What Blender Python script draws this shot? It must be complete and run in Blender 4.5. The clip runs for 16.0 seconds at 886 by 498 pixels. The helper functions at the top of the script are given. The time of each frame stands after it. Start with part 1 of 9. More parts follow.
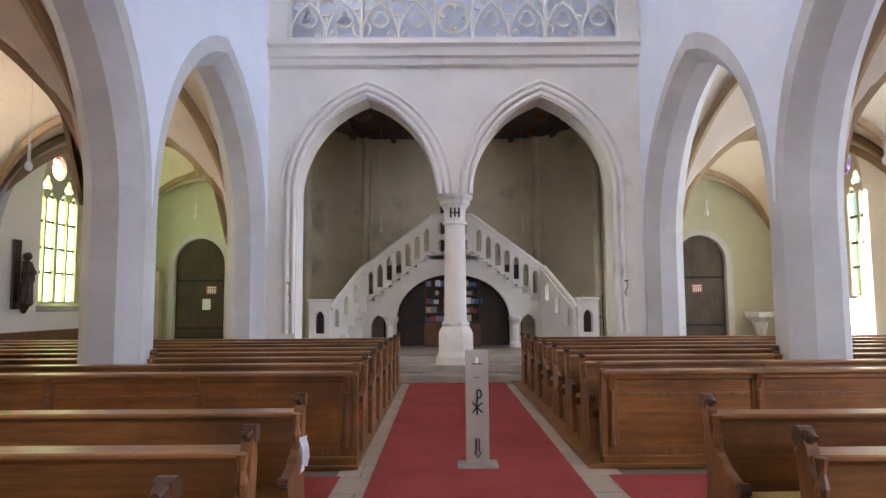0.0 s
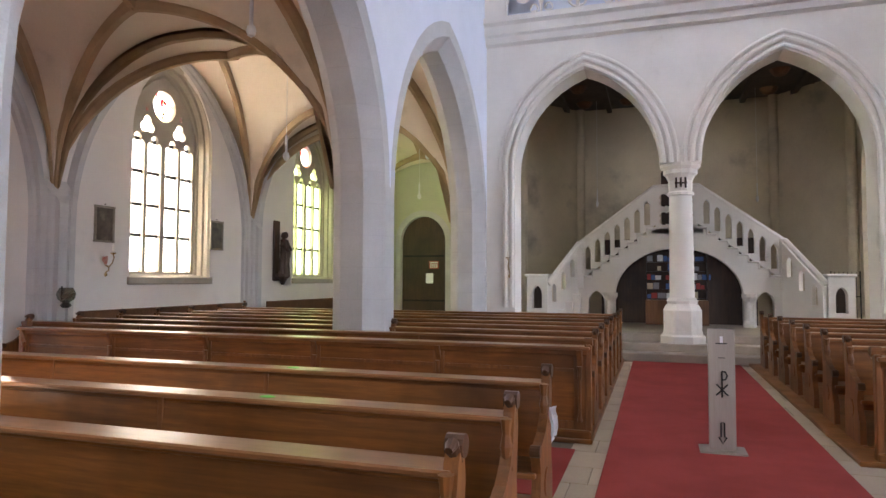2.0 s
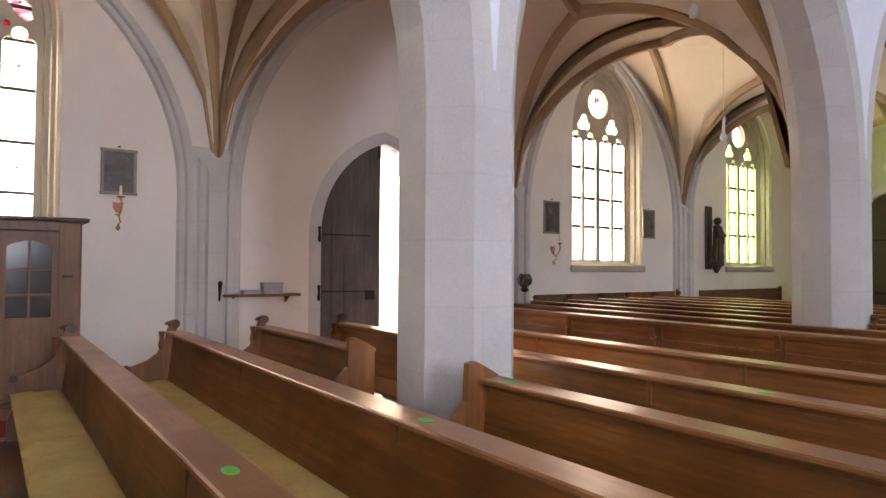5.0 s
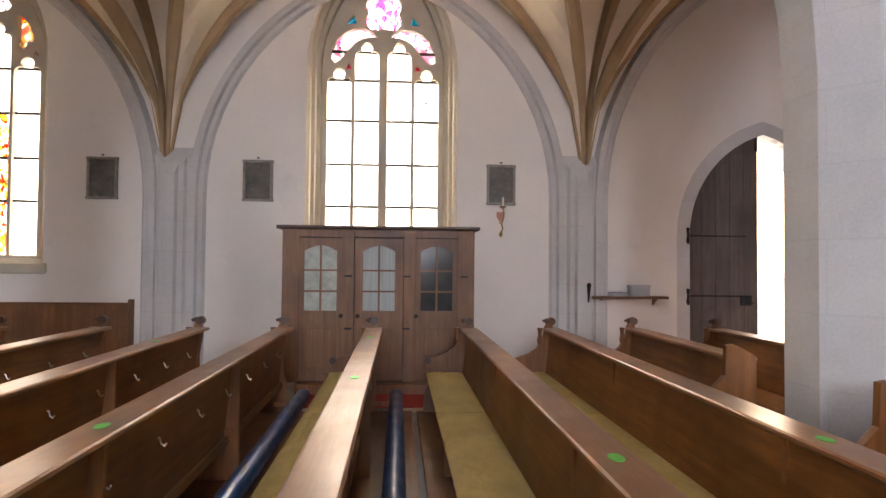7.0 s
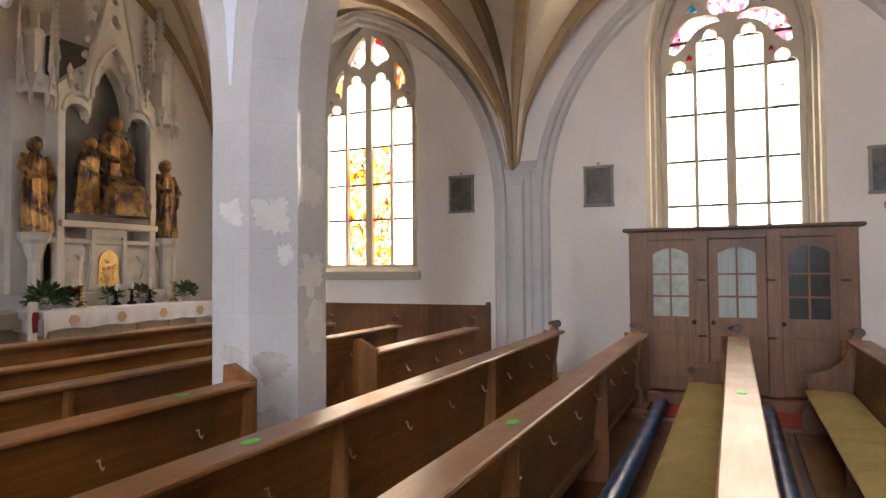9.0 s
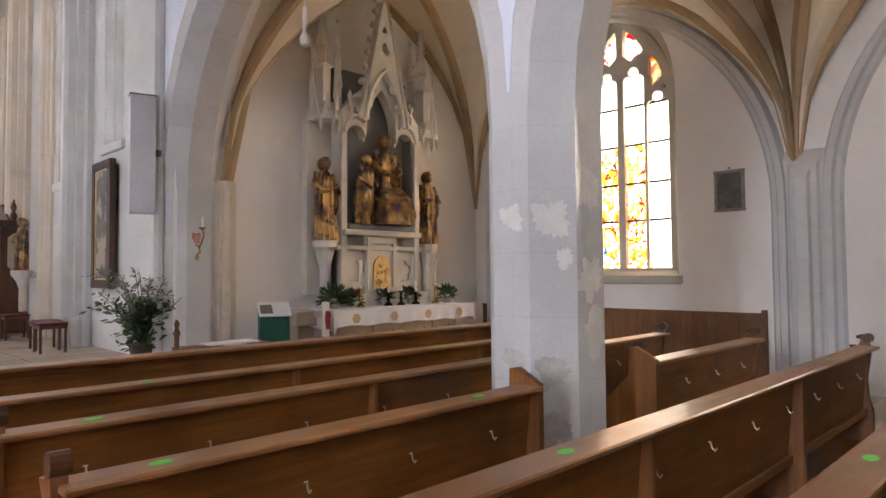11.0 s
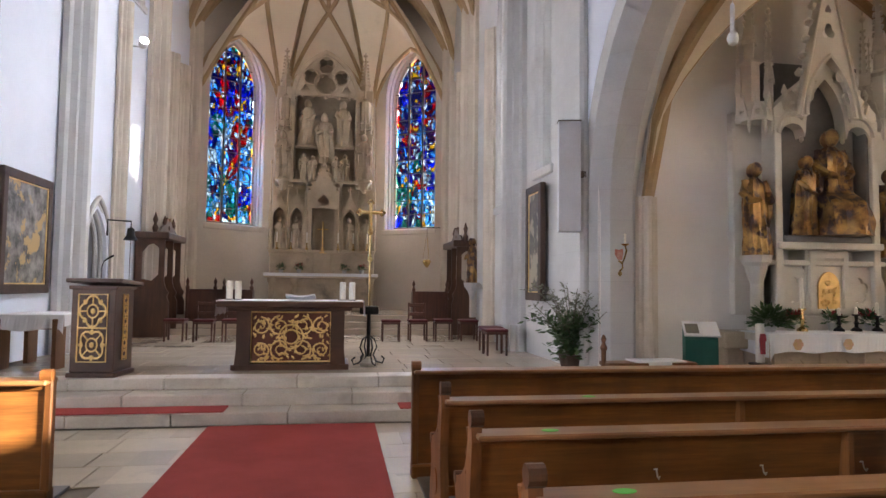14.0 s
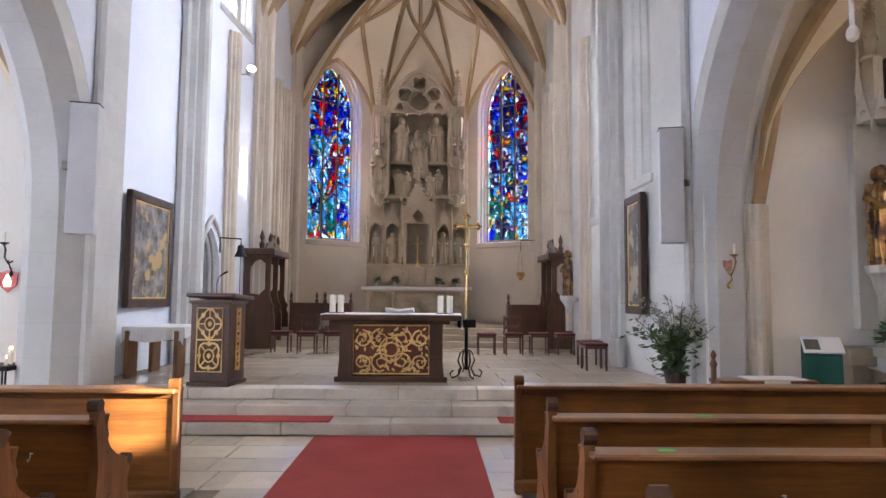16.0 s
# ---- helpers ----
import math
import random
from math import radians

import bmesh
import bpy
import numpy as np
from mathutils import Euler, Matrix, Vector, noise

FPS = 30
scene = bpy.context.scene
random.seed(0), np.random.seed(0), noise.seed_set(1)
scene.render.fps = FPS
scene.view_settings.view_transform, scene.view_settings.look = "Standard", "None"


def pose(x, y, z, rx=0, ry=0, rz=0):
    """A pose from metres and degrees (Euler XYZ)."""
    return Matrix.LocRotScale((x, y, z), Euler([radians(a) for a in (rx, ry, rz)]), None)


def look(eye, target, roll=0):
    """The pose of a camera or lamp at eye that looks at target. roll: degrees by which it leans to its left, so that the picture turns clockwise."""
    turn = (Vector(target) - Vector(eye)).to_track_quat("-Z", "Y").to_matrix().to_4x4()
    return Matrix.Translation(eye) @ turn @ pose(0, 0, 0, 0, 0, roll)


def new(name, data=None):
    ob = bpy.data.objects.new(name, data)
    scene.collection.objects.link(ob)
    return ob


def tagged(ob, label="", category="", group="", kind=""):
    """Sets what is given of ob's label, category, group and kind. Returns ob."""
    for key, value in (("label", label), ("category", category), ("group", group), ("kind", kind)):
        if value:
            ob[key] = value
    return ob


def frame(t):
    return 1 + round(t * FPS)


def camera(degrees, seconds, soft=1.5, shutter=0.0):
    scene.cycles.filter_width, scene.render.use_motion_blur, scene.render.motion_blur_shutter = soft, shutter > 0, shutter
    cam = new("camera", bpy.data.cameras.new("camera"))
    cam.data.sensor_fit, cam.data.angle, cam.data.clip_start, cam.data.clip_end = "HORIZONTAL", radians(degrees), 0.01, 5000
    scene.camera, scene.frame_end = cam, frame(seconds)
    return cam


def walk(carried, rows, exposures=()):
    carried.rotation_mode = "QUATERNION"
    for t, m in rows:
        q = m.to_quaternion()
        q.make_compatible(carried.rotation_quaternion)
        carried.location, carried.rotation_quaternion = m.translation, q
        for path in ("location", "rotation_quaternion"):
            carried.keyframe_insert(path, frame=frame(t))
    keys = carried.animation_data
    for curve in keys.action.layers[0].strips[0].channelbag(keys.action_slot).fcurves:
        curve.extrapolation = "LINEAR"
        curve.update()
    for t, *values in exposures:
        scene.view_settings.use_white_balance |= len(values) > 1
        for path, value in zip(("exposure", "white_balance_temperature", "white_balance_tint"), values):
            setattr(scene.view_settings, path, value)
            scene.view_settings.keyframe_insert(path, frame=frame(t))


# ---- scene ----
cam = camera(69.5, 16.0)
METRES, EYE, TILT, LEAN, TURN = 1.95, 1.6, 0.0, 0.0, -0.1
ROWS = [
    (0.0, 0.0, 0.0, 0.0, 0.03, 4.95, 0.39),
    (0.5, -0.0055, -0.015, -0.0056, 1.59, 4.31, 0.2),
    (1.0, -0.031, -0.0193, -0.0083, 5.45, 3.71, -0.05),
    (1.5, -0.0772, -0.0185, -0.0072, 11.55, 3.39, -0.26),
    (2.0, -0.1188, -0.018, -0.0077, 18.47, 2.8, -0.17),
    (2.5, -0.1547, -0.0266, -0.0084, 25.14, 2.37, -0.04),
    (3.0, -0.1837, -0.0459, -0.0063, 30.3, 2.08, -0.04),
    (5.5, -0.2788, -0.1662, -0.0047, 61.96, 1.51, -0.47),
    (6.0, -0.2607, -0.172, -0.0026, 69.85, 1.54, -0.51),
    (6.5, -0.2424, -0.1854, -0.0018, 77.39, 1.55, -0.54),
    (7.0, -0.224, -0.2038, -0.0088, 86.13, 1.54, -0.51),
    (7.5, -0.2086, -0.239, -0.0044, 96.34, 1.41, -0.19),
    (8.0, -0.1946, -0.2699, 0.0058, 104.53, 1.55, 0.22),
    (8.5, -0.1982, -0.3017, 0.0076, 109.91, 1.67, 0.45),
    (9.0, -0.1972, -0.3439, 0.0078, 114.58, 1.71, 0.48),
    (11.5, -0.1519, -0.5401, 0.016, 141.47, 2.35, 0.29),
    (12.0, -0.1627, -0.5727, 0.0188, 148.19, 2.51, -0.05),
    (12.5, -0.185, -0.6077, 0.0188, 155.56, 2.7, -0.58),
    (13.0, -0.168, -0.6203, 0.0229, 161.14, 2.78, -1.13),
    (13.5, -0.1293, -0.6187, 0.0321, 165.91, 3.03, -1.12),
    (14.0, -0.1049, -0.6159, 0.0361, 170.84, 3.3, -0.66),
    (14.5, -0.0928, -0.6158, 0.0381, 174.5, 3.65, -0.31),
    (15.0, -0.0844, -0.6117, 0.0412, 176.86, 3.88, -0.26),
    (15.5, -0.0707, -0.6103, 0.0402, 178.17, 4.13, -0.4),
    (16.0, -0.0575, -0.6105, 0.0417, 178.97, 4.35, -0.51),
]
EXPO = [(0.0, 3.0, 6150, 18), (1.5, 2.97, 6300, 18), (2.1, 3.0, 6350, 18), (2.6, 3.12, 6450, 18), (3.2, 3.12, 6600, 19), (5.5, 2.98, 6700, 19), (9.2, 3.0, 6800, 17), (11.5, 3.1, 6600, 16), (12.2, 3.27, 6550, 16), (13.0, 3.02, 6500, 15), (13.5, 2.95, 6500, 15), (14.2, 3.0, 6400, 15), (15.0, 3.15, 6200, 15), (16.0, 3.14, 6150, 15)]
walk(cam, [(t, pose(0, 0, EYE, TILT, LEAN, TURN) @ pose(METRES * x, METRES * y, METRES * z, 90 + pitch, roll, yaw)) for t, x, y, z, yaw, pitch, roll in ROWS], EXPO)

AX = 0.29          # x of the nave's axis
HALF = 4.08        # axis to the nave face of the arcades
PIL = 4.48         # axis to the pillars' centres
AISLE = 10.39      # axis to the inside of the outer walls
WEST = 13.75       # nave face of the gallery wall
EAST = -9.9        # west face of the aisles' end walls
PY = (8.28, 2.45, -3.83)   # pillars along the nave
ENDS = {-1: -10.25, 1: -9.75}   # where the arcades end at the chancel

# ---- light ----
world = bpy.data.worlds.new("sky")
scene.world = world
world.use_nodes = True
wn = world.node_tree
sky = wn.nodes.new("ShaderNodeTexSky")
sky.sky_type, sky.sun_disc = "NISHITA", False
SUN_DIR = Vector((1.0, -0.51, -0.27)).normalized()
sky.sun_elevation = math.asin(-SUN_DIR.z)
sky.sun_rotation = math.atan2(-SUN_DIR.x, -SUN_DIR.y)
wn.links.new(sky.outputs["Color"], wn.nodes["Background"].inputs["Color"])
wn.nodes["Background"].inputs["Strength"].default_value = 0.05
sun = new("sun", bpy.data.lights.new("sun", "SUN"))
sun.data.energy, sun.data.angle, sun.data.color = 5.0, radians(0.6), (1.0, 0.9, 0.75)
sun.matrix_world = look((-30, 12, 14), Vector((-30, 12, 14)) + SUN_DIR)


DAYLIGHT = 0.28   # how strong the sky is against the sun


def window_light(x, y, z, w, h, yaw, watts, colour=(1, 1, 1)):
    """The sky's light in a window's opening; yaw: where it shines to."""
    ob = new("window_daylight", bpy.data.lights.new("window_daylight", "AREA"))
    ob.data.shape, ob.data.size, ob.data.size_y = "RECTANGLE", w, h
    ob.data.energy, ob.data.color = watts * DAYLIGHT, colour
    ob.matrix_world = pose(x, y, z, 90, 0, yaw)
    return ob


# ---- materials ----
def nodes_of(name):
    m = bpy.data.materials.new(name)
    m.use_nodes = True
    nt = m.node_tree
    return m, nt, nt.nodes["Principled BSDF"]


def mixer(nt, fac, a, b, kind="MIX"):
    n = nt.nodes.new("ShaderNodeMix")
    n.data_type, n.blend_type = "RGBA", kind
    for i, v in ((0, fac), (6, a), (7, b)):
        if isinstance(v, (int, float)):
            n.inputs[i].default_value = v
        elif isinstance(v, tuple):
            n.inputs[i].default_value = (*v[:3], 1)
        else:
            nt.links.new(v, n.inputs[i])
    return n.outputs[2]


def noise_of(nt, scale, detail=4, rough=0.55, stretch=(1, 1, 1)):
    co = nt.nodes.new("ShaderNodeNewGeometry")
    mp = nt.nodes.new("ShaderNodeMapping")
    mp.inputs["Scale"].default_value = stretch
    nt.links.new(co.outputs["Position"], mp.inputs["Vector"])
    n = nt.nodes.new("ShaderNodeTexNoise")
    n.inputs["Scale"].default_value, n.inputs["Detail"].default_value, n.inputs["Roughness"].default_value = scale, detail, rough
    nt.links.new(mp.outputs["Vector"], n.inputs["Vector"])
    return n.outputs["Fac"]


def ramp(nt, fac, lo, hi):
    r = nt.nodes.new("ShaderNodeMapRange")
    r.inputs["From Min"].default_value, r.inputs["From Max"].default_value = lo, hi
    nt.links.new(fac, r.inputs["Value"])
    return r.outputs["Result"]


def bump_of(nt, bsdf, height, strength, dist):
    b = nt.nodes.new("ShaderNodeBump")
    b.inputs["Strength"].default_value, b.inputs["Distance"].default_value = strength, dist
    nt.links.new(height, b.inputs["Height"])
    nt.links.new(b.outputs["Normal"], bsdf.inputs["Normal"])


def surface(name, c1, c2, big=0.8, fine=30.0, rough=0.8, metal=0.0, stain=None, stain_lo=0.6, stain_hi=0.7, stain_scale=1.2,
            bump=0.15, dist=0.003, stretch=(1, 1, 1), vary=0.0, spec=0.5, courses=None):
    """A plain surface: two tones in large clouds and fine grain, stains with a shape of their own, fine relief."""
    m, nt, b = nodes_of(name)
    col = mixer(nt, ramp(nt, noise_of(nt, big, 5, 0.6, stretch), 0.35, 0.65), c1, c2)
    grain = noise_of(nt, fine, 6, 0.65, stretch)
    col = mixer(nt, 0.25, col, mixer(nt, ramp(nt, grain, 0.3, 0.7), (0.35, 0.35, 0.35), (0.65, 0.65, 0.65)), "OVERLAY")
    if stain:
        col = mixer(nt, ramp(nt, noise_of(nt, stain_scale, 6, 0.6), stain_lo, stain_hi), col, stain)
    if courses:
        # ashlar blocks of slightly different tone with fine joints
        geo = nt.nodes.new("ShaderNodeNewGeometry")
        sp = nt.nodes.new("ShaderNodeSeparateXYZ")
        nt.links.new(geo.outputs["Position"], sp.inputs[0])
        ad = nt.nodes.new("ShaderNodeMath")
        nt.links.new(sp.outputs[0], ad.inputs[0])
        nt.links.new(sp.outputs[1], ad.inputs[1])
        cb = nt.nodes.new("ShaderNodeCombineXYZ")
        nt.links.new(ad.outputs[0], cb.inputs[0])
        nt.links.new(sp.outputs[2], cb.inputs[1])
        br = nt.nodes.new("ShaderNodeTexBrick")
        br.inputs["Scale"].default_value, br.inputs["Mortar Size"].default_value, br.inputs["Mortar Smooth"].default_value = 1.0, 0.006, 0.3
        br.inputs["Brick Width"].default_value, br.inputs["Row Height"].default_value = courses
        br.inputs["Color1"].default_value, br.inputs["Color2"].default_value, br.inputs["Mortar"].default_value = (0.53, 0.53, 0.53, 1), (0.46, 0.46, 0.46, 1), (0.38, 0.38, 0.38, 1)
        nt.links.new(cb.outputs[0], br.inputs["Vector"])
        col = mixer(nt, 0.32, col, br.outputs["Color"], "OVERLAY")
    if vary:
        info = nt.nodes.new("ShaderNodeObjectInfo")
        hsv = nt.nodes.new("ShaderNodeHueSaturation")
        mr = nt.nodes.new("ShaderNodeMapRange")
        mr.inputs["To Min"].default_value, mr.inputs["To Max"].default_value = 1 - vary, 1 + vary
        nt.links.new(info.outputs["Random"], mr.inputs["Value"])
        nt.links.new(mr.outputs["Result"], hsv.inputs["Value"])
        nt.links.new(col, hsv.inputs["Color"])
        col = hsv.outputs["Color"]
    nt.links.new(col, b.inputs["Base Color"])
    b.inputs["Roughness"].default_value, b.inputs["Metallic"].default_value = rough, metal
    b.inputs["Specular IOR Level"].default_value = spec
    bump_of(nt, b, grain, bump, dist)
    return m


def wood(name, dark, light, along, rough=0.4, vary=0.08, spec=0.5):
    """Varnished timber with its grain along x, y or z."""
    st = {"x": (0.06, 1, 1), "y": (1, 0.06, 1), "z": (1, 1, 0.06)}[along]
    m, nt, b = nodes_of(name)
    g1 = noise_of(nt, 22, 6, 0.6, st)
    g2 = noise_of(nt, 110, 3, 0.5, st)
    col = mixer(nt, ramp(nt, g1, 0.22, 0.78), dark, light)
    col = mixer(nt, 0.3, col, mixer(nt, ramp(nt, g2, 0.3, 0.7), (0.3, 0.3, 0.3), (0.7, 0.7, 0.7)), "OVERLAY")
    col = mixer(nt, ramp(nt, noise_of(nt, 1.3, 4), 0.45, 0.75), col, tuple(c * 0.7 for c in dark))
    info = nt.nodes.new("ShaderNodeObjectInfo")
    hsv = nt.nodes.new("ShaderNodeHueSaturation")
    mr = nt.nodes.new("ShaderNodeMapRange")
    mr.inputs["To Min"].default_value, mr.inputs["To Max"].default_value = 1 - vary, 1 + vary
    nt.links.new(info.outputs["Random"], mr.inputs["Value"])
    nt.links.new(mr.outputs["Result"], hsv.inputs["Value"])
    nt.links.new(col, hsv.inputs["Color"])
    nt.links.new(hsv.outputs["Color"], b.inputs["Base Color"])
    rr = nt.nodes.new("ShaderNodeMapRange")
    rr.inputs["To Min"].default_value, rr.inputs["To Max"].default_value = rough - 0.08, rough + 0.15
    nt.links.new(noise_of(nt, 4, 4), rr.inputs["Value"])
    nt.links.new(rr.outputs["Result"], b.inputs["Roughness"])
    b.inputs["Specular IOR Level"].default_value = spec
    bump_of(nt, b, g2, 0.08, 0.002)
    return m


PLASTER = surface("white_lime_plaster", (0.78, 0.745, 0.70), (0.71, 0.675, 0.63), 0.5, 40, 0.9, stain=(0.6, 0.58, 0.55), stain_lo=0.62, stain_hi=0.85, bump=0.1)
SPANDREL = surface("smooth_nave_plaster", (0.75, 0.78, 0.86), (0.69, 0.72, 0.80), 0.6, 40, 0.9, bump=0.08)
VAULTP = surface("warm_vault_plaster", (0.78, 0.68, 0.53), (0.71, 0.61, 0.47), 0.5, 40, 0.9, stain=(0.5, 0.44, 0.33), stain_lo=0.6, stain_hi=0.9)
STONE = surface("pale_dressed_stone", (0.57, 0.56, 0.545), (0.48, 0.475, 0.465), 0.9, 60, 0.85, stain=(0.44, 0.42, 0.39), stain_lo=0.58, stain_hi=0.8, stain_scale=0.8, bump=0.25, courses=(0.95, 0.44))
WESTSTONE = surface("gallery_limestone", (0.84, 0.80, 0.74), (0.76, 0.725, 0.665), 0.9, 50, 0.85, stain=(0.58, 0.54, 0.47), stain_lo=0.6, stain_hi=0.85, bump=0.2, courses=(0.9, 0.4))
RIB = surface("brown_sandstone_rib", (0.45, 0.315, 0.18), (0.35, 0.24, 0.13), 1.2, 60, 0.85, stain=(0.25, 0.18, 0.11), stain_lo=0.6, stain_hi=0.8, bump=0.25)
TOWERP = surface("grimy_tower_plaster", (0.68, 0.59, 0.43), (0.54, 0.47, 0.34), 0.5, 30, 0.95, stain=(0.28, 0.25, 0.2), stain_lo=0.55, stain_hi=0.75, stain_scale=0.6)
CHSTONE = surface("warm_chancel_stone", (0.66, 0.585, 0.49), (0.57, 0.50, 0.415), 0.9, 50, 0.85, stain=(0.42, 0.36, 0.29), stain_lo=0.58, stain_hi=0.8, bump=0.2, courses=(0.8, 0.5))
APSEP = surface("apse_plaster", (0.60, 0.53, 0.45), (0.50, 0.44, 0.37), 0.5, 30, 0.9)
PEW = wood("pew_oak", (0.115, 0.042, 0.009), (0.31, 0.121, 0.028), "x", 0.38, spec=0.36)
PEWEND = wood("pew_end_oak", (0.11, 0.04, 0.009), (0.29, 0.112, 0.027), "z", 0.42)
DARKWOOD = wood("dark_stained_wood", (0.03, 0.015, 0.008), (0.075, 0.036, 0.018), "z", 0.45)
DOORWOOD = wood("grey_door_oak", (0.06, 0.048, 0.04), (0.125, 0.10, 0.085), "z", 0.7)
BROWNWOOD = wood("brown_cabinet_wood", (0.12, 0.05, 0.017), (0.24, 0.108, 0.04), "z", 0.45)
CARPET = surface("red_carpet", (0.37, 0.07, 0.062), (0.30, 0.055, 0.049), 1.5, 220, 0.97, bump=0.5, dist=0.004, spec=0.1)
FLAG = surface("sandstone_flag", (0.50, 0.42, 0.31), (0.40, 0.335, 0.24), 1.1, 50, 0.42, stain=(0.25, 0.21, 0.16), stain_lo=0.6, stain_hi=0.8, vary=0.14, bump=0.1)
JOINT = surface("floor_joint", (0.24, 0.20, 0.15), (0.18, 0.15, 0.11), 2, 60, 0.9)
MARBLE = surface("polished_chancel_stone", (0.50, 0.415, 0.325), (0.42, 0.345, 0.265), 0.9, 30, 0.17, vary=0.06, bump=0.03)
STEP = surface("worn_step_stone", (0.50, 0.435, 0.36), (0.36, 0.31, 0.25), 1.2, 40, 0.6, stain=(0.28, 0.24, 0.19), stain_lo=0.58, stain_hi=0.75, stain_scale=2.5, bump=0.25, vary=0.06)
ALTSTONE = surface("carved_altar_stone", (0.58, 0.475, 0.35), (0.42, 0.34, 0.245), 1.4, 45, 0.8, stain=(0.24, 0.21, 0.17), stain_lo=0.58, stain_hi=0.75, stain_scale=2, bump=0.3)
PALEALT = surface("pale_altar_stone", (0.68, 0.64, 0.57), (0.58, 0.54, 0.47), 1.4, 45, 0.75, stain=(0.45, 0.40, 0.33), stain_lo=0.6, stain_hi=0.8, stain_scale=2, bump=0.2)
GOLD = surface("gilding", (0.80, 0.56, 0.24), (0.60, 0.39, 0.14), 6, 80, 0.38, metal=0.6, bump=0.3)
BRASS = surface("polished_brass", (0.70, 0.52, 0.24), (0.55, 0.40, 0.18), 6, 60, 0.25, metal=1.0)
IRON = surface("black_iron", (0.02, 0.02, 0.022), (0.035, 0.033, 0.03), 6, 80, 0.55, metal=0.8)
STEEL = surface("brushed_steel", (0.44, 0.40, 0.355), (0.36, 0.33, 0.29), 3, 120, 0.45, metal=0.6, stretch=(1, 1, 0.05))
LINEN = surface("white_linen", (0.80, 0.80, 0.82), (0.74, 0.74, 0.77), 2, 150, 0.9, bump=0.3)
LEADING = surface("lead_came", (0.05, 0.05, 0.05), (0.08, 0.075, 0.07), 5, 60, 0.6, metal=0.5)
CUSHION = surface("ochre_seat_cushion", (0.44, 0.325, 0.11), (0.35, 0.255, 0.08), 3, 18, 0.95, bump=0.9, dist=0.025)
GREYBOARD = surface("worn_grey_floor_board", (0.13, 0.118, 0.11), (0.075, 0.066, 0.06), 1.6, 40, 0.3, stain=(0.2, 0.19, 0.18), stain_lo=0.58, stain_hi=0.7, stain_scale=2.5, bump=0.15, stretch=(0.15, 1, 1))
BLUEVINYL = surface("blue_vinyl", (0.022, 0.075, 0.20), (0.018, 0.055, 0.15), 4, 60, 0.3)


# ---- building helpers ----
def bm_new():
    return bmesh.new()


def finish(name, bm, mat, smooth=False):
    bmesh.ops.recalc_face_normals(bm, faces=bm.faces[:])
    me = bpy.data.meshes.new(name)
    bm.to_mesh(me)
    bm.free()
    if smooth:
        for p in me.polygons:
            p.use_smooth = True
        me.set_sharp_from_angle(angle=radians(38))
    me.materials.append(mat)
    return new(name, me)


def part(name, bm, mat, parent, label="", smooth=False):
    ob = finish(name, bm, mat, smooth)
    ob.parent = parent
    if label:
        ob["label"] = label
    return ob


def struct(name, bm, mat, label, category, smooth=False):
    return tagged(finish(name, bm, mat, smooth), label, category, kind="structure")


def thing(name, x, y, z, label, category, group="", rz=0):
    ob = new(name)
    ob.empty_display_size = 0.1
    ob.matrix_world = pose(x, y, z, 0, 0, rz)
    return tagged(ob, label, category, group)


def box(bm, x0, x1, y0, y1, z0, z1, bevel=0.0, m=None):
    g = bmesh.ops.create_cube(bm, size=1)
    vs = g["verts"]
    for v in vs:
        v.co = Vector(((v.co.x + 0.5) * (x1 - x0) + x0, (v.co.y + 0.5) * (y1 - y0) + y0, (v.co.z + 0.5) * (z1 - z0) + z0))
    if bevel:
        es = list({e for v in vs for e in v.link_edges})
        r = bmesh.ops.bevel(bm, geom=es, offset=bevel, segments=1, affect="EDGES", profile=0.5)
        vs = r["verts"]
    if m:
        bmesh.ops.transform(bm, matrix=m, verts=vs)
    return bm


def lathe(bm, prof, x=0, y=0, z=0, seg=16, m=None):
    """Turn a profile of (radius, height) round the upright axis at x, y."""
    rings = []
    for r, h in prof:
        rings.append([bm.verts.new((x + r * math.cos(2 * math.pi * i / seg), y + r * math.sin(2 * math.pi * i / seg), z + h)) for i in range(seg)])
    for a, b in zip(rings, rings[1:]):
        for i in range(seg):
            j = (i + 1) % seg
            bm.faces.new((a[i], a[j], b[j], b[i]))
    bm.faces.new(rings[0][::-1])
    bm.faces.new(rings[-1])
    if m:
        bmesh.ops.transform(bm, matrix=m, verts=[v for r in rings for v in r])
    return bm


def tube(bm, pts, r, seg=8, closed=False):
    """A round bar along points."""
    pts = [Vector(p) for p in pts]
    n = len(pts)
    rings = []
    up = Vector((0.13, 0.21, 0.97))
    for i, p in enumerate(pts):
        a = pts[(i - 1) % n] if closed or i else p
        b = pts[(i + 1) % n] if closed or i < n - 1 else p
        d = (b - a).normalized()
        s = d.cross(up)
        if s.length < 0.1:
            s = d.cross(Vector((1, 0, 0)))
        s.normalize()
        u = s.cross(d)
        rr = r[i] if isinstance(r, (list, tuple)) else r
        rings.append([bm.verts.new(p + rr * (math.cos(2 * math.pi * k / seg) * s + math.sin(2 * math.pi * k / seg) * u)) for k in range(seg)])
    for i in range(n if closed else n - 1):
        a, b = rings[i], rings[(i + 1) % n]
        for k in range(seg):
            bm.faces.new((a[k], a[(k + 1) % seg], b[(k + 1) % seg], b[k]))
    if not closed:
        bm.faces.new(rings[0][::-1])
        bm.faces.new(rings[-1])
    return bm


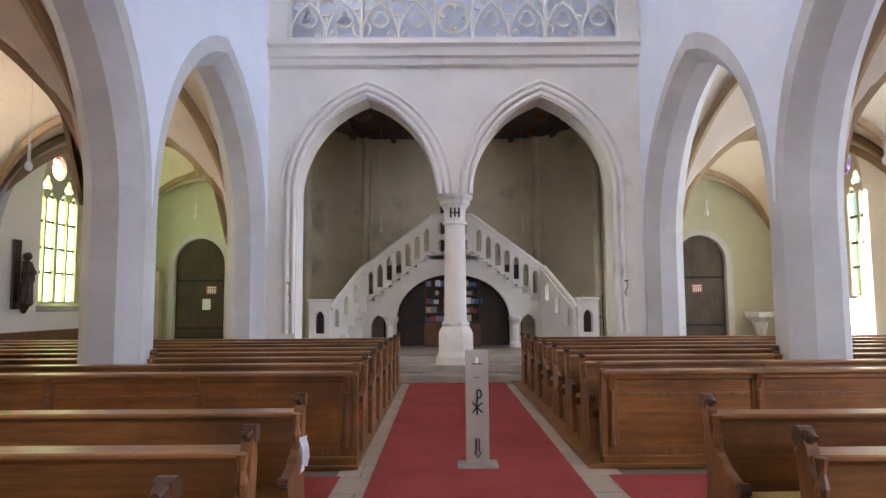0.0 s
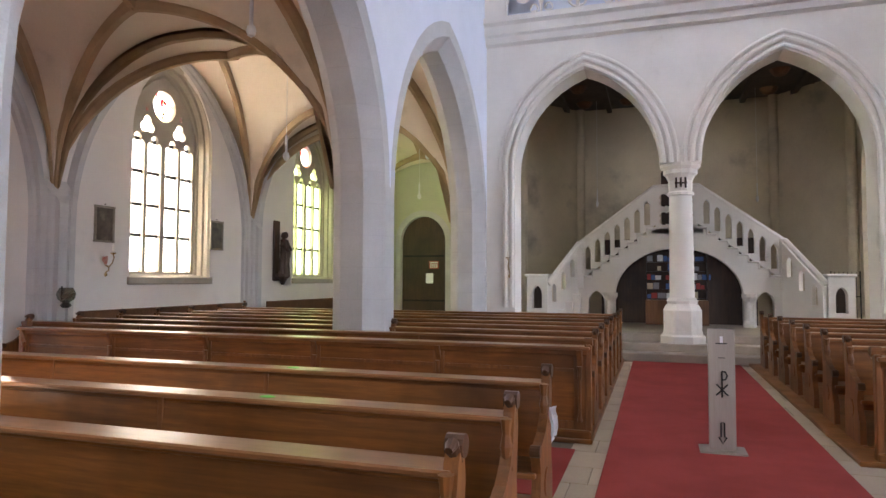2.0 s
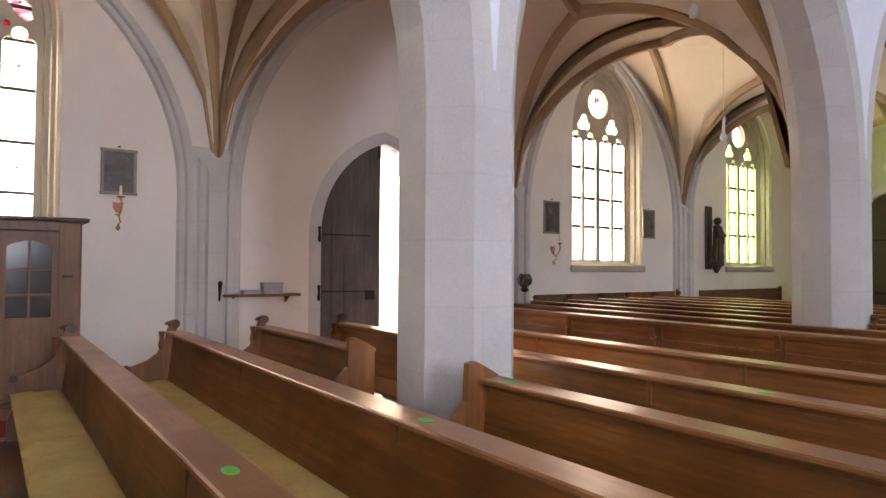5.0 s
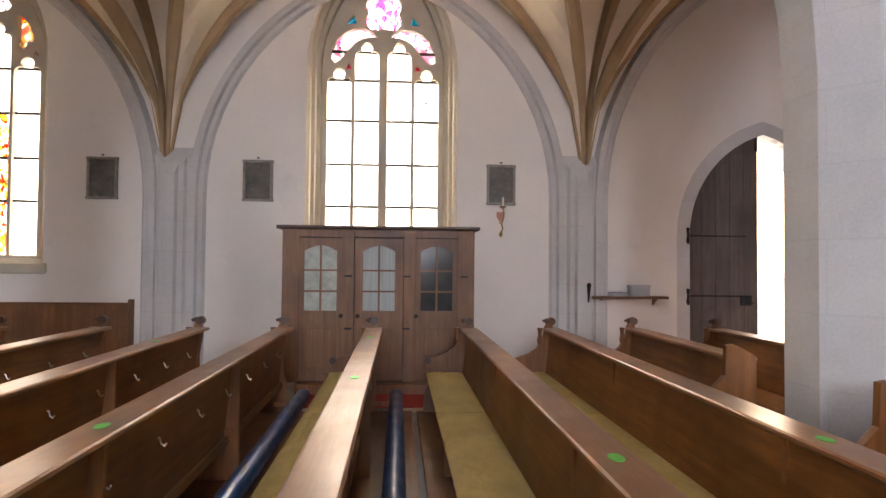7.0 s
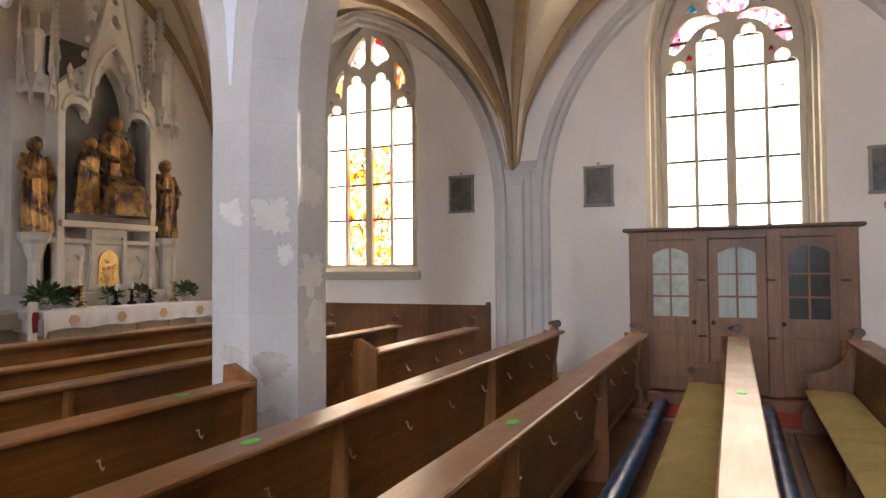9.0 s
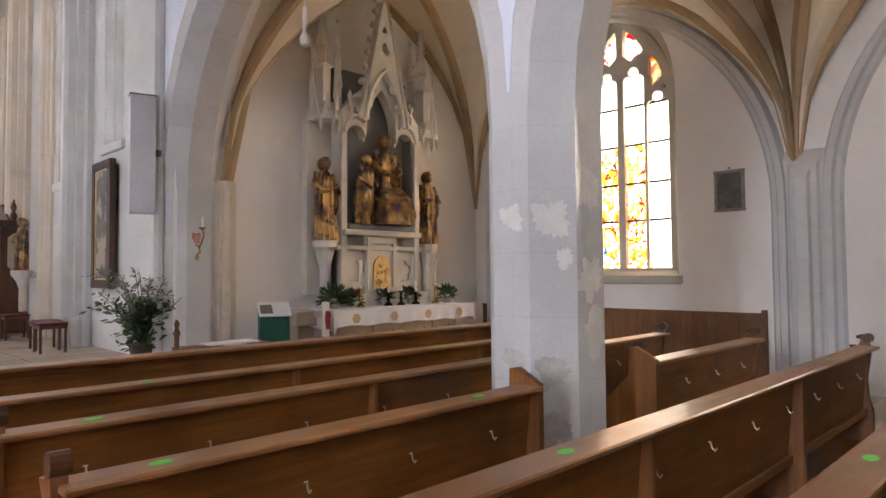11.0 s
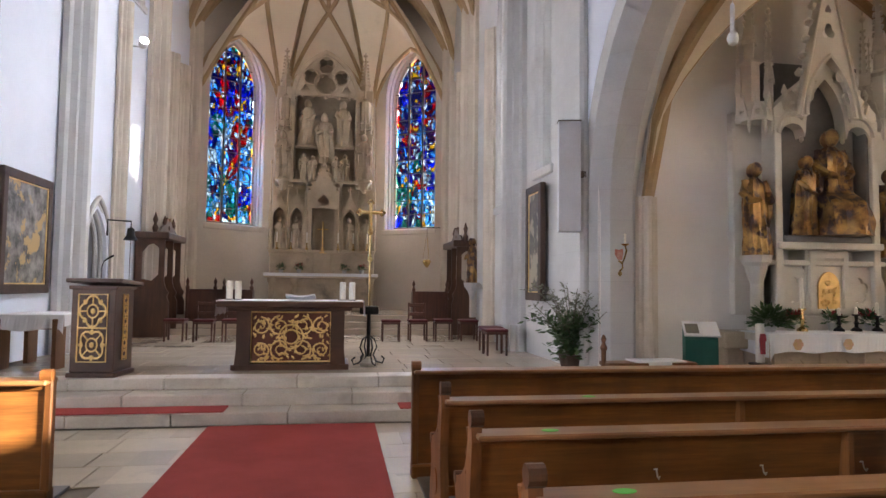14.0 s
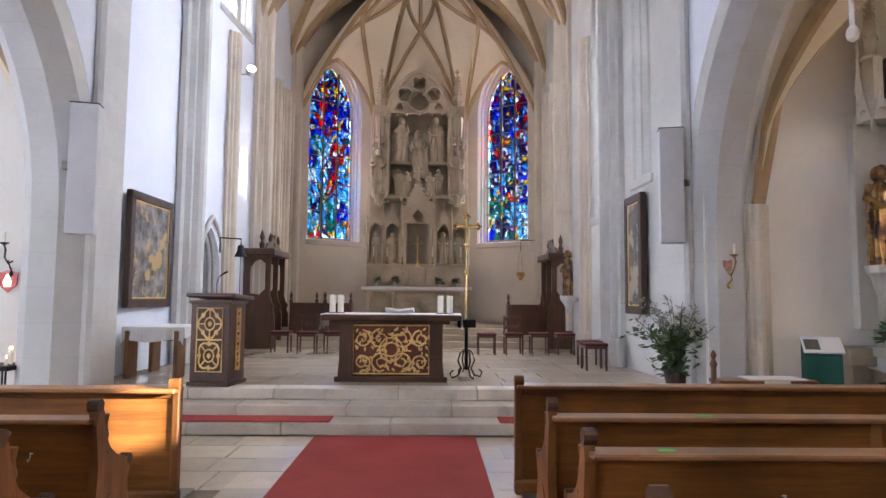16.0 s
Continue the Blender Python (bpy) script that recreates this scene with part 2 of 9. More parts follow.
def plate(bm, outer, holes, depth, m):
    """A flat plate in the plane (u, v) with holes through it, depth thick along w, moved by m."""
    tmp = bmesh.new()
    edges = []
    for loop in [outer, *holes]:
        vs = [tmp.verts.new((u, v, 0)) for u, v in loop]
        edges += [tmp.edges.new((vs[i], vs[(i + 1) % len(vs)])) for i in range(len(vs))]
    bmesh.ops.triangle_fill(tmp, use_beauty=True, use_dissolve=False, edges=edges)
    r = bmesh.ops.extrude_face_region(tmp, geom=tmp.faces[:])
    bmesh.ops.translate(tmp, vec=(0, 0, depth), verts=[g for g in r["geom"] if isinstance(g, bmesh.types.BMVert)])
    bmesh.ops.recalc_face_normals(tmp, faces=tmp.faces[:])
    bmesh.ops.transform(tmp, matrix=m, verts=tmp.verts[:])
    me = bpy.data.meshes.new("t")
    tmp.to_mesh(me)
    tmp.free()
    bm.from_mesh(me)
    bpy.data.meshes.remove(me)
    return bm


def basis(o, u, v):
    """A frame with origin o: plate's u and v run along these directions."""
    u, v = Vector(u).normalized(), Vector(v).normalized()
    w = u.cross(v)
    m = Matrix.Identity(4)
    for i in range(3):
        m[i][0], m[i][1], m[i][2], m[i][3] = u[i], v[i], w[i], o[i]
    return m


def arch(w, h, off=0.0, n=10):
    """Points of a pointed arch, half width w and rise h above the springing, from left to right, set off outwards."""
    R = (w * w + h * h) / (2 * w)
    c = R - w
    rr = R + off
    top = math.atan2(math.sqrt(max(rr * rr - c * c, 1e-9)), -c)
    left = [(c + rr * math.cos(math.pi + (top - math.pi) * i / n), rr * math.sin(math.pi + (top - math.pi) * i / n)) for i in range(n + 1)]
    return left + [(-x, z) for x, z in left[-2::-1]]


def arch_height(x, w, h):
    """Height of a pointed arch at x from its middle."""
    R = (w * w + h * h) / (2 * w)
    c = R - w
    return math.sqrt(max(R * R - (min(abs(x), w) + c) ** 2, 0.0))


def opening(cx, w, z0, zs, h, off=0.0, n=10):
    """The outline of a pointed opening, from its foot on the left over the top to its foot on the right."""
    return [(cx - w - off, z0)] + [(cx + x, zs + z) for x, z in arch(w, h, off, n)] + [(cx + w + off, z0)]


def ring(cx, cz, r, n=20):
    return [(cx + r * math.cos(2 * math.pi * i / n), cz + r * math.sin(2 * math.pi * i / n)) for i in range(n)]


def foil(cx, cz, r, lobes=4, n=6, turn=0.0):
    """Outline of a foiled opening of radius r."""
    k = 0.5 * r
    lr = r - k
    pts = []
    half = math.pi / lobes + math.pi / 2.6
    for i in range(lobes):
        a = turn + 2 * math.pi * i / lobes
        for j in range(n + 1):
            b = a - half * 0.78 + 2 * half * 0.78 * j / n
            pts.append((cx + k * math.cos(a) + lr * math.cos(b), cz + k * math.sin(a) + lr * math.sin(b)))
    return pts


def sweep(bm, path, section):
    """Loft a closed section (list of offsets as vectors per path point given by a function) along the path."""
    rings = []
    for i, p in enumerate(path):
        rings.append([bm.verts.new(q) for q in section(i, p)])
    k = len(rings[0])
    for a, b in zip(rings, rings[1:]):
        for i in range(k):
            bm.faces.new((a[i], a[(i + 1) % k], b[(i + 1) % k], b[i]))
    bm.faces.new(rings[0][::-1])
    bm.faces.new(rings[-1])
    return bm


# ---- large structure ----
NAVE_TOP = 12.4
CLERE = 9.6           # foot of the unseen, added clerestory
bm = box(bm_new(), -12.5, 13.1, EAST + 0.0, 21.5, -0.3, -0.012)
struct("floor", bm, JOINT, "worn sandstone church floor", "floor")

ARCH_Z, ARCH_H = 2.75, 3.1
PH, PX = 0.39, 0.40   # half a pillar's width along and across the nave


def arcade(side):
    """Arcade wall on octagonal pillars with chamfered pointed arches."""
    xc = AX + side * PIL
    ENDP = ENDS[side]
    bays = [(PY[0] + PH, WEST - 0.35), (PY[1] + PH, PY[0] - PH), (PY[2] + PH, PY[1] - PH), (ENDP + 0.45, PY[2] - PH)][::-1]
    bm = bm_new()
    for k, sx in ((0, 1), (1, -1)):
        loop = [(ENDP - 0.5, 0.0)]
        for a, b in bays:
            loop += opening((a + b) / 2, (b - a) / 2, 0.0, ARCH_Z, ARCH_H, 0.23)
        loop += [(WEST + 0.3, 0.0), (WEST + 0.3, CLERE), (ENDP - 0.5, CLERE)]
        vs = [bm.verts.new((xc + sx * PX, y, z)) for y, z in loop]
        es = [bm.edges.new((vs[i], vs[(i + 1) % len(vs)])) for i in range(len(vs))]
        bmesh.ops.triangle_fill(bm, use_beauty=True, use_dissolve=False, edges=es)
    for a, b in bays:
        rows = []
        for x, off in ((PX, 0.23), (PX - 0.23, 0.0), (0.23 - PX, 0.0), (-PX, 0.23)):
            rows.append([bm.verts.new((xc + x, y, z)) for y, z in opening((a + b) / 2, (b - a) / 2, 0.0, ARCH_Z, ARCH_H, off)])
        for r, s in zip(rows, rows[1:]):
            for i in range(len(r) - 1):
                bm.faces.new((r[i], r[i + 1], s[i + 1], s[i]))
    ob = struct("arcade_wall_" + ("north" if side < 0 else "south"), bm, STONE, "pale stone arcade with octagonal pillars and pointed arches", "wall")
    # plaster spandrels above the arch bands, a little proud of the stone
    cuts = [WEST] + [p for p in PY] + [ENDP]
    pb = bm_new()
    for hi, lo in zip(cuts, cuts[1:]):
        mid, w = (hi + lo) / 2, (hi - lo) / 2
        loop = [(lo, CLERE), (lo, ARCH_Z + 0.15)] + [(mid + x, ARCH_Z + 0.15 + z) for x, z in arch(w - 0.01, ARCH_H + 0.35)] + [(hi, ARCH_Z + 0.15), (hi, CLERE)]
        x = xc - side * PX
        plate(pb, loop, [], 0.006, basis((x, 0, 0), (0, 1, 0), (0, 0, 1)))
    if side > 0:
        bmesh.ops.translate(pb, vec=(-0.006, 0, 0), verts=pb.verts[:])
    part("spandrel_plaster", pb, SPANDREL, ob)
    return ob


arcade(-1), arcade(1)



def vault_height(x, y, bay):
    x0, x1, y0, y1, zs, hx, hy, rise = bay
    u, v = x - (x0 + x1) / 2, y - (y0 + y1) / 2
    wx, wy = (x1 - x0) / 2, (y1 - y0) / 2
    a = arch_height(u, wx, hx[0] + (hx[1] - hx[0]) * (y - y0) / (y1 - y0))
    b = arch_height(v, wy, hy)
    dome = rise * (1 - (u / wx) ** 2) * (1 - (v / wy) ** 2)
    return zs + max(a, b) + dome


def vault(name, bay, pattern, rr=0.062):
    """A plastered vault over one bay, and the ribs under it."""
    x0, x1, y0, y1 = bay[:4]
    n = 28
    bm = bm_new()
    g = [[bm.verts.new((x0 + (x1 - x0) * i / n, y0 + (y1 - y0) * j / n, vault_height(x0 + (x1 - x0) * i / n, y0 + (y1 - y0) * j / n, bay))) for j in range(n + 1)] for i in range(n + 1)]
    for i in range(n):
        for j in range(n):
            q = (g[i][j], g[i + 1][j], g[i + 1][j + 1], g[i][j + 1])
            if (i < n / 2) == (j < n / 2):
                bm.faces.new((q[0], q[1], q[2])), bm.faces.new((q[0], q[2], q[3]))
            else:
                bm.faces.new((q[0], q[1], q[3])), bm.faces.new((q[1], q[2], q[3]))
    ob = struct(name, bm, VAULTP, "plastered gothic rib vault over one bay", "ceiling", True)
    cx, cy, wx, wy = (x0 + x1) / 2, (y0 + y1) / 2, (x1 - x0) / 2, (y1 - y0) / 2
    for (ua, va), (ub, vb) in pattern:
        pts = []
        for i in range(19):
            f = i / 18
            x, y = cx + wx * (ua + (ub - ua) * f), cy + wy * (va + (vb - va) * f)
            pts.append(Vector((x, y, vault_height(x, y, bay))))
        side = Vector((-(vb - va) * wy, (ub - ua) * wx, 0)).normalized()

        def section(i, p):
            d = (pts[min(i + 1, 18)] - pts[max(i - 1, 0)]).normalized()
            nrm = side.cross(d)
            if nrm.z > 0:
                nrm = -nrm
            q = rr * (min(1.0, 0.3 + 0.7 * i / 4) if abs(ua) == 1 and abs(va) == 1 else 1.0)
            return [p + side * s * q + nrm * t * q for s, t in ((-1.1, -0.6), (1.1, -0.6), (1.1, 0.5), (0.55, 1.5), (-0.55, 1.5), (-1.1, 0.5))]
        part("rib", sweep(bm_new(), pts, section), RIB, ob)
    return ob


# three ribs meet in each cell: two from its corners, one from the crown
CELLS = []
for k in (-1, 1):
    CELLS += [((-1, k), (0, k * 0.62)), ((1, k), (0, k * 0.62)), ((0, k * 0.62), (0, 0)),
              ((k, -1), (k * 0.6, 0)), ((k, 1), (k * 0.6, 0)), ((k * 0.6, 0), (0, 0)), ((-1, k), (1, k))]

BAYS = [(PY[0], WEST + 0.2), (PY[1], PY[0]), (PY[2], PY[1]), (EAST, PY[2])]
BAY_RISE = [3.5, 3.5, 3.3, 3.3]
for side in (-1, 1):
    xa, xb = sorted((AX + side * (PIL + 0.4), AX + side * AISLE))
    for (y0, y1), hy in zip(BAYS + [(WEST + 0.2, 20.3)], BAY_RISE + [3.5]):
        vault("aisle_vault", (xa, xb, y0, y1, 2.95, (3.75 if y0 == EAST else 2.62, 2.62), hy, 0.05), CELLS, 0.085)


def outer_wall(side):
    """Outer wall of an aisle with its window openings cut through."""
    x = AX + side * AISLE
    wins = WINDOWS[side]
    holes = [opening(cy, w + 0.22, z0 - 0.1, zs, h + 0.3) for cy, w, z0, zs, h in wins]
    if side < 0:
        holes.append(opening(DOOR_Y, 1.2, 0.02, 2.1, 1.6))
    bm = plate(bm_new(), [(EAST - 0.4, -0.2), (20.8, -0.2), (20.8, 7.2), (EAST - 0.4, 7.2)], holes, 0.7, basis((x if side > 0 else x - 0.7, 0, 0), (0, 1, 0), (0, 0, 1)))
    return struct("wall_" + ("north" if side < 0 else "south"), bm, PLASTER, "white lime-plastered aisle wall with pointed windows", "wall")


DOOR_Y = 5.32
WINDOWS = {-1: [(-6.72, 0.94, 1.66, 4.62, 1.48), (-0.67, 0.92, 2.0, 4.6, 1.75), (11.2, 0.98, 1.72, 4.6, 1.4), (17.2, 0.98, 1.72, 4.6, 1.4)],
           1: [(-6.5, 0.94, 1.66, 4.62, 1.48), (-0.67, 0.94, 2.0, 4.55, 1.65), (10.86, 0.98, 1.72, 4.6, 1.4), (17.2, 0.98, 1.72, 4.6, 1.4)]}
outer_wall(-1), outer_wall(1)

# end walls of the aisles
for side in (-1, 1):
    xa, xb = sorted((AX + side * (PIL - 0.3), AX + side * (AISLE + 0.7)))
    struct("wall_east_aisle_" + ("north" if side < 0 else "south"), box(bm_new(), xa, xb, EAST - 0.4, EAST, -0.2, 7.2), PLASTER, "plastered end wall of the aisle", "wall")
struct("ceiling", box(bm_new(), AX - PIL, AX + PIL, -26, 21.5, NAVE_TOP, NAVE_TOP + 0.3), VAULTP, "plain nave ceiling", "ceiling")

# ---- ground outside ----
struct("ground", box(bm_new(), -400, 400, -400, 400, -0.6, -0.35), surface("pale_gravel", (0.32, 0.30, 0.26), (0.25, 0.24, 0.2), 0.3, 20, 0.95), "pale gravel ground outside the church", "ground")

# ---- responds on the aisle walls ----
RESPONDS = (PY[0], 2.36, -3.71, WEST + 0.3)
for side in (-1, 1):
    for y in RESPONDS:
        x = AX + side * AISLE
        bm = bm_new()
        sec = [(0, -0.36), (0.07, -0.28), (0.09, -0.2), (0.14, -0.17), (0.16, -0.1), (0.24, -0.075), (0.24, 0.075), (0.16, 0.1), (0.14, 0.17), (0.09, 0.2), (0.07, 0.28), (0, 0.36)]
        lo = [bm.verts.new((x - side * a, y + b, -0.01)) for a, b in sec]
        hi = [bm.verts.new((x - side * a, y + b, 3.3 - 1.7 * a)) for a, b in sec]
        for i in range(len(sec) - 1):
            bm.faces.new((lo[i], lo[i + 1], hi[i + 1], hi[i]))
        bm.faces.new(hi)
        struct("trim_respond", bm, STONE, "moulded stone wall shaft under the vault ribs", "pilaster")

# ---- moulded wall arches round each bay, from the floor up ----
for side in (-1, 1):
    for y0, y1, h in ((8.28, 14.05, 3.75), (2.36, 8.28, 3.75), (-3.71, 2.36, 3.35), (-9.75, -3.71, 3.4)):
        x, cy, w = AX + side * AISLE, (y0 + y1) / 2, (y1 - y0) / 2 - 0.44
        path = [Vector((x, u, v)) for u, v in opening(cy, w, 0.0, 2.6, h, 0.0, 14)]

        def section(i, p):
            out = Vector((0, p.y - cy, max(0.0, p.z - 2.6))).normalized()
            return [p + Vector((-side * d, 0, 0)) + out * o for d, o in ((0.0, -0.02), (0.05, 0.02), (0.06, 0.08), (0.12, 0.11), (0.13, 0.2), (0.0, 0.25), (-0.05, 0.25), (-0.05, -0.02))]
        struct("trim_wall_arch", sweep(bm_new(), path, section), STONE, "moulded grey-beige stone wall arch round the aisle bay", "arch")

# ---- broad stone arch across the west end of each aisle ----
for side in (-1, 1):
    for y in (WEST + 0.4,):
        xa, xb = sorted((AX + side * (PIL + 0.3), AX + side * AISLE))
        cx, w = (xa + xb) / 2, (xb - xa) / 2
        bm = bm_new()
        path = [Vector((cx + u, y, 2.95 + v)) for u, v in arch(w, 3.42, 0.0, 14)]

        def section(i, p):
            out = Vector((p.x - cx, 0, (p.z - 2.95))).normalized()
            return [p + Vector((0, d, 0)) + out * o for d, o in ((-0.26, 0.3), (-0.26, 0.02), (-0.1, -0.16), (0.1, -0.16), (0.26, 0.02), (0.26, 0.3))]
        sweep(bm, path, section)
        struct("trim_transverse_arch", bm, STONE, "moulded transverse arch between two aisle bays", "arch")


# ---- windows of the aisles ----
def glass_mat(name, tint, vary, gloss=0.06):
    m, nt, b = nodes_of(name)
    tr = nt.nodes.new("ShaderNodeBsdfTransparent")
    gl = nt.nodes.new("ShaderNodeBsdfGlossy")
    gl.inputs["Roughness"].default_value = 0.15
    info = nt.nodes.new("ShaderNodeObjectInfo")
    col = mixer(nt, info.outputs["Random"], tint, vary)
    col = mixer(nt, ramp(nt, noise_of(nt, 1.5, 3), 0.35, 0.7), col, tuple(0.96 * c for c in tint))
    nt.links.new(col, tr.inputs["Color"])
    mx = nt.nodes.new("ShaderNodeMixShader")
    mx.inputs["Fac"].default_value = gloss
    nt.links.new(tr.outputs[0], mx.inputs[1])
    nt.links.new(gl.outputs[0], mx.inputs[2])
    nt.links.new(mx.outputs[0], nt.nodes["Material Output"].inputs["Surface"])
    return m


def stained_mat(name, colours, scale, seed, scatter=False):
    """Stained glass: many small leaded pieces in strong colours."""
    m, nt, b = nodes_of(name)
    geo = nt.nodes.new("ShaderNodeNewGeometry")
    mp = nt.nodes.new("ShaderNodeMapping")
    mp.inputs["Location"].default_value = (seed, seed * 1.7, 0)
    mp.inputs["Scale"].default_value = (1, 1, 0.62)
    nt.links.new(geo.outputs["Position"], mp.inputs["Vector"])
    warp = nt.nodes.new("ShaderNodeTexNoise")
    warp.inputs["Scale"].default_value = 2.2
    nt.links.new(mp.outputs["Vector"], warp.inputs["Vector"])
    add = nt.nodes.new("ShaderNodeVectorMath")
    add.operation = "MULTIPLY_ADD"
    nt.links.new(warp.outputs["Color"], add.inputs[0])
    add.inputs[1].default_value = (0.5, 0.5, 0.5)
    nt.links.new(mp.outputs["Vector"], add.inputs[2])
    vor = nt.nodes.new("ShaderNodeTexVoronoi")
    vor.inputs["Scale"].default_value = scale
    nt.links.new(add.outputs[0], vor.inputs["Vector"])
    edge = nt.nodes.new("ShaderNodeTexVoronoi")
    edge.feature = "DISTANCE_TO_EDGE"
    edge.inputs["Scale"].default_value = scale
    nt.links.new(add.outputs[0], edge.inputs["Vector"])
    sep = nt.nodes.new("ShaderNodeSeparateColor")
    nt.links.new(vor.outputs["Color"], sep.inputs["Color"])
    cr = nt.nodes.new("ShaderNodeValToRGB")
    cr.color_ramp.interpolation = "CONSTANT"
    el = cr.color_ramp.elements
    for i, c in enumerate(colours):
        e = el[i] if i < 2 else el.new(i / len(colours))
        e.position, e.color = i / len(colours), (*c, 1)
    # larger fields lean to one end of the palette
    big = noise_of(nt, 2.4, 2)
    ad = nt.nodes.new("ShaderNodeMath")
    ad.operation = "MULTIPLY_ADD"
    nt.links.new(big, ad.inputs[0])
    ad.inputs[1].default_value = 1.7
    sub = nt.nodes.new("ShaderNodeMath")
    sub.operation = "SUBTRACT"
    soft = nt.nodes.new("ShaderNodeMath")
    soft.operation = "MULTIPLY"
    nt.links.new(sep.outputs[0], soft.inputs[0])
    soft.inputs[1].default_value = 0.5
    nt.links.new(soft.outputs[0], sub.inputs[0])
    sub.inputs[1].default_value = 0.1
    nt.links.new(sub.outputs[0], ad.inputs[2])
    fr = nt.nodes.new("ShaderNodeMath")
    fr.operation = "FRACT"
    nt.links.new(ad.outputs[0], fr.inputs[0])
    nt.links.new(fr.outputs[0], cr.inputs["Fac"])
    col = mixer(nt, ramp(nt, noise_of(nt, 9, 4), 0.3, 0.7), cr.outputs["Color"], (0.9, 0.9, 0.95), "MULTIPLY")
    lead = nt.nodes.new("ShaderNodeMapRange")
    lead.inputs["From Min"].default_value, lead.inputs["From Max"].default_value = 0.012, 0.035
    nt.links.new(edge.outputs["Distance"], lead.inputs["Value"])
    col = mixer(nt, lead.outputs["Result"], (0.004, 0.004, 0.006), col)
    tr = nt.nodes.new("ShaderNodeBsdfTranslucent" if scatter else "ShaderNodeBsdfTransparent")
    nt.links.new(col, tr.inputs["Color"])
    gl = nt.nodes.new("ShaderNodeBsdfGlossy")
    gl.inputs["Roughness"].default_value = 0.2
    mx = nt.nodes.new("ShaderNodeMixShader")
    mx.inputs["Fac"].default_value = 0.03
    nt.links.new(tr.outputs[0], mx.inputs[1])
    nt.links.new(gl.outputs[0], mx.inputs[2])
    nt.links.new(mx.outputs[0], nt.nodes["Material Output"].inputs["Surface"])
    return m


CLEAR = glass_mat("pale_cathedral_glass", (0.95, 0.95, 0.9), (0.9, 0.88, 0.72))
GREENISH = glass_mat("greenish_glass", (0.70, 0.76, 0.62), (0.85, 0.84, 0.66))
REDG, BLUEG = glass_mat("red_glass", (0.5, 0.02, 0.05), (0.4, 0.03, 0.15)), glass_mat("blue_green_glass", (0.03, 0.3, 0.32), (0.02, 0.2, 0.4))
HEADG = stained_mat("tracery_head_glass", [(0.9, 0.9, 0.9), (0.85, 0.35, 0.55), (0.95, 0.95, 0.9), (0.92, 0.95, 0.97), (0.95, 0.9, 0.75), (0.7, 0.15, 0.35), (0.95, 0.95, 0.95)], 9, 2)
FIGG = stained_mat("amber_figure_glass", [(0.9, 0.45, 0.05), (0.55, 0.05, 0.03), (0.95, 0.7, 0.2), (0.05, 0.25, 0.5), (0.9, 0.8, 0.6), (0.7, 0.2, 0.03)], 8, 5)
HEADS = stained_mat("scattering_head_glass", [(0.5, 0.5, 0.5), (0.3, 0.02, 0.02), (0.55, 0.55, 0.5), (0.5, 0.55, 0.57), (0.25, 0.02, 0.03), (0.55, 0.45, 0.25), (0.6, 0.6, 0.6)], 8, 3, True)
HEADP = stained_mat("scattering_rose_glass", [(0.6, 0.6, 0.6), (0.5, 0.2, 0.32), (0.62, 0.62, 0.6), (0.6, 0.62, 0.64), (0.62, 0.58, 0.5), (0.42, 0.1, 0.22), (0.62, 0.62, 0.62)], 9, 2, True)
FIGS = stained_mat("scattering_figure_glass", [(0.5, 0.27, 0.05), (0.58, 0.56, 0.5), (0.36, 0.05, 0.02), (0.54, 0.36, 0.08), (0.6, 0.58, 0.54), (0.08, 0.2, 0.34), (0.56, 0.53, 0.46), (0.46, 0.17, 0.03), (0.58, 0.56, 0.5), (0.52, 0.38, 0.14)], 15, 5, True)


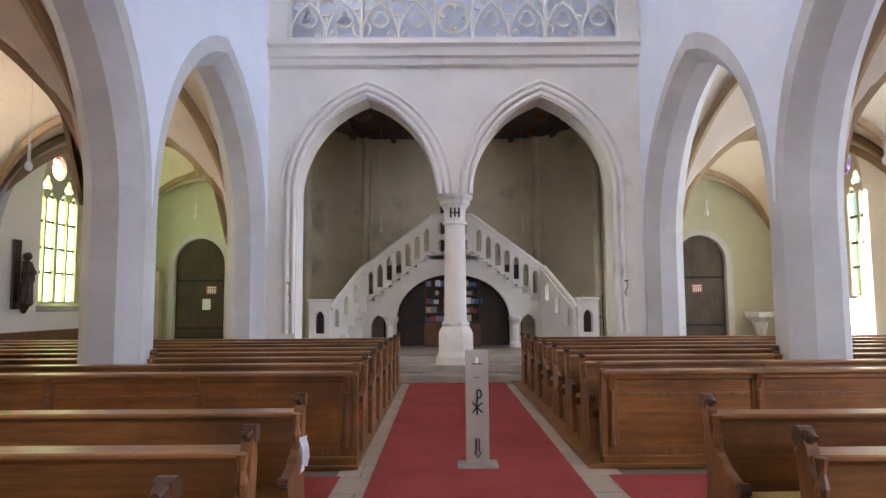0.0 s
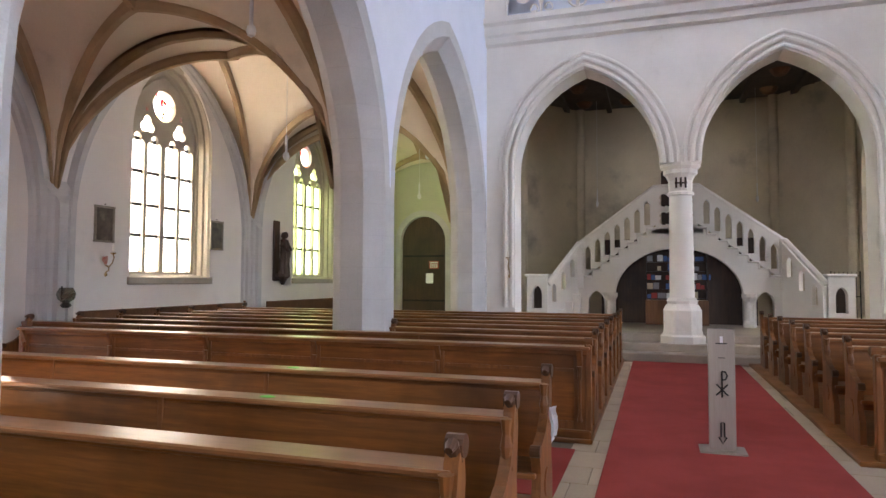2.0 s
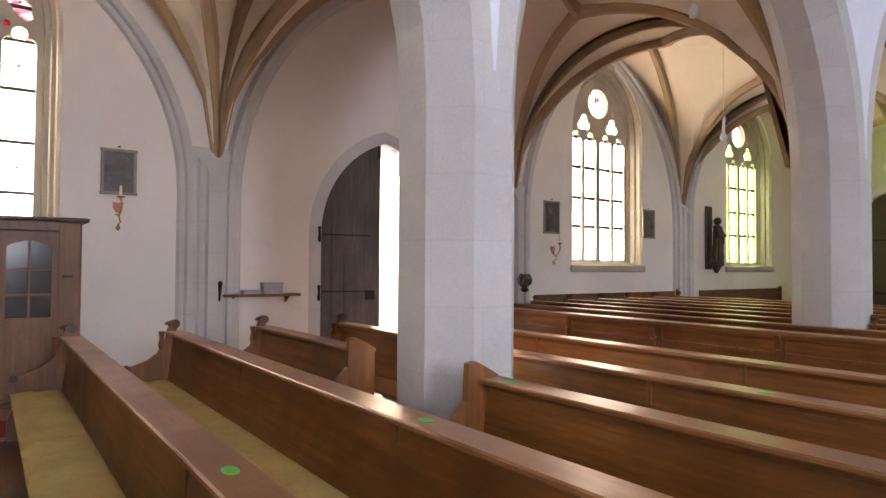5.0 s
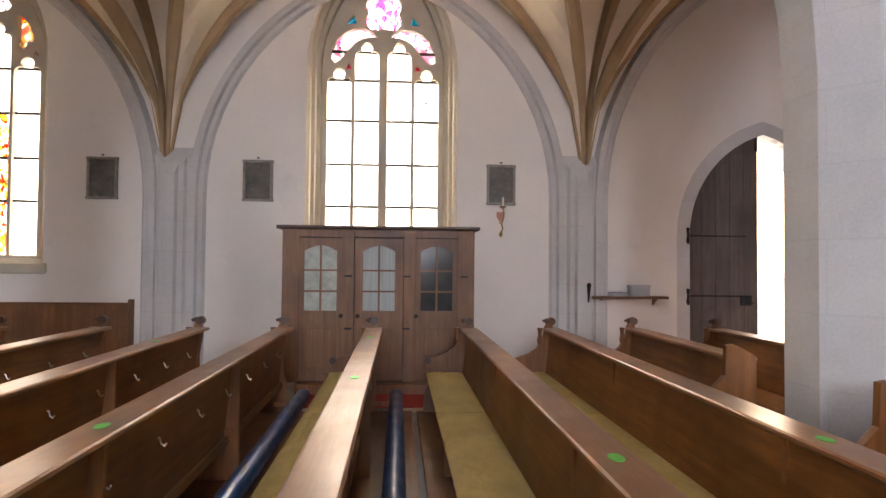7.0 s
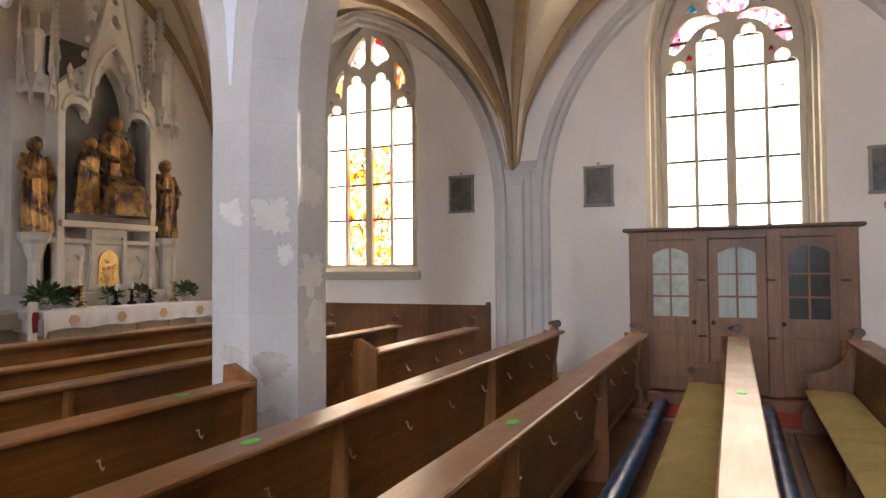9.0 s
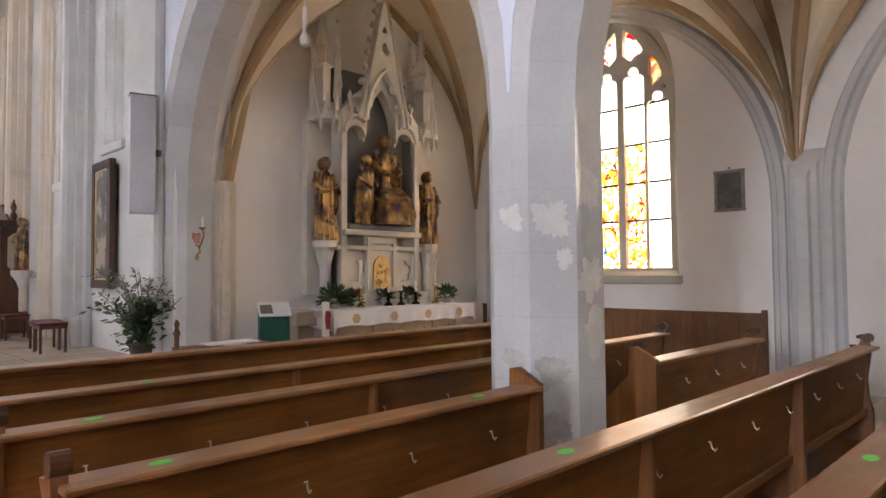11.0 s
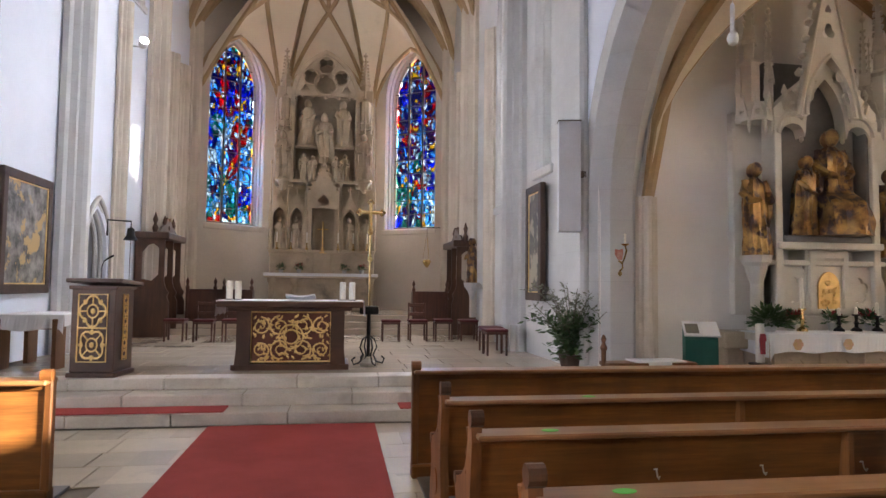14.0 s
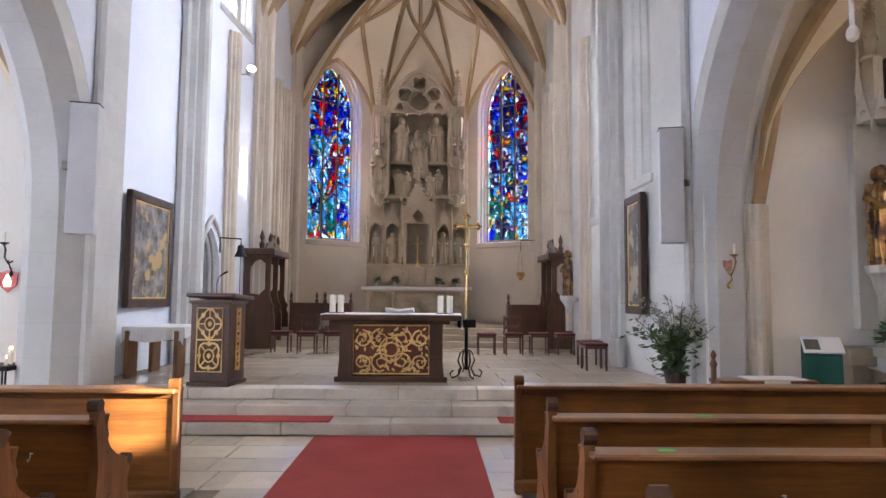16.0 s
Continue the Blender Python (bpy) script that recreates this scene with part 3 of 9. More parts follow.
def pictured_glass(name, seed):
    """Stained glass in pictures: broad fields of one colour, each broken into small leaded pieces of many tones."""
    m, nt, b = nodes_of(name)
    L, N = nt.links.new, nt.nodes.new
    geo = N("ShaderNodeNewGeometry")
    mp = N("ShaderNodeMapping")
    mp.inputs["Location"].default_value = (seed, seed * 1.7, seed * 0.3)
    mp.inputs["Scale"].default_value = (1, 1, 0.55)
    L(geo.outputs["Position"], mp.inputs["Vector"])
    warp = N("ShaderNodeTexNoise")
    warp.inputs["Scale"].default_value, warp.inputs["Detail"].default_value = 3.0, 1.0
    L(mp.outputs["Vector"], warp.inputs["Vector"])
    add = N("ShaderNodeVectorMath")
    add.operation = "MULTIPLY_ADD"
    L(warp.outputs["Color"], add.inputs[0])
    add.inputs[1].default_value = (0.35, 0.35, 0.35)
    L(mp.outputs["Vector"], add.inputs[2])

    def cells(scale, feature="F1"):
        v = N("ShaderNodeTexVoronoi")
        v.feature = feature
        v.inputs["Scale"].default_value = scale
        L(add.outputs[0], v.inputs["Vector"])
        return v
    field, piece, edge = cells(2.9), cells(14.0), cells(14.0, "DISTANCE_TO_EDGE")
    fs, ps = N("ShaderNodeSeparateColor"), N("ShaderNodeSeparateColor")
    L(field.outputs["Color"], fs.inputs["Color"])
    L(piece.outputs["Color"], ps.inputs["Color"])
    z = N("ShaderNodeSeparateXYZ")
    L(geo.outputs["Position"], z.inputs[0])

    def steps(fac, colours):
        cr = N("ShaderNodeValToRGB")
        cr.color_ramp.interpolation = "CONSTANT"
        el = cr.color_ramp.elements
        for k, c in enumerate(colours):
            e = el[k] if k < 2 else el.new(k / len(colours))
            e.position, e.color = k / len(colours), (*c, 1)
        L(fac, cr.inputs["Fac"])
        return cr.outputs["Color"]
    deep, blue, sky_, red, teal, gold, white, plum = (0.01, 0.03, 0.3), (0.02, 0.1, 0.8), (0.25, 0.6, 0.95), (0.75, 0.02, 0.04), (0.02, 0.4, 0.36), (0.95, 0.6, 0.08), (0.85, 0.9, 0.95), (0.2, 0.03, 0.3)
    low = steps(fs.outputs[0], [teal, sky_, red, white, blue, gold, teal, deep, sky_])
    mid = steps(fs.outputs[0], [blue, deep, sky_, red, sky_, white, blue, plum, teal, red, white])
    high = steps(fs.outputs[0], [deep, red, blue, blue, plum, red, sky_, deep])
    crown = steps(ps.outputs[0], [red, deep, gold, red, plum, white, deep, gold, teal])
    col = mixer(nt, ramp(nt, z.outputs[2], 5.25, 5.35), low, mid)
    col = mixer(nt, ramp(nt, z.outputs[2], 6.75, 6.85), col, high)
    col = mixer(nt, ramp(nt, z.outputs[2], 8.05, 8.1), col, crown)
    # pieces: some in a second colour, some pale, tones from dark to bright
    second = steps(ps.outputs[1], [blue, red, white, sky_, white, gold, white, sky_])
    pick = N("ShaderNodeMath")
    pick.operation = "GREATER_THAN"
    L(ps.outputs[2], pick.inputs[0])
    pick.inputs[1].default_value = 0.68
    col = mixer(nt, pick.outputs[0], col, second)
    tone = N("ShaderNodeMapRange")
    tone.inputs["To Min"].default_value, tone.inputs["To Max"].default_value = 0.3, 1.4
    L(ps.outputs[1], tone.inputs["Value"])
    cb = N("ShaderNodeCombineXYZ")
    for k in range(3):
        L(tone.outputs["Result"], cb.inputs[k])
    col = mixer(nt, 1.0, col, cb.outputs[0], "MULTIPLY")
    col = mixer(nt, ramp(nt, noise_of(nt, 14, 4), 0.3, 0.6), mixer(nt, 1.0, col, (0.45, 0.45, 0.5), "MULTIPLY"), col)
    col = mixer(nt, ramp(nt, edge.outputs["Distance"], 0.012, 0.04), (0.004, 0.004, 0.006), col)
    tr = N("ShaderNodeBsdfTransparent")
    L(col, tr.inputs["Color"])
    gl = N("ShaderNodeBsdfGlossy")
    gl.inputs["Roughness"].default_value = 0.2
    mx = N("ShaderNodeMixShader")
    mx.inputs["Fac"].default_value = 0.03
    L(tr.outputs[0], mx.inputs[1])
    L(gl.outputs[0], mx.inputs[2])
    L(mx.outputs[0], nt.nodes["Material Output"].inputs["Surface"])
    return m


APSE_L = pictured_glass("blue_teal_pictured_glass", 1.0)
APSE_R = pictured_glass("blue_red_pictured_glass", 9.0)
SIDEG = stained_mat("pale_leaded_glass", [(0.3, 0.32, 0.24), (0.12, 0.2, 0.12), (0.42, 0.36, 0.2), (0.1, 0.16, 0.2), (0.4, 0.22, 0.08), (0.5, 0.5, 0.4)], 13, 4)
WINSTONE = surface("warm_window_stone", (0.50, 0.46, 0.37), (0.42, 0.38, 0.30), 1.5, 60, 0.85, bump=0.2)
GLASS_DEPTH = 0.42


def milky_mat(name, colour):
    """Obscured glass that scatters the daylight behind it."""
    m, nt, b = nodes_of(name)
    tl = nt.nodes.new("ShaderNodeBsdfTranslucent")
    col = mixer(nt, ramp(nt, noise_of(nt, 5, 4), 0.3, 0.7), colour, tuple(0.85 * c for c in colour))
    nt.links.new(col, tl.inputs["Color"])
    nt.links.new(tl.outputs[0], nt.nodes["Material Output"].inputs["Surface"])
    return m


MILKY = milky_mat("milky_obscured_glass", (0.62, 0.61, 0.58))
MILKYG = milky_mat("milky_greenish_glass", (0.50, 0.56, 0.40))


def gothic_window(idx, m, w, z0, zs, h, rows, lights, glass, heads, special=None, frame_mat=None, reveal=0.22, bars=None, shade=False, kind_="rose"):
    """Pointed window. Its plane: u along the wall, v up, w out into the open; m puts it in the wall's inner face."""
    fm = frame_mat or WINSTONE
    win = tagged(new("window_" + str(idx)), "tall pointed church window with stone tracery and leaded panes", "window", kind="structure")
    # splayed reveal from the wall face to the tracery
    bm = bm_new()
    ins = opening(0, w, z0, zs, h, 0.0, 12)
    rings = []
    for f, d in ((1.0, 0.0), (0.78, 0.05), (0.72, 0.14), (0.5, 0.16), (0.45, 0.27), (0.2, 0.29), (0.12, 0.36), (0.0, GLASS_DEPTH - 0.02), (0.0, GLASS_DEPTH + 0.06), (0.6, 0.7)):
        rings.append([bm.verts.new(m @ Vector((u + (1 if u > 0 else -1 if u < 0 else 0) * reveal * f, v + (0.3 * f * max(0, v - zs) / h if v > zs else (-0.1 * f if v <= z0 else 0)), d))) for u, v in ins])
    for r, s in zip(rings, rings[1:]):
        for i in range(len(r)):
            j = (i + 1) % len(r)
            bm.faces.new((r[i], r[j], s[j], s[i]))
    part("reveal", bm, fm, win)
    # tracery
    mw, mid = (0.085 if kind_ == "clubs" else 0.05, 0.13) if lights == 4 else (0.075, 0.075)
    lw = (2 * w - 2 * 0.05 - (lights - 2) * mw - mid) / lights
    if lights == 4:
        xs = [s * (mid / 2 + lw / 2 + k * (lw + mw)) for s, k in ((-1, 1), (-1, 0), (1, 0), (1, 1))]
    else:
        xs = [-w + 0.05 + lw / 2 + i * (lw + mw) for i in range(lights)]
    top = zs - 0.12
    lift = {"flame": 0.5, "clubs": 0.0}.get(kind_, 0.42)
    tops = [top + (lift if lights == 4 and 0 < i < lights - 1 else 0.0) for i in range(lights)]
    heads_at, free = [], []
    if lights == 4:
        # each light ends in a trefoil: two shoulders and a round top
        holes = []
        for x, tp in zip(xs, tops):
            zt = tp - lw * 0.12
            o = [(x - lw / 2, z0 + 0.03), (x + lw / 2, z0 + 0.03)]
            o += [(x + lw * (0.27 + 0.23 * math.cos(t)), zt + lw * 0.23 * math.sin(t)) for t in (0.0, 0.5, 1.0, 1.5, 2.0)]
            o += [(x + lw * 0.25 * math.cos(t), zt + lw * (0.36 + 0.25 * math.sin(t))) for t in (-0.4, 0.1, 0.6, 1.1, 1.57, 2.04, 2.54, 3.04, 3.54)]
            o += [(x - lw * (0.27 + 0.23 * math.cos(t)), zt + lw * 0.23 * math.sin(t)) for t in (2.0, 1.5, 1.0, 0.5, 0.0)]
            holes.append(o)
        za, kx, kz = top + lw * 0.49, w / 0.92, (zs + h - top) / 1.87
        cres = [(0.83, 0.13), (0.81, 0.28), (0.72, 0.45), (0.6, 0.56), (0.475, 0.62), (0.3, 0.63), (0.17, 0.58), (0.1, 0.5), (0.25, 0.5), (0.42, 0.43), (0.56, 0.27), (0.66, 0.14), (0.75, 0.08)]
        for s in (-1, 1):
            if kind_ == "flame":
                # a tall flame over each outer light, two more under the point
                free.append(([(s * a * kx, za + b * kz) for a, b in ((0.60, 0.14), (0.54, 0.2), (0.57, 0.27), (0.53, 0.34), (0.53, 0.76), (0.61, 0.7), (0.7, 0.55), (0.76, 0.38), (0.75, 0.26), (0.68, 0.28), (0.66, 0.18))], FIGS))
                free.append(([(s * a * kx, za + b * kz) for a, b in ((0.06, 0.86), (0.12, 0.8), (0.2, 0.72), (0.28, 0.8), (0.38, 0.82), (0.43, 0.9), (0.36, 1.06), (0.22, 1.28), (0.07, 1.42))], heads))
                heads_at.append((s * 0.8 * kx, za + 0.06 * kz, 0.04, 3, 1.57))
                continue
            if kind_ == "clubs":
                # a club-shaped foil over each pair of lights, red wedges beside the round top
                free.append((foil(s * 0.45 * kx, za + 0.24 * kz, 0.2 * kx, 3, 5, 1.57), glass))
                free.append(([(s * a * kx, za + b * kz) for a, b in ((0.42, 0.62), (0.52, 0.58), (0.5, 0.74))], REDG))
                continue
            holes.append([(s * a * kx, za + b * kz) for a, b in cres])
            heads_at.append((s * 0.54 * kx, za + 0.02 * kz, 0.05, 3, 1.57))
            holes.append([(s * 0.58 * kx, za + 0.70 * kz), (s * 0.42 * kx, za + 0.70 * kz), (s * 0.46 * kx, za + 0.84 * kz)])
        if kind_ == "clubs":
            free.append(([(0.32 * kx * math.cos(t), za + (0.86 + 0.42 * math.sin(t)) * kz) for t in (0, 0.4, 0.8, 1.2, 1.57, 1.95, 2.35, 2.75, 3.14, 3.5, 3.9, 4.3, 4.71, 5.1, 5.5, 5.9)], heads))
        elif kind_ == "rose":
            heads_at.append((0, za + 0.88 * kz, 0.33 * kx, 4, 0.785))
        holes += [o for o, g in free]
    else:
        holes = [opening(x, lw / 2, z0 + 0.03, tp - lw * 0.2, lw * 0.62, 0, 5) for x, tp in zip(xs, tops)]
        heads_at += [(-w * 0.36, zs + 0.30 * h, 0.27 * w, 3, 1.57), (w * 0.36, zs + 0.30 * h, 0.27 * w, 3, 1.57), (0, zs + 0.62 * h, 0.27 * w, 4, 0.785)]
    holes += [foil(x, z, r, n, 5, tn) for x, z, r, n, tn in heads_at]
    if bars:
        heads_at = []
        tops = [zs + h] * lights
        for x in [(a + b) / 2 for a, b in zip(xs, xs[1:])]:
            bm = box(bm_new(), x - 0.028, x + 0.028, z0, zs + arch_height(x, w, h), GLASS_DEPTH - 0.06, GLASS_DEPTH + 0.03)
            bmesh.ops.transform(bm, matrix=m, verts=bm.verts[:])
            part("mullion", bm, bars, win)
        part("edge_frame", plate(bm_new(), opening(0, w + 0.03, z0 - 0.03, zs, h, 0.0, 12), [opening(0, w - 0.05, z0 + 0.03, zs, h - 0.08, 0.0, 12)], 0.08, m @ Matrix.Translation((0, 0, GLASS_DEPTH - 0.04))), fm, win)
    else:
        bm = plate(bm_new(), opening(0, w + 0.03, z0 - 0.03, zs, h, 0.0, 12), holes, 0.16, m @ Matrix.Translation((0, 0, GLASS_DEPTH - 0.1)))
        part("tracery", bm, fm, win)
    tip = []
    # panes and saddle bars
    end = max(tops) - 0.02 + lw * (0.56 if lights == 4 else 0.3)
    zr = [z0 + (end - z0) * k / rows for k in range(rows + 1)] if isinstance(rows, int) else [z0] + [z0 + r for r in rows] + [end]
    bar = 0.036 if kind_ == "clubs" and lights == 4 else 0.02 if lights == 4 else 0.013
    for zb in zr[:-1]:
        bm = box(bm_new(), -w, w, zb - bar, zb + bar, GLASS_DEPTH - 0.045, GLASS_DEPTH - 0.015)
        bmesh.ops.transform(bm, matrix=m, verts=bm.verts[:])
        part("saddle_bar", bm, LEADING, win)
    for i, x in enumerate(xs):
        for k in range(len(zr) - 1):
            bm = box(bm_new(), x - lw / 2 - 0.02, x + lw / 2 + 0.02, zr[k] + 0.004, zr[k + 1] - 0.004, GLASS_DEPTH, GLASS_DEPTH + 0.006)
            bmesh.ops.transform(bm, matrix=m, verts=bm.verts[:])
            g = special(i, k) if special else None
            if g is CLEAR:
                # edge strip of this light stays obscured, added to keep the sunbeam off the pillar
                for v in bm.verts:
                    c_ = m.inverted() @ v.co
                    if c_.x > x:
                        v.co = m @ Vector((x + 0.12, c_.y, c_.z))
                strip = box(bm_new(), x + 0.12, x + lw / 2 + 0.02, zr[k] + 0.004, zr[k + 1] - 0.004, GLASS_DEPTH, GLASS_DEPTH + 0.006)
                bmesh.ops.transform(strip, matrix=m, verts=strip.verts[:])
                part("pane", strip, glass, win).visible_shadow = shade
            p = part("pane", bm, g or glass, win)
            p.visible_shadow = shade and g is not CLEAR
            if lights == 4 and z0 >= 1.9 and g is not FIGS:
                st = lathe(bm_new(), [(0.012, 0), (0.02, 0.008), (0.01, 0.014)], 0, 0, 0, 6, m @ pose(x, (zr[k] + zr[k + 1]) / 2, GLASS_DEPTH - 0.012))
                part("lead_stud", st, LEADING, win)
    for x, z, r, n, tn in heads_at:
        bm = plate(bm_new(), ring(x, z, r * 1.05, 14), [], 0.006, m @ Matrix.Translation((0, 0, GLASS_DEPTH - 0.01)))
        p = part("head_pane", bm, REDG if r < 0.06 else heads, win)
        p.visible_shadow = shade
    for o, g in free:
        cu, cv = sum(p[0] for p in o) / len(o), sum(p[1] for p in o) / len(o)
        bm = plate(bm_new(), [(cu + (a - cu) * 1.4, cv + (b - cv) * 1.15) for a, b in o], [], 0.006, m @ Matrix.Translation((0, 0, GLASS_DEPTH + 0.012)))
        part("head_pane", bm, g, win).visible_shadow = shade
    if lights == 4 and kind_ == "rose":
        for s in (-1, 1):
            bm = plate(bm_new(), [(s * a, b) for a, b in ((0.5, za + 0.05), (w - 0.02, za + 0.05), (w - 0.08, za + 0.45), (0.5, za + 0.67 * kz), (0.06, za + 0.67 * kz), (0.06, za + 0.45), (0.49, za + 0.4))], [], 0.006, m @ Matrix.Translation((0, 0, GLASS_DEPTH + 0.012)))
            p = part("head_pane", bm, heads, win)
            p.visible_shadow = shade
            bm = plate(bm_new(), ring(s * 0.49 * kx, za + 0.76 * kz, 0.12, 8), [], 0.006, m @ Matrix.Translation((0, 0, GLASS_DEPTH)))
            p = part("head_pane", bm, BLUEG, win)
            p.visible_shadow = shade
    bm = box(bm_new(), -w - reveal - 0.06, w + reveal + 0.06, z0 - 0.24, z0 - 0.08, -0.05, 0.1, 0.02)
    bmesh.ops.transform(bm, matrix=m, verts=bm.verts[:])
    part("window_sill", bm, fm, win)
    return win


# heights of the saddle bars over the sill, window by window
PANE_ROWS = ((0.85, 1.5, 2.18, 2.86), (0.5, 1.16, 1.85, 2.49, 2.94), (0.79, 1.44, 2.14, 2.82), (0.79, 1.44, 2.14, 2.82))
n_win = 0
for side in (-1, 1):
    for j, (cy, w, z0, zs, h) in enumerate(WINDOWS[side]):
        n_win += 1
        x = AX + side * AISLE
        m = basis((x, cy, 0), (0, -side, 0) if side < 0 else (0, -1, 0), (0, 0, 1))
        # the plane's third axis must point outwards
        m = basis((x, cy, 0), (0, 1, 0) if side > 0 else (0, -1, 0), (0, 0, 1))
        west = j > 1
        # one north pane is made clear to steer a sunbeam onto the southern bench
        fig = (lambda i, k: FIGS if i in (1, 2) and k < 3 else None) if j == 0 else (lambda i, k: CLEAR if i == 0 and k == 3 else None) if (j == 1 and side < 0) else None
        gothic_window(n_win, m, w, z0, zs, h, PANE_ROWS[j], 4, MILKY if j == 0 or (j < 3 and side < 0) else MILKYG if (j == 3 and side < 0) else GREENISH if west else CLEAR, HEADG if side > 0 else HEADP if j == 1 else HEADS, fig, shade=(j == 0 or side < 0), kind_=("flame", "rose", "clubs", "clubs")[j])
        watts = (330, 470, 660, 480)[j] if side < 0 else (120, 600, 600, 340)[j]
        window_light(x + side * (0.85 if side < 0 or west else 0.3), cy, (z0 + zs + h) / 2, 2 * w + 0.4, zs + h - z0 + 0.3, 90 * side, watts, (0.80, 0.87, 1.0) if side > 0 else (1.0, 0.93, 0.83) if j < 3 else (0.95, 1.0, 0.8))


# ---- unseen clerestory high over the arcades, added to light the upper nave ----
for side in (-1, 1):
    x = AX + side * PIL
    m = basis((x, 0, 0), (0, 1, 0) if side > 0 else (0, -1, 0), (0, 0, 1))
    ya, yb = sorted((side * (ENDS[side] - 0.5), side * (WEST + 0.3)))
    cys = [side * y for y in (-7.2, -2.6, 2.0, 6.6, 11.2)]
    bm = plate(bm_new(), [(ya, CLERE), (yb, CLERE), (yb, NAVE_TOP), (ya, NAVE_TOP)], [opening(c, 1.1, 9.9, 11.2, 0.9) for c in cys], 0.4, m)
    struct("wall_clerestory_" + ("north" if side < 0 else "south"), bm, SPANDREL, "plain plastered wall over the arcade, unseen, added with its light openings", "wall")
    for c in cys:
        n_win += 1
        win = tagged(new("window_" + str(n_win)), "plain pointed window with obscured glass, unseen, added to light the nave", "window", kind="structure")
        part("pane", plate(bm_new(), opening(c, 1.14, 9.86, 11.2, 0.94), [], 0.006, m @ Matrix.Translation((0, 0, 0.2))), MILKY, win)
        bm = box(bm_new(), c - 0.03, c + 0.03, 9.9, 12.1, 0.12, 0.19)
        bmesh.ops.transform(bm, matrix=m, verts=bm.verts[:])
        part("mullion", bm, LEADING, win)
    # bluish lamp behind the added windows, brightens gallery and nave walls
    window_light(x + side * 0.9, 4.3, 11.0, 18.4, 2.2, 90 * side, 1900, (0.52, 0.69, 1.0))


# ---- gallery wall with two pointed arches on a middle column ----
GA, GW, GZ, GH = 1.92, 1.52, 4.0, 2.14
gal = bm_new()
loop = [(AX - HALF, 0.0)]
for s in (-1, 1):
    loop += opening(AX + s * GA, GW, 0.0 if s < 0 else GZ - 0.01, GZ, GH)[0 if s < 0 else 1:]
loop = [(AX - HALF, 0.0)] + opening(AX - GA, GW, 0.0, GZ, GH)[:-1] + opening(AX + GA, GW, 0.0, GZ, GH)[1:] + [(AX + HALF, 0.0), (AX + HALF, 6.94), (AX - HALF, 6.94)]
plate(gal, loop, [], 0.7, basis((0, WEST + 0.7, 0), (1, 0, 0), (0, 0, 1)))
gallery = struct("wall_gallery", gal, WESTSTONE, "pale stone gallery wall with two pointed arches", "wall")
for s in (-1, 1):
    for off, r, dy in ((0.06, 0.05, -0.03), (0.2, 0.06, -0.03), (0.34, 0.045, -0.02)):
        pts = [Vector((AX + s * GA + u, WEST + dy, v)) for u, v in opening(0, GW, GZ if off < 0.3 else GZ + 0.2, GZ, GH, off, 12)]
        if off < 0.3:
            pts = [p for p in pts]
            k = 0 if s < 0 else -1
            pts[k] = Vector((pts[k].x, pts[k].y, 1.0))
        part("arch_moulding", tube(bm_new(), pts, r, 8), WESTSTONE, gallery)
# cornice and pierced parapet
cor = bm_new()
prof = [(0.0, 6.9), (-0.1, 6.95), (-0.12, 7.08), (-0.2, 7.12), (-0.22, 7.3), (-0.3, 7.36), (-0.3, 7.48), (0.0, 7.52)]
vs = [[cor.verts.new((AX + sx * (HALF + 0.02), WEST + y, z)) for y, z in prof] for sx in (-1, 1)]
for i in range(len(prof)):
    j = (i + 1) % len(prof)
    cor.faces.new((vs[0][i], vs[0][j], vs[1][j], vs[1][i]))
cor.faces.new(vs[0]), cor.faces.new(vs[1][::-1])
part("cornice", cor, WESTSTONE, gallery)


def foiled_ring(x, z, r):
    """A round moulding with a quatrefoil inside."""
    bm = plate(bm_new(), ring(x, z, r, 20), [foil(x, z, r * 0.88, 4, 5, 0.785)], 0.06, basis((0, WEST - 0.1, 0), (1, 0, 0), (0, 0, 1)))
    return tube(bm, [(u, WEST - 0.17, v) for u, v in ring(x, z, r, 20) + [ring(x, z, r, 20)[0]]], 0.02, 6)


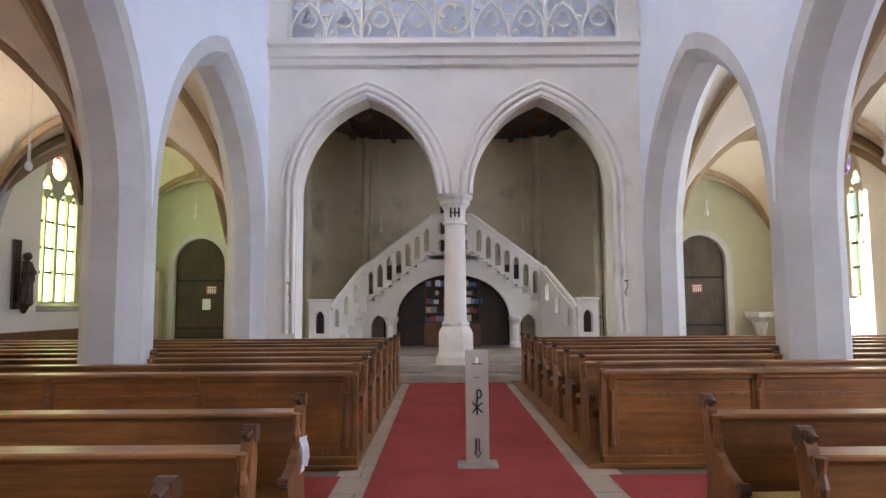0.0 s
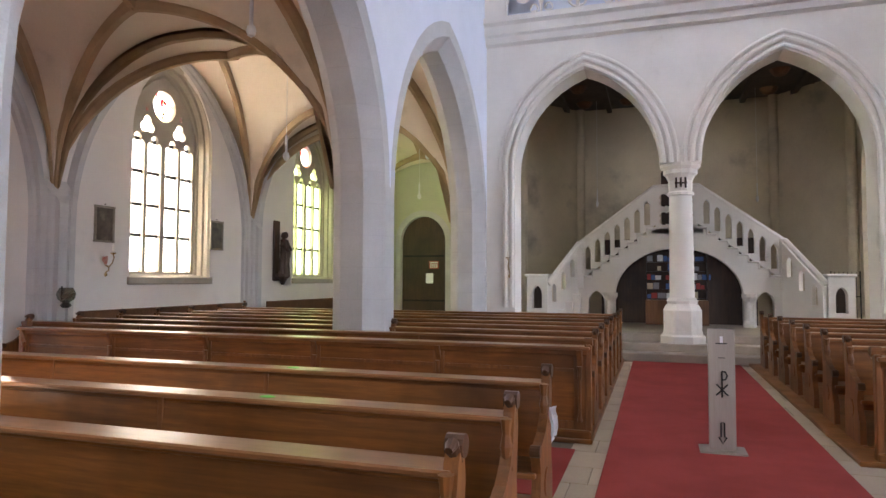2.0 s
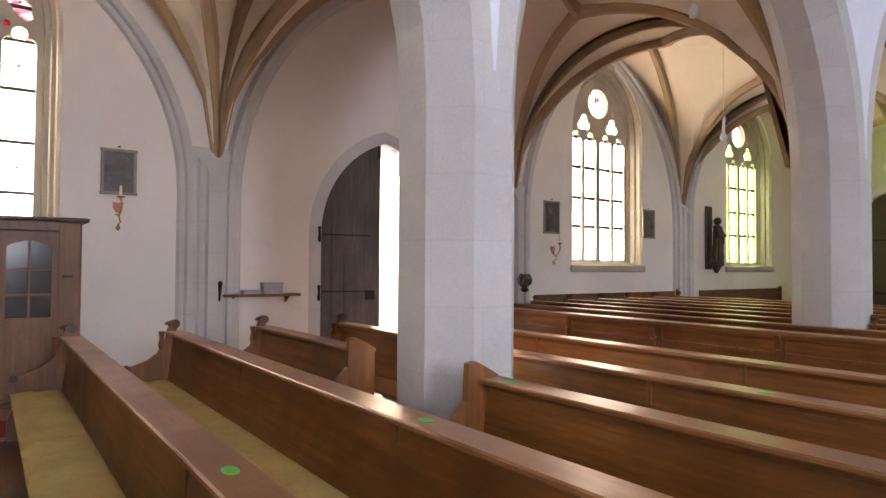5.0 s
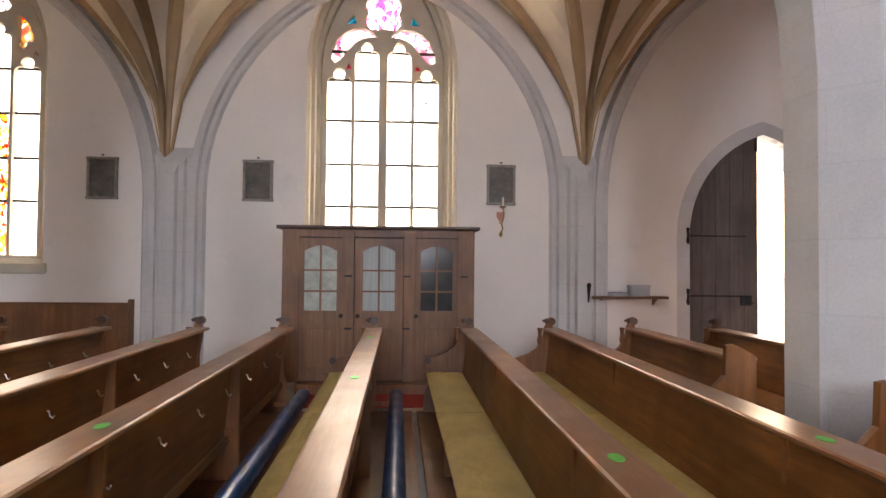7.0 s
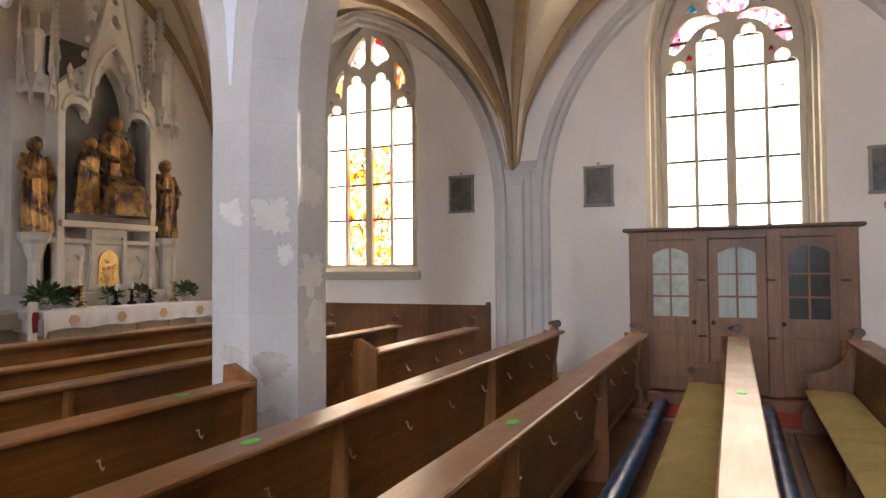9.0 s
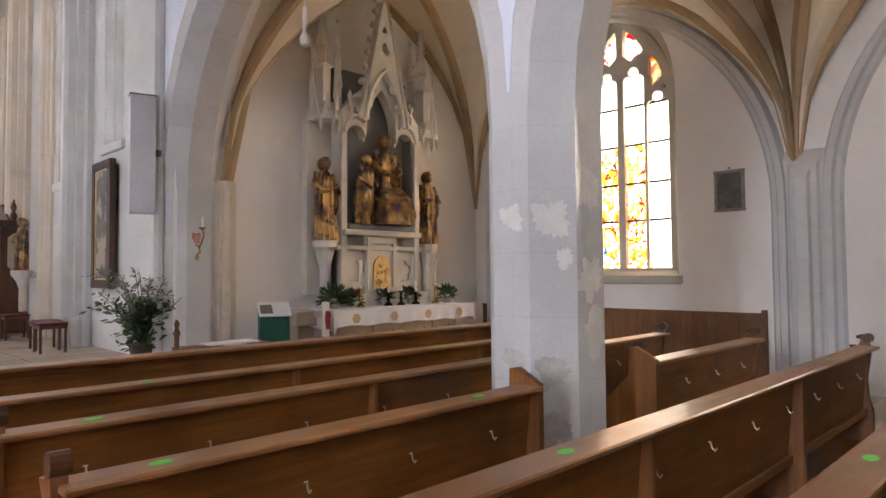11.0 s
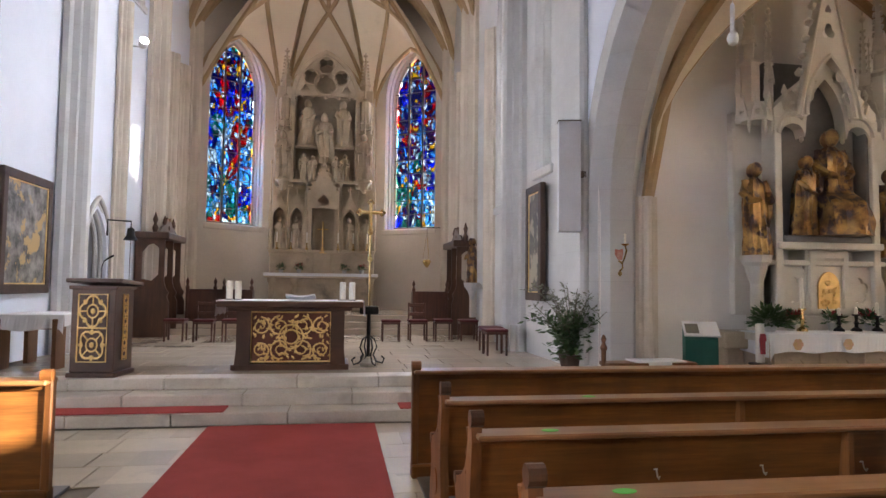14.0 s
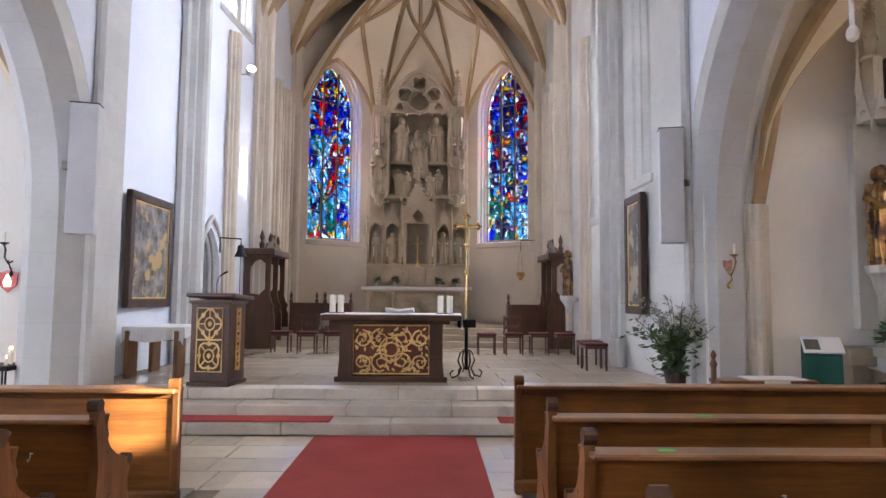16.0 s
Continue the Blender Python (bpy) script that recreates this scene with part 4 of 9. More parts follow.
us = [-3.6, -2.02, -0.42, 0.42, 2.02, 3.6]
part("parapet_floor", box(bm_new(), AX - HALF + 0.02, AX + HALF - 0.02, WEST - 0.05, WEST + 0.29, 7.44, 7.52), WESTSTONE, gallery)
for a, b in zip(us, us[1:]):
    c, d = AX + (a + b) / 2, (b - a) / 2
    if d < 0.5:
        part("carved_panel", foiled_ring(c, 8.0, 0.36), WESTSTONE, gallery)
        for k in range(4):
            part("carved_boss", lathe(bm_new(), [(0.002, -0.05), (0.07, 0.0), (0.05, 0.05)], 0, 0, 0, 8, pose(c + 0.24 * math.cos(k * 1.571), WEST - 0.17, 8.0 + 0.24 * math.sin(k * 1.571), 90)), WESTSTONE, gallery)
    else:
        # one wide arch and two hanging arcs cross in every panel
        half = [(c + d * math.cos(t * math.pi / 16), WEST - 0.17, 7.54 + 0.92 * math.sin(t * math.pi / 16)) for t in range(17)]
        part("tracery_arc", tube(bm_new(), half, 0.03, 6), WESTSTONE, gallery)
        for q in (-1, 1):
            part("tracery_arc", tube(bm_new(), [(c + q * d * (1 - math.sin(t * math.pi / 24)), WEST - 0.165, 8.46 - 0.92 * (1 - math.cos(t * math.pi / 24))) for t in range(13)], 0.028, 6), WESTSTONE, gallery)
            part("blind_trefoil", plate(bm_new(), ring(c + q * d * 0.5, 7.98, 0.19, 14), [foil(c + q * d * 0.5, 7.98, 0.17, 3, 5, 1.57)], 0.05, basis((0, WEST - 0.1, 0), (1, 0, 0), (0, 0, 1))), WESTSTONE, gallery)
            part("blind_trefoil", plate(bm_new(), ring(c + q * d * 0.82, 8.3, 0.13, 12), [foil(c + q * d * 0.82, 8.3, 0.11, 3, 5, 1.57)], 0.05, basis((0, WEST - 0.1, 0), (1, 0, 0), (0, 0, 1))), WESTSTONE, gallery)
            part("blind_trefoil", plate(bm_new(), ring(c + q * d * 0.2, 7.64, 0.1, 12), [foil(c + q * d * 0.2, 7.64, 0.085, 3, 5, 1.57)], 0.05, basis((0, WEST - 0.1, 0), (1, 0, 0), (0, 0, 1))), WESTSTONE, gallery)
        part("foiled_ring", foiled_ring(c, 8.24, 0.21), WESTSTONE, gallery)
        part("tracery_bar", box(bm_new(), c - 0.02, c + 0.02, WEST - 0.18, WEST - 0.1, 7.5, 8.03, 0.006), WESTSTONE, gallery)
    for x in (a, b) if a == us[0] else (b,):
        part("parapet_post", box(bm_new(), AX + x - 0.035, AX + x + 0.035, WEST - 0.22, WEST - 0.1, 7.5, 8.5, 0.01), WESTSTONE, gallery)
for x in (-2.02, 2.02):
    part("foiled_ring", foiled_ring(AX + x, 7.74, 0.2), WESTSTONE, gallery)
part("parapet_rail", box(bm_new(), AX - HALF, AX + HALF, WEST - 0.28, WEST + 0.02, 8.5, 8.68, 0.03), WESTSTONE, gallery)
for s in (-1, 1):
    part("parapet_end", box(bm_new(), AX + s * 3.84 - 0.24, AX + s * 3.84 + 0.24, WEST - 0.18, WEST - 0.05, 7.5, 8.5, 0.01), WESTSTONE, gallery)
for ob in gallery.children:
    if not ob.name.startswith("arch_moulding"):
        ob.location.z -= 0.09
bm = box(bm_new(), AX - HALF, AX + HALF, WEST + 0.3, WEST + 0.6, 6.96, NAVE_TOP)
for s in (-1, 1):
    box(bm, AX + s * (HALF + 0.16) - 0.15, AX + s * (HALF + 0.16) + 0.15, WEST - 0.01, WEST + 0.6, 6.96, NAVE_TOP)
box(bm, AX - HALF - 0.3, AX + HALF + 0.3, WEST - 0.2, WEST + 0.6, NAVE_TOP + 0.01, NAVE_TOP + 0.15)
struct("wall_behind_gallery", bm, SPANDREL, "pale wall closing the view over the gallery parapet", "wall")

# middle column
col = thing("column", AX, WEST + 0.35, 0.16, "pale round stone column with moulded capital and base", "column")
part("base", lathe(bm_new(), [(0.47, 0), (0.47, 0.3), (0.42, 0.34), (0.40, 0.42), (0.40, 0.82), (0.36, 0.9), (0.31, 0.96), (0.33, 1.02), (0.28, 1.08)], 0, 0, 0, 8, pose(0, 0, 0, 0, 0, 22.5)), WESTSTONE, col)
part("shaft", lathe(bm_new(), [(0.245, 1.06), (0.235, 2.2), (0.225, 3.2)], 0, 0, 0, 20), WESTSTONE, col, smooth=True)
part("capital", lathe(bm_new(), [(0.22, 3.18), (0.27, 3.2), (0.27, 3.25), (0.23, 3.28), (0.24, 3.5), (0.29, 3.6), (0.34, 3.64), (0.34, 3.72), (0.4, 3.78), (0.4, 3.87)], 0, 0, 0, 12), WESTSTONE, col)
for dx, w_, z_ in ((-0.09, 0.02, 0), (0.0, 0.02, 0.02), (0.09, 0.02, 0)):
    part("monogram_bar", box(bm_new(), dx - w_, dx + w_, -0.262, -0.235, 3.33 + z_, 3.55, 0.005), DARKWOOD, col)
part("monogram_bar", box(bm_new(), -0.12, 0.12, -0.262, -0.235, 3.42, 3.45, 0.005), DARKWOOD, col)

# steps to the tower hall
for i in range(3):
    struct("tower_step", box(bm_new(), AX - HALF, AX + HALF, WEST - 0.55 + 0.42 * i, WEST + 0.9, 0.16 * i, 0.16 * (i + 1), 0.015), STEP, "worn pale stone step to the tower hall", "step")
struct("tower_floor", box(bm_new(), AX - PIL, AX + PIL, WEST + 0.85, 20.2, -0.2, 0.48), FLAG, "raised stone floor of the tower hall", "floor")

pts = [(-4.1, 14.5), (-4.1, 17.6), (-2.6, 19.4), (2.6, 19.4), (4.1, 17.6), (4.1, 14.5)]
for k, ((xa, ya), (xb, yb)) in enumerate(zip(pts, pts[1:])):
    d = Vector((xb - xa, yb - ya, 0)).normalized()
    L = math.hypot(xb - xa, yb - ya)
    hole = [opening(L / 2, 0.33, 2.85, 4.7, 0.3)] if k == 2 else [opening(L / 2, 1.15, 0.5, 3.9, 1.7)] if k in (0, 4) else []
    bm = plate(bm_new(), [(-0.02, 0), (L + 0.02, 0), (L + 0.02, 6.75), (-0.02, 6.75)], hole, -0.4, basis((AX + xa, ya, 0), d, (0, 0, 1)))
    struct("wall_tower_" + str(k + 1), bm, TOWERP, "grimy ochre plaster wall of the polygonal tower hall", "wall")
struct("door_niche", box(bm_new(), AX - 0.5, AX + 0.5, 19.82, 19.9, 2.8, 5.1), DARKWOOD, "dark doorway at the head of the stairs", "door")
for s in (-1, 1):
    for x, y in ((4.0, 17.55), (2.6, 19.3)):
        struct("trim_tower_shaft", tube(bm_new(), [(AX + s * x, y, 0.45), (AX + s * x, y, 6.72)], 0.12, 10), TOWERP, "slender engaged shaft in the tower hall corner", "pilaster", True)
ceil = struct("ceiling_tower", box(bm_new(), AX - PIL, AX + PIL, WEST + 0.7, 20.2, 6.7, 6.95), DARKWOOD, "dark wooden underside of the organ gallery", "ceiling")
for ix in range(7):
    for iy in range(3):
        x, y = AX - 3.6 + 1.2 * ix, WEST + 1.6 + 1.6 * iy
        b2 = lathe(bm_new(), [(0.05, -0.16), (0.14, -0.14), (0.2, -0.07), (0.24, 0)], x, y, 6.7, 10)
        part("boss", b2, GOLD if (ix, iy) in ((2, 1), (4, 1)) else BROWNWOOD, ceil)
for ix in range(8):
    part("beam", box(bm_new(), AX - 4.15 + 1.2 * ix - 0.07, AX - 4.15 + 1.2 * ix + 0.07, WEST + 0.72, 19.4, 6.58, 6.699), DARKWOOD, ceil)

# ---- double staircase in the tower hall ----
ST_Y = 16.9
stair = thing("double_staircase", AX, ST_Y, 0.48, "pale stone double staircase with pierced balustrades and a middle arch", "staircase")
for s in (-1, 1):
    # front wall under the upper flight with its stepped top
    x0, x1, zb, zt, n = 2.3, 0.48, 1.05, 2.42, 8
    top = []
    for i in range(n):
        xa = x0 + (x1 - x0) * i / n
        xb = x0 + (x1 - x0) * (i + 1) / n
        z = zb + (zt - zb) * (i + 1) / n
        top += [(xa, z), (xb, z)]
    R = 1.5
    inner = [(R * math.cos(a), 0.72 + 1.2 * math.sin(a)) for a in [math.pi / 2 * (1 - i / 10) for i in range(11)]]
    loop = [(2.42, 0.0), (2.42, zb)] + top + [(0.0, zt)] + inner + [(R, 0.0)]
    loop = [(s * u, v) for u, v in loop]
    hole = [(s * u, v) for u, v in opening(1.97, 0.2, 0.02, 0.55, 0.3)]
    part("stair_wall", plate(bm_new(), loop, [hole], 0.3, basis((0, 0.3, 0), (1, 0, 0), (0, 0, 1))), WESTSTONE, stair)
    part("tread_string", tube(bm_new(), [(s * u, -0.01, v) for u, v in top], 0.035, 6), WESTSTONE, stair)
    part("pillar", lathe(bm_new(), [(0.15, 0), (0.15, 0.1), (0.1, 0.16), (0.095, 0.6), (0.14, 0.66), (0.17, 0.72), (0.17, 0.8)], s * 1.6, -0.12, 0, 12), WESTSTONE, stair)
    # balustrade of the upper flight
    u0, u1 = 2.38, 0.5
    z_at = lambda u: zb + 0.12 + (zt - zb) * (x0 - u) / (x0 - x1)
    outer = [(u0, z_at(u0)), (u1, z_at(u1)), (u1, z_at(u1) + 0.92), (u0, z_at(u0) + 0.92)]
    holes = []
    for i in range(7):
        u = u0 - 0.2 - i * (u0 - u1 - 0.4) / 6
        holes.append(opening(u, 0.072, z_at(u) + 0.14, z_at(u) + 0.6, 0.14, 0, 4))
    part("balustrade", plate(bm_new(), [(s * a, b) for a, b in outer], [[(s * a, b) for a, b in h] for h in holes], 0.16, basis((0, 0.16, 0), (1, 0, 0), (0, 0, 1))), WESTSTONE, stair)
    part("handrail", tube(bm_new(), [(s * (u0 + 0.04), 0.08, z_at(u0) + 0.93), (s * u1, 0.08, z_at(u1) + 0.95), (0, 0.08, z_at(u1) + 0.95)], 0.085, 8), WESTSTONE, stair)
    part("post", box(bm_new(), s * 2.38 - 0.09, s * 2.38 + 0.09, -0.03, 0.2, 0.9, z_at(u0) + 1.02, 0.02), WESTSTONE, stair)
    # lower flight, coming forward to the end pier
    xa, ya, xb, yb = 2.42, 0.0, 3.1, -0.75
    d = Vector((s * (xb - xa), yb - ya, 0))
    L = d.length
    outer = [(0, 0.0), (L, 0.0), (L, 0.98), (0, z_at(u0) + 0.92)]
    holes = []
    for i in range(3):
        u = 0.2 + i * (L - 0.4) / 2
        zz = 0.98 + (z_at(u0) - 0.06) * (1 - u / L)
        holes.append(opening(u, 0.07, zz - 0.62, zz - 0.28, 0.12, 0, 4))
    part("lower_balustrade", plate(bm_new(), outer, holes, 0.14, basis((s * xa, ya, 0), d, (0, 0, 1))), WESTSTONE, stair)
    part("lower_handrail", tube(bm_new(), [(s * xa, ya, z_at(u0) + 0.94), (s * xb, yb, 1.02)], 0.08, 8), WESTSTONE, stair)
    for i in range(4):
        f = (i + 0.5) / 4
        part("step", box(bm_new(), s * (xb - (xb - xa) * f) - 0.14, s * (xb - (xb - xa) * f) + 0.14, yb * (1 - f) - 0.06, yb * (1 - f) + 0.9, 0.0, 0.19 * (i + 1), 0.01), WESTSTONE, stair)
    for i in range(8):
        f = (i + 0.5) / 8
        uu = x0 + (x1 - x0) * f
        part("step", box(bm_new(), s * uu - 0.12, s * uu + 0.12, 0.305, 1.3, zb + (zt - zb) * f - 0.1, zb + (zt - zb) * (i + 1) / 8 - 0.003), WESTSTONE, stair)
    bm = plate(bm_new(), [(s * 3.1, 0), (s * 3.62, 0), (s * 3.62, 1.2), (s * 3.1, 1.2)], [opening(s * 3.36, 0.12, 0.4, 0.78, 0.2, 0, 5)], 0.4, basis((0, -0.45, 0), (1, 0, 0), (0, 0, 1)))
    part("end_pier", bm, WESTSTONE, stair)
    part("pier_cap", box(bm_new(), s * 3.36 - 0.3, s * 3.36 + 0.3, -0.9, -0.4, 1.2, 1.27, 0.02), WESTSTONE, stair)
    # dark sheet inside the pier's opening, its colour stands in for shade
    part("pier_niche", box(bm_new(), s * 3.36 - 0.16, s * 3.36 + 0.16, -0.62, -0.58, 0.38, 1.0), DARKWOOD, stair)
part("landing", box(bm_new(), -0.6, 0.6, 0.0, 2.4, 2.3, 2.42), WESTSTONE, stair)
part("landing_panel", plate(bm_new(), [(-0.5, 2.4), (0.5, 2.4), (0.5, 3.44), (-0.5, 3.44)], [foil(x, z, 0.2, 4, 5, 0.785) for x in (-0.23, 0.23) for z in (2.68, 3.14)], 0.16, basis((0, 0.16, 0), (1, 0, 0), (0, 0, 1))), WESTSTONE, stair)
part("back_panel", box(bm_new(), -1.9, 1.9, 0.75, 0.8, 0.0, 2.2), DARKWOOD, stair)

# leaflet rack under the stairs
rack = thing("leaflet_rack", AX - 0.02, ST_Y + 0.35, 0.48, "dark wooden leaflet rack filled with booklets under the stairs", "rack")
part("cabinet", box(bm_new(), -0.75, 0.75, -0.2, 0.2, 0, 0.62, 0.01), BROWNWOOD, rack)
for s in (-1, 1):
    part("side_panel", box(bm_new(), s * 0.74 - 0.02, s * 0.74 + 0.02, -0.16, 0.2, 0.62, 1.82, 0.004), DARKWOOD, rack)
part("back", box(bm_new(), -0.72, 0.72, 0.17, 0.2, 0.62, 1.82), DARKWOOD, rack)
cols = [surface("booklet_" + n_, c, tuple(0.85 * v for v in c), 8, 60, 0.6) for n_, c in (("white", (0.75, 0.75, 0.74)), ("red", (0.45, 0.06, 0.05)), ("blue", (0.08, 0.16, 0.4)), ("cream", (0.6, 0.5, 0.33)), ("grey", (0.3, 0.3, 0.32)))]
bk = random.Random(2)
for k in range(5):
    z = 0.66 + 0.235 * k
    part("shelf", box(bm_new(), -0.72, 0.72, -0.16, 0.17, z - 0.02, z), DARKWOOD, rack)
    x = -0.7
    while x < 0.62:
        w_ = bk.choice((0.1, 0.15, 0.15, 0.21))
        hgt = bk.uniform(0.1, 0.17)
        if bk.random() < 0.9:
            part("booklet", box(bm_new(), x, x + w_ - 0.012, -0.13 + bk.uniform(0, 0.04), -0.09, z + 0.002, z + hgt, 0.002), bk.choice(cols), rack)
        x += w_


# ---- chancel ----
CH_Z, CH_Y = 0.45, -9.95
CA, AP = 4.05, -20.2
AW, AB, AD, CS = 3.8, 1.45, 1.75, 4.5   # apse half width, half back wall, depth; south wall's start
south_x = lambda y: CS + (AW - CS) * (y - ENDS[1]) / (AP - ENDS[1])
north_x = lambda y: CA + (AW - CA) * (y - ENDS[-1]) / (AP - ENDS[-1])
struct("chancel_floor", box(bm_new(), AX - HALF - 0.2, AX + HALF + 0.5, -25, CH_Y - 0.3, -0.2, CH_Z - 0.012), JOINT, "polished stone chancel floor bed", "floor")
stepsets = random.Random(8)
for i in range(3):
    y0, y1 = CH_Y - (0.3 if i == 2 else 0.02), -9.1 - 0.40 * i
    base = struct("chancel_step_bed_" + str(i + 1), box(bm_new(), AX - HALF - 0.2, AX + HALF + 0.2, y0, y1 - 0.03, 0.15 * i, 0.15 * (i + 1) - 0.01), JOINT, "stone bed of the chancel step", "step")
    x = AX - HALF - 0.2
    while x < AX + HALF + 0.15:
        w_ = min(stepsets.uniform(1.0, 1.7), AX + HALF + 0.2 - x)
        part("step_stone", box(bm_new(), x + 0.003, x + w_ - 0.003, y0, y1 + stepsets.uniform(-0.008, 0.008), 0.15 * i + 0.002, 0.15 * (i + 1) + stepsets.uniform(-0.004, 0.004), 0.012), STEP, base)
        x += w_
UP_Y = -17.0
for i in range(3):
    struct("apse_step_" + str(i + 1), box(bm_new(), AX - CA, AX + CA, -25, UP_Y - 0.35 * i, CH_Z + 0.15 * i - 0.3, CH_Z + 0.15 * (i + 1), 0.012), MARBLE, "pale stone step before the high altar", "step")
TOPZ = CH_Z + 0.45

apse = [(-CA, ENDS[-1] - 0.4), (-AW, AP), (-AB, AP - AD), (AB, AP - AD), (AW, AP), (CS, ENDS[1] - 0.4)]
SIDE_WIN = [(-11.95, 0.3, 3.85, 7.6, 1.1), (-14.6, 0.3, 3.5, 7.6, 1.1)]
APSE_WIN = (0.78, 3.5, 7.6, 1.5)
SHAFTS = [-10.45, -13.3, -17.2]
for i in range(5):
    (xa, ya), (xb, yb) = apse[i], apse[i + 1]
    L = math.hypot(xb - xa, yb - ya)
    u = ((xb - xa) / L, (yb - ya) / L, 0)
    m = basis((AX + xa, ya, 0), u, (0, 0, 1))
    holes, wins = [], []
    if i in (1, 3):
        wins = [(L / 2, *APSE_WIN)]
    elif i == 2:
        holes = [opening(L / 2, 0.75, 7.0, 7.55, 1.35)]
    else:
        # the south wall's one high window is unseen, added to light the chancel
        for cy, w, z0, zs, h in (SIDE_WIN if i == 0 else [(-15.6, 0.8, 8.1, 8.9, 0.9)]):
            wins.append((abs(cy - ya) if i == 0 else abs(cy - ya), w, z0, zs, h))
        if i == 4:
            holes.append(opening(abs(-14.9 + 0.35 - ya), 0.5, 0.44, 2.2, 0.9))
    holes += [opening(c, w + 0.14, z0 - 0.1, zs, h + 0.25) for c, w, z0, zs, h in wins]
    bm = plate(bm_new(), [(-0.05, -0.2), (L + 0.05, -0.2), (L + 0.05, NAVE_TOP), (-0.05, NAVE_TOP)], holes, 0.7, m)
    struct("wall_apse_" + str(i + 1), bm, APSEP if 0 < i < 4 else STONE if i == 0 else SPANDREL, "pale plastered wall of the chancel", "wall")
    for c, w, z0, zs, h in wins:
        n_win += 1
        mm = m @ Matrix.Translation((c, 0, 0))
        gl = APSE_R if i == 1 else APSE_L if i == 3 else SIDEG if i == 0 else MILKY
        gothic_window(n_win, mm, w, z0, zs, h, 13 if i in (1, 3) else 9, 3, gl, gl, frame_mat=APSEP if i in (1, 3) else STONE, reveal=0.14, bars=LEADING if i in (1, 3) else None, shade=i == 4)
        o = mm @ Vector((0, (z0 + zs + h) / 2, 0.9))
        ob = new("window_daylight", bpy.data.lights.new("window_daylight", "AREA"))
        ob.data.shape, ob.data.size, ob.data.size_y = "RECTANGLE", 2 * w + 0.2, zs + h - z0 + 0.2
        # the strongest of these lamps belongs to the added south window
        ob.data.energy, ob.data.color = (390 if i in (1, 3) else 480 if i == 0 else 650) * DAYLIGHT, ((1, 1, 1) if i in (1, 3) else (0.80, 0.88, 1.0))
        ob.matrix_world = look(o, mm @ Vector((0, (z0 + zs + h) / 2, -1)))

# traceried head behind the high altar
mm = basis((AX + AB, AP - AD, 0), (-1, 0, 0), (0, 0, 1)) @ Matrix.Translation((AB, 0, 0))
m2 = basis((AX, AP - AD, 0), (1, 0, 0), (0, 0, 1))
tr = struct("trim_tracery", plate(bm_new(), opening(0, 0.78, 6.98, 7.55, 1.38), [foil(0, 8.45, 0.26, 4, 5), foil(-0.38, 7.95, 0.2, 4, 5), foil(0.38, 7.95, 0.2, 4, 5), foil(0, 7.5, 0.36, 6, 4), foil(-0.55, 7.3, 0.12, 3, 4), foil(0.55, 7.3, 0.12, 3, 4)], 0.12, m2 @ Matrix.Translation((0, 0, 0.02))), ALTSTONE, "stone tracery of a rose over the high altar", "tracery")
p = part("rose_pane", plate(bm_new(), opening(0, 0.74, 7.0, 7.55, 1.3), [], 0.006, m2 @ Matrix.Translation((0, 0, -0.1))), FIGG, tr)
p.visible_shadow = False
struct("wall_apse_backing", box(bm_new(), AX - 1.0, AX + 1.0, AP - AD - 1.1, AP - AD - 0.9, 6.5, 7.2), APSEP, "masonry behind the altar rose", "wall")

# wall shafts: clusters of three
def shaft(x, y, nx, ny, z0, z1, r=0.16, mat=None):
    bm = bm_new()
    t = Vector((-ny, nx, 0))
    n = Vector((nx, ny, 0))
    c = Vector((x, y, 0))
    sec = [(-0.42, -0.02), (-0.42, 0.08), (-0.3, 0.1), (-0.26, 0.2), (-0.17, 0.2), (-0.13, 0.3), (-0.07, 0.36), (0.07, 0.36), (0.13, 0.3), (0.17, 0.2), (0.26, 0.2), (0.3, 0.1), (0.42, 0.08), (0.42, -0.02)]
    k = r / 0.16
    lo = [bm.verts.new(c + t * a * k + n * b * k + Vector((0, 0, z0))) for a, b in sec]
    hi = [bm.verts.new(c + t * a * k + n * b * k + Vector((0, 0, z1))) for a, b in sec]
    for i in range(len(sec) - 1):
        bm.faces.new((lo[i], lo[i + 1], hi[i + 1], hi[i]))
    bm.faces.new(hi)
    ob = struct("trim_wall_shaft", bm, mat or STONE, "bundle of slender stone wall shafts rising to the vault", "pilaster")
    bm = bm_new()
    lo = [bm.verts.new(c + t * a * k * 1.15 + n * (b + 0.06) * k + Vector((0, 0, z0))) for a, b in sec]
    hi = [bm.verts.new(c + t * a * k * 1.15 + n * (b + 0.06) * k + Vector((0, 0, z0 + 0.5))) for a, b in sec]
    for i in range(len(sec) - 1):
        bm.faces.new((lo[i], lo[i + 1], hi[i + 1], hi[i]))
    bm.faces.new(hi)
    part("plinth", bm, mat or STONE, ob)
    return ob


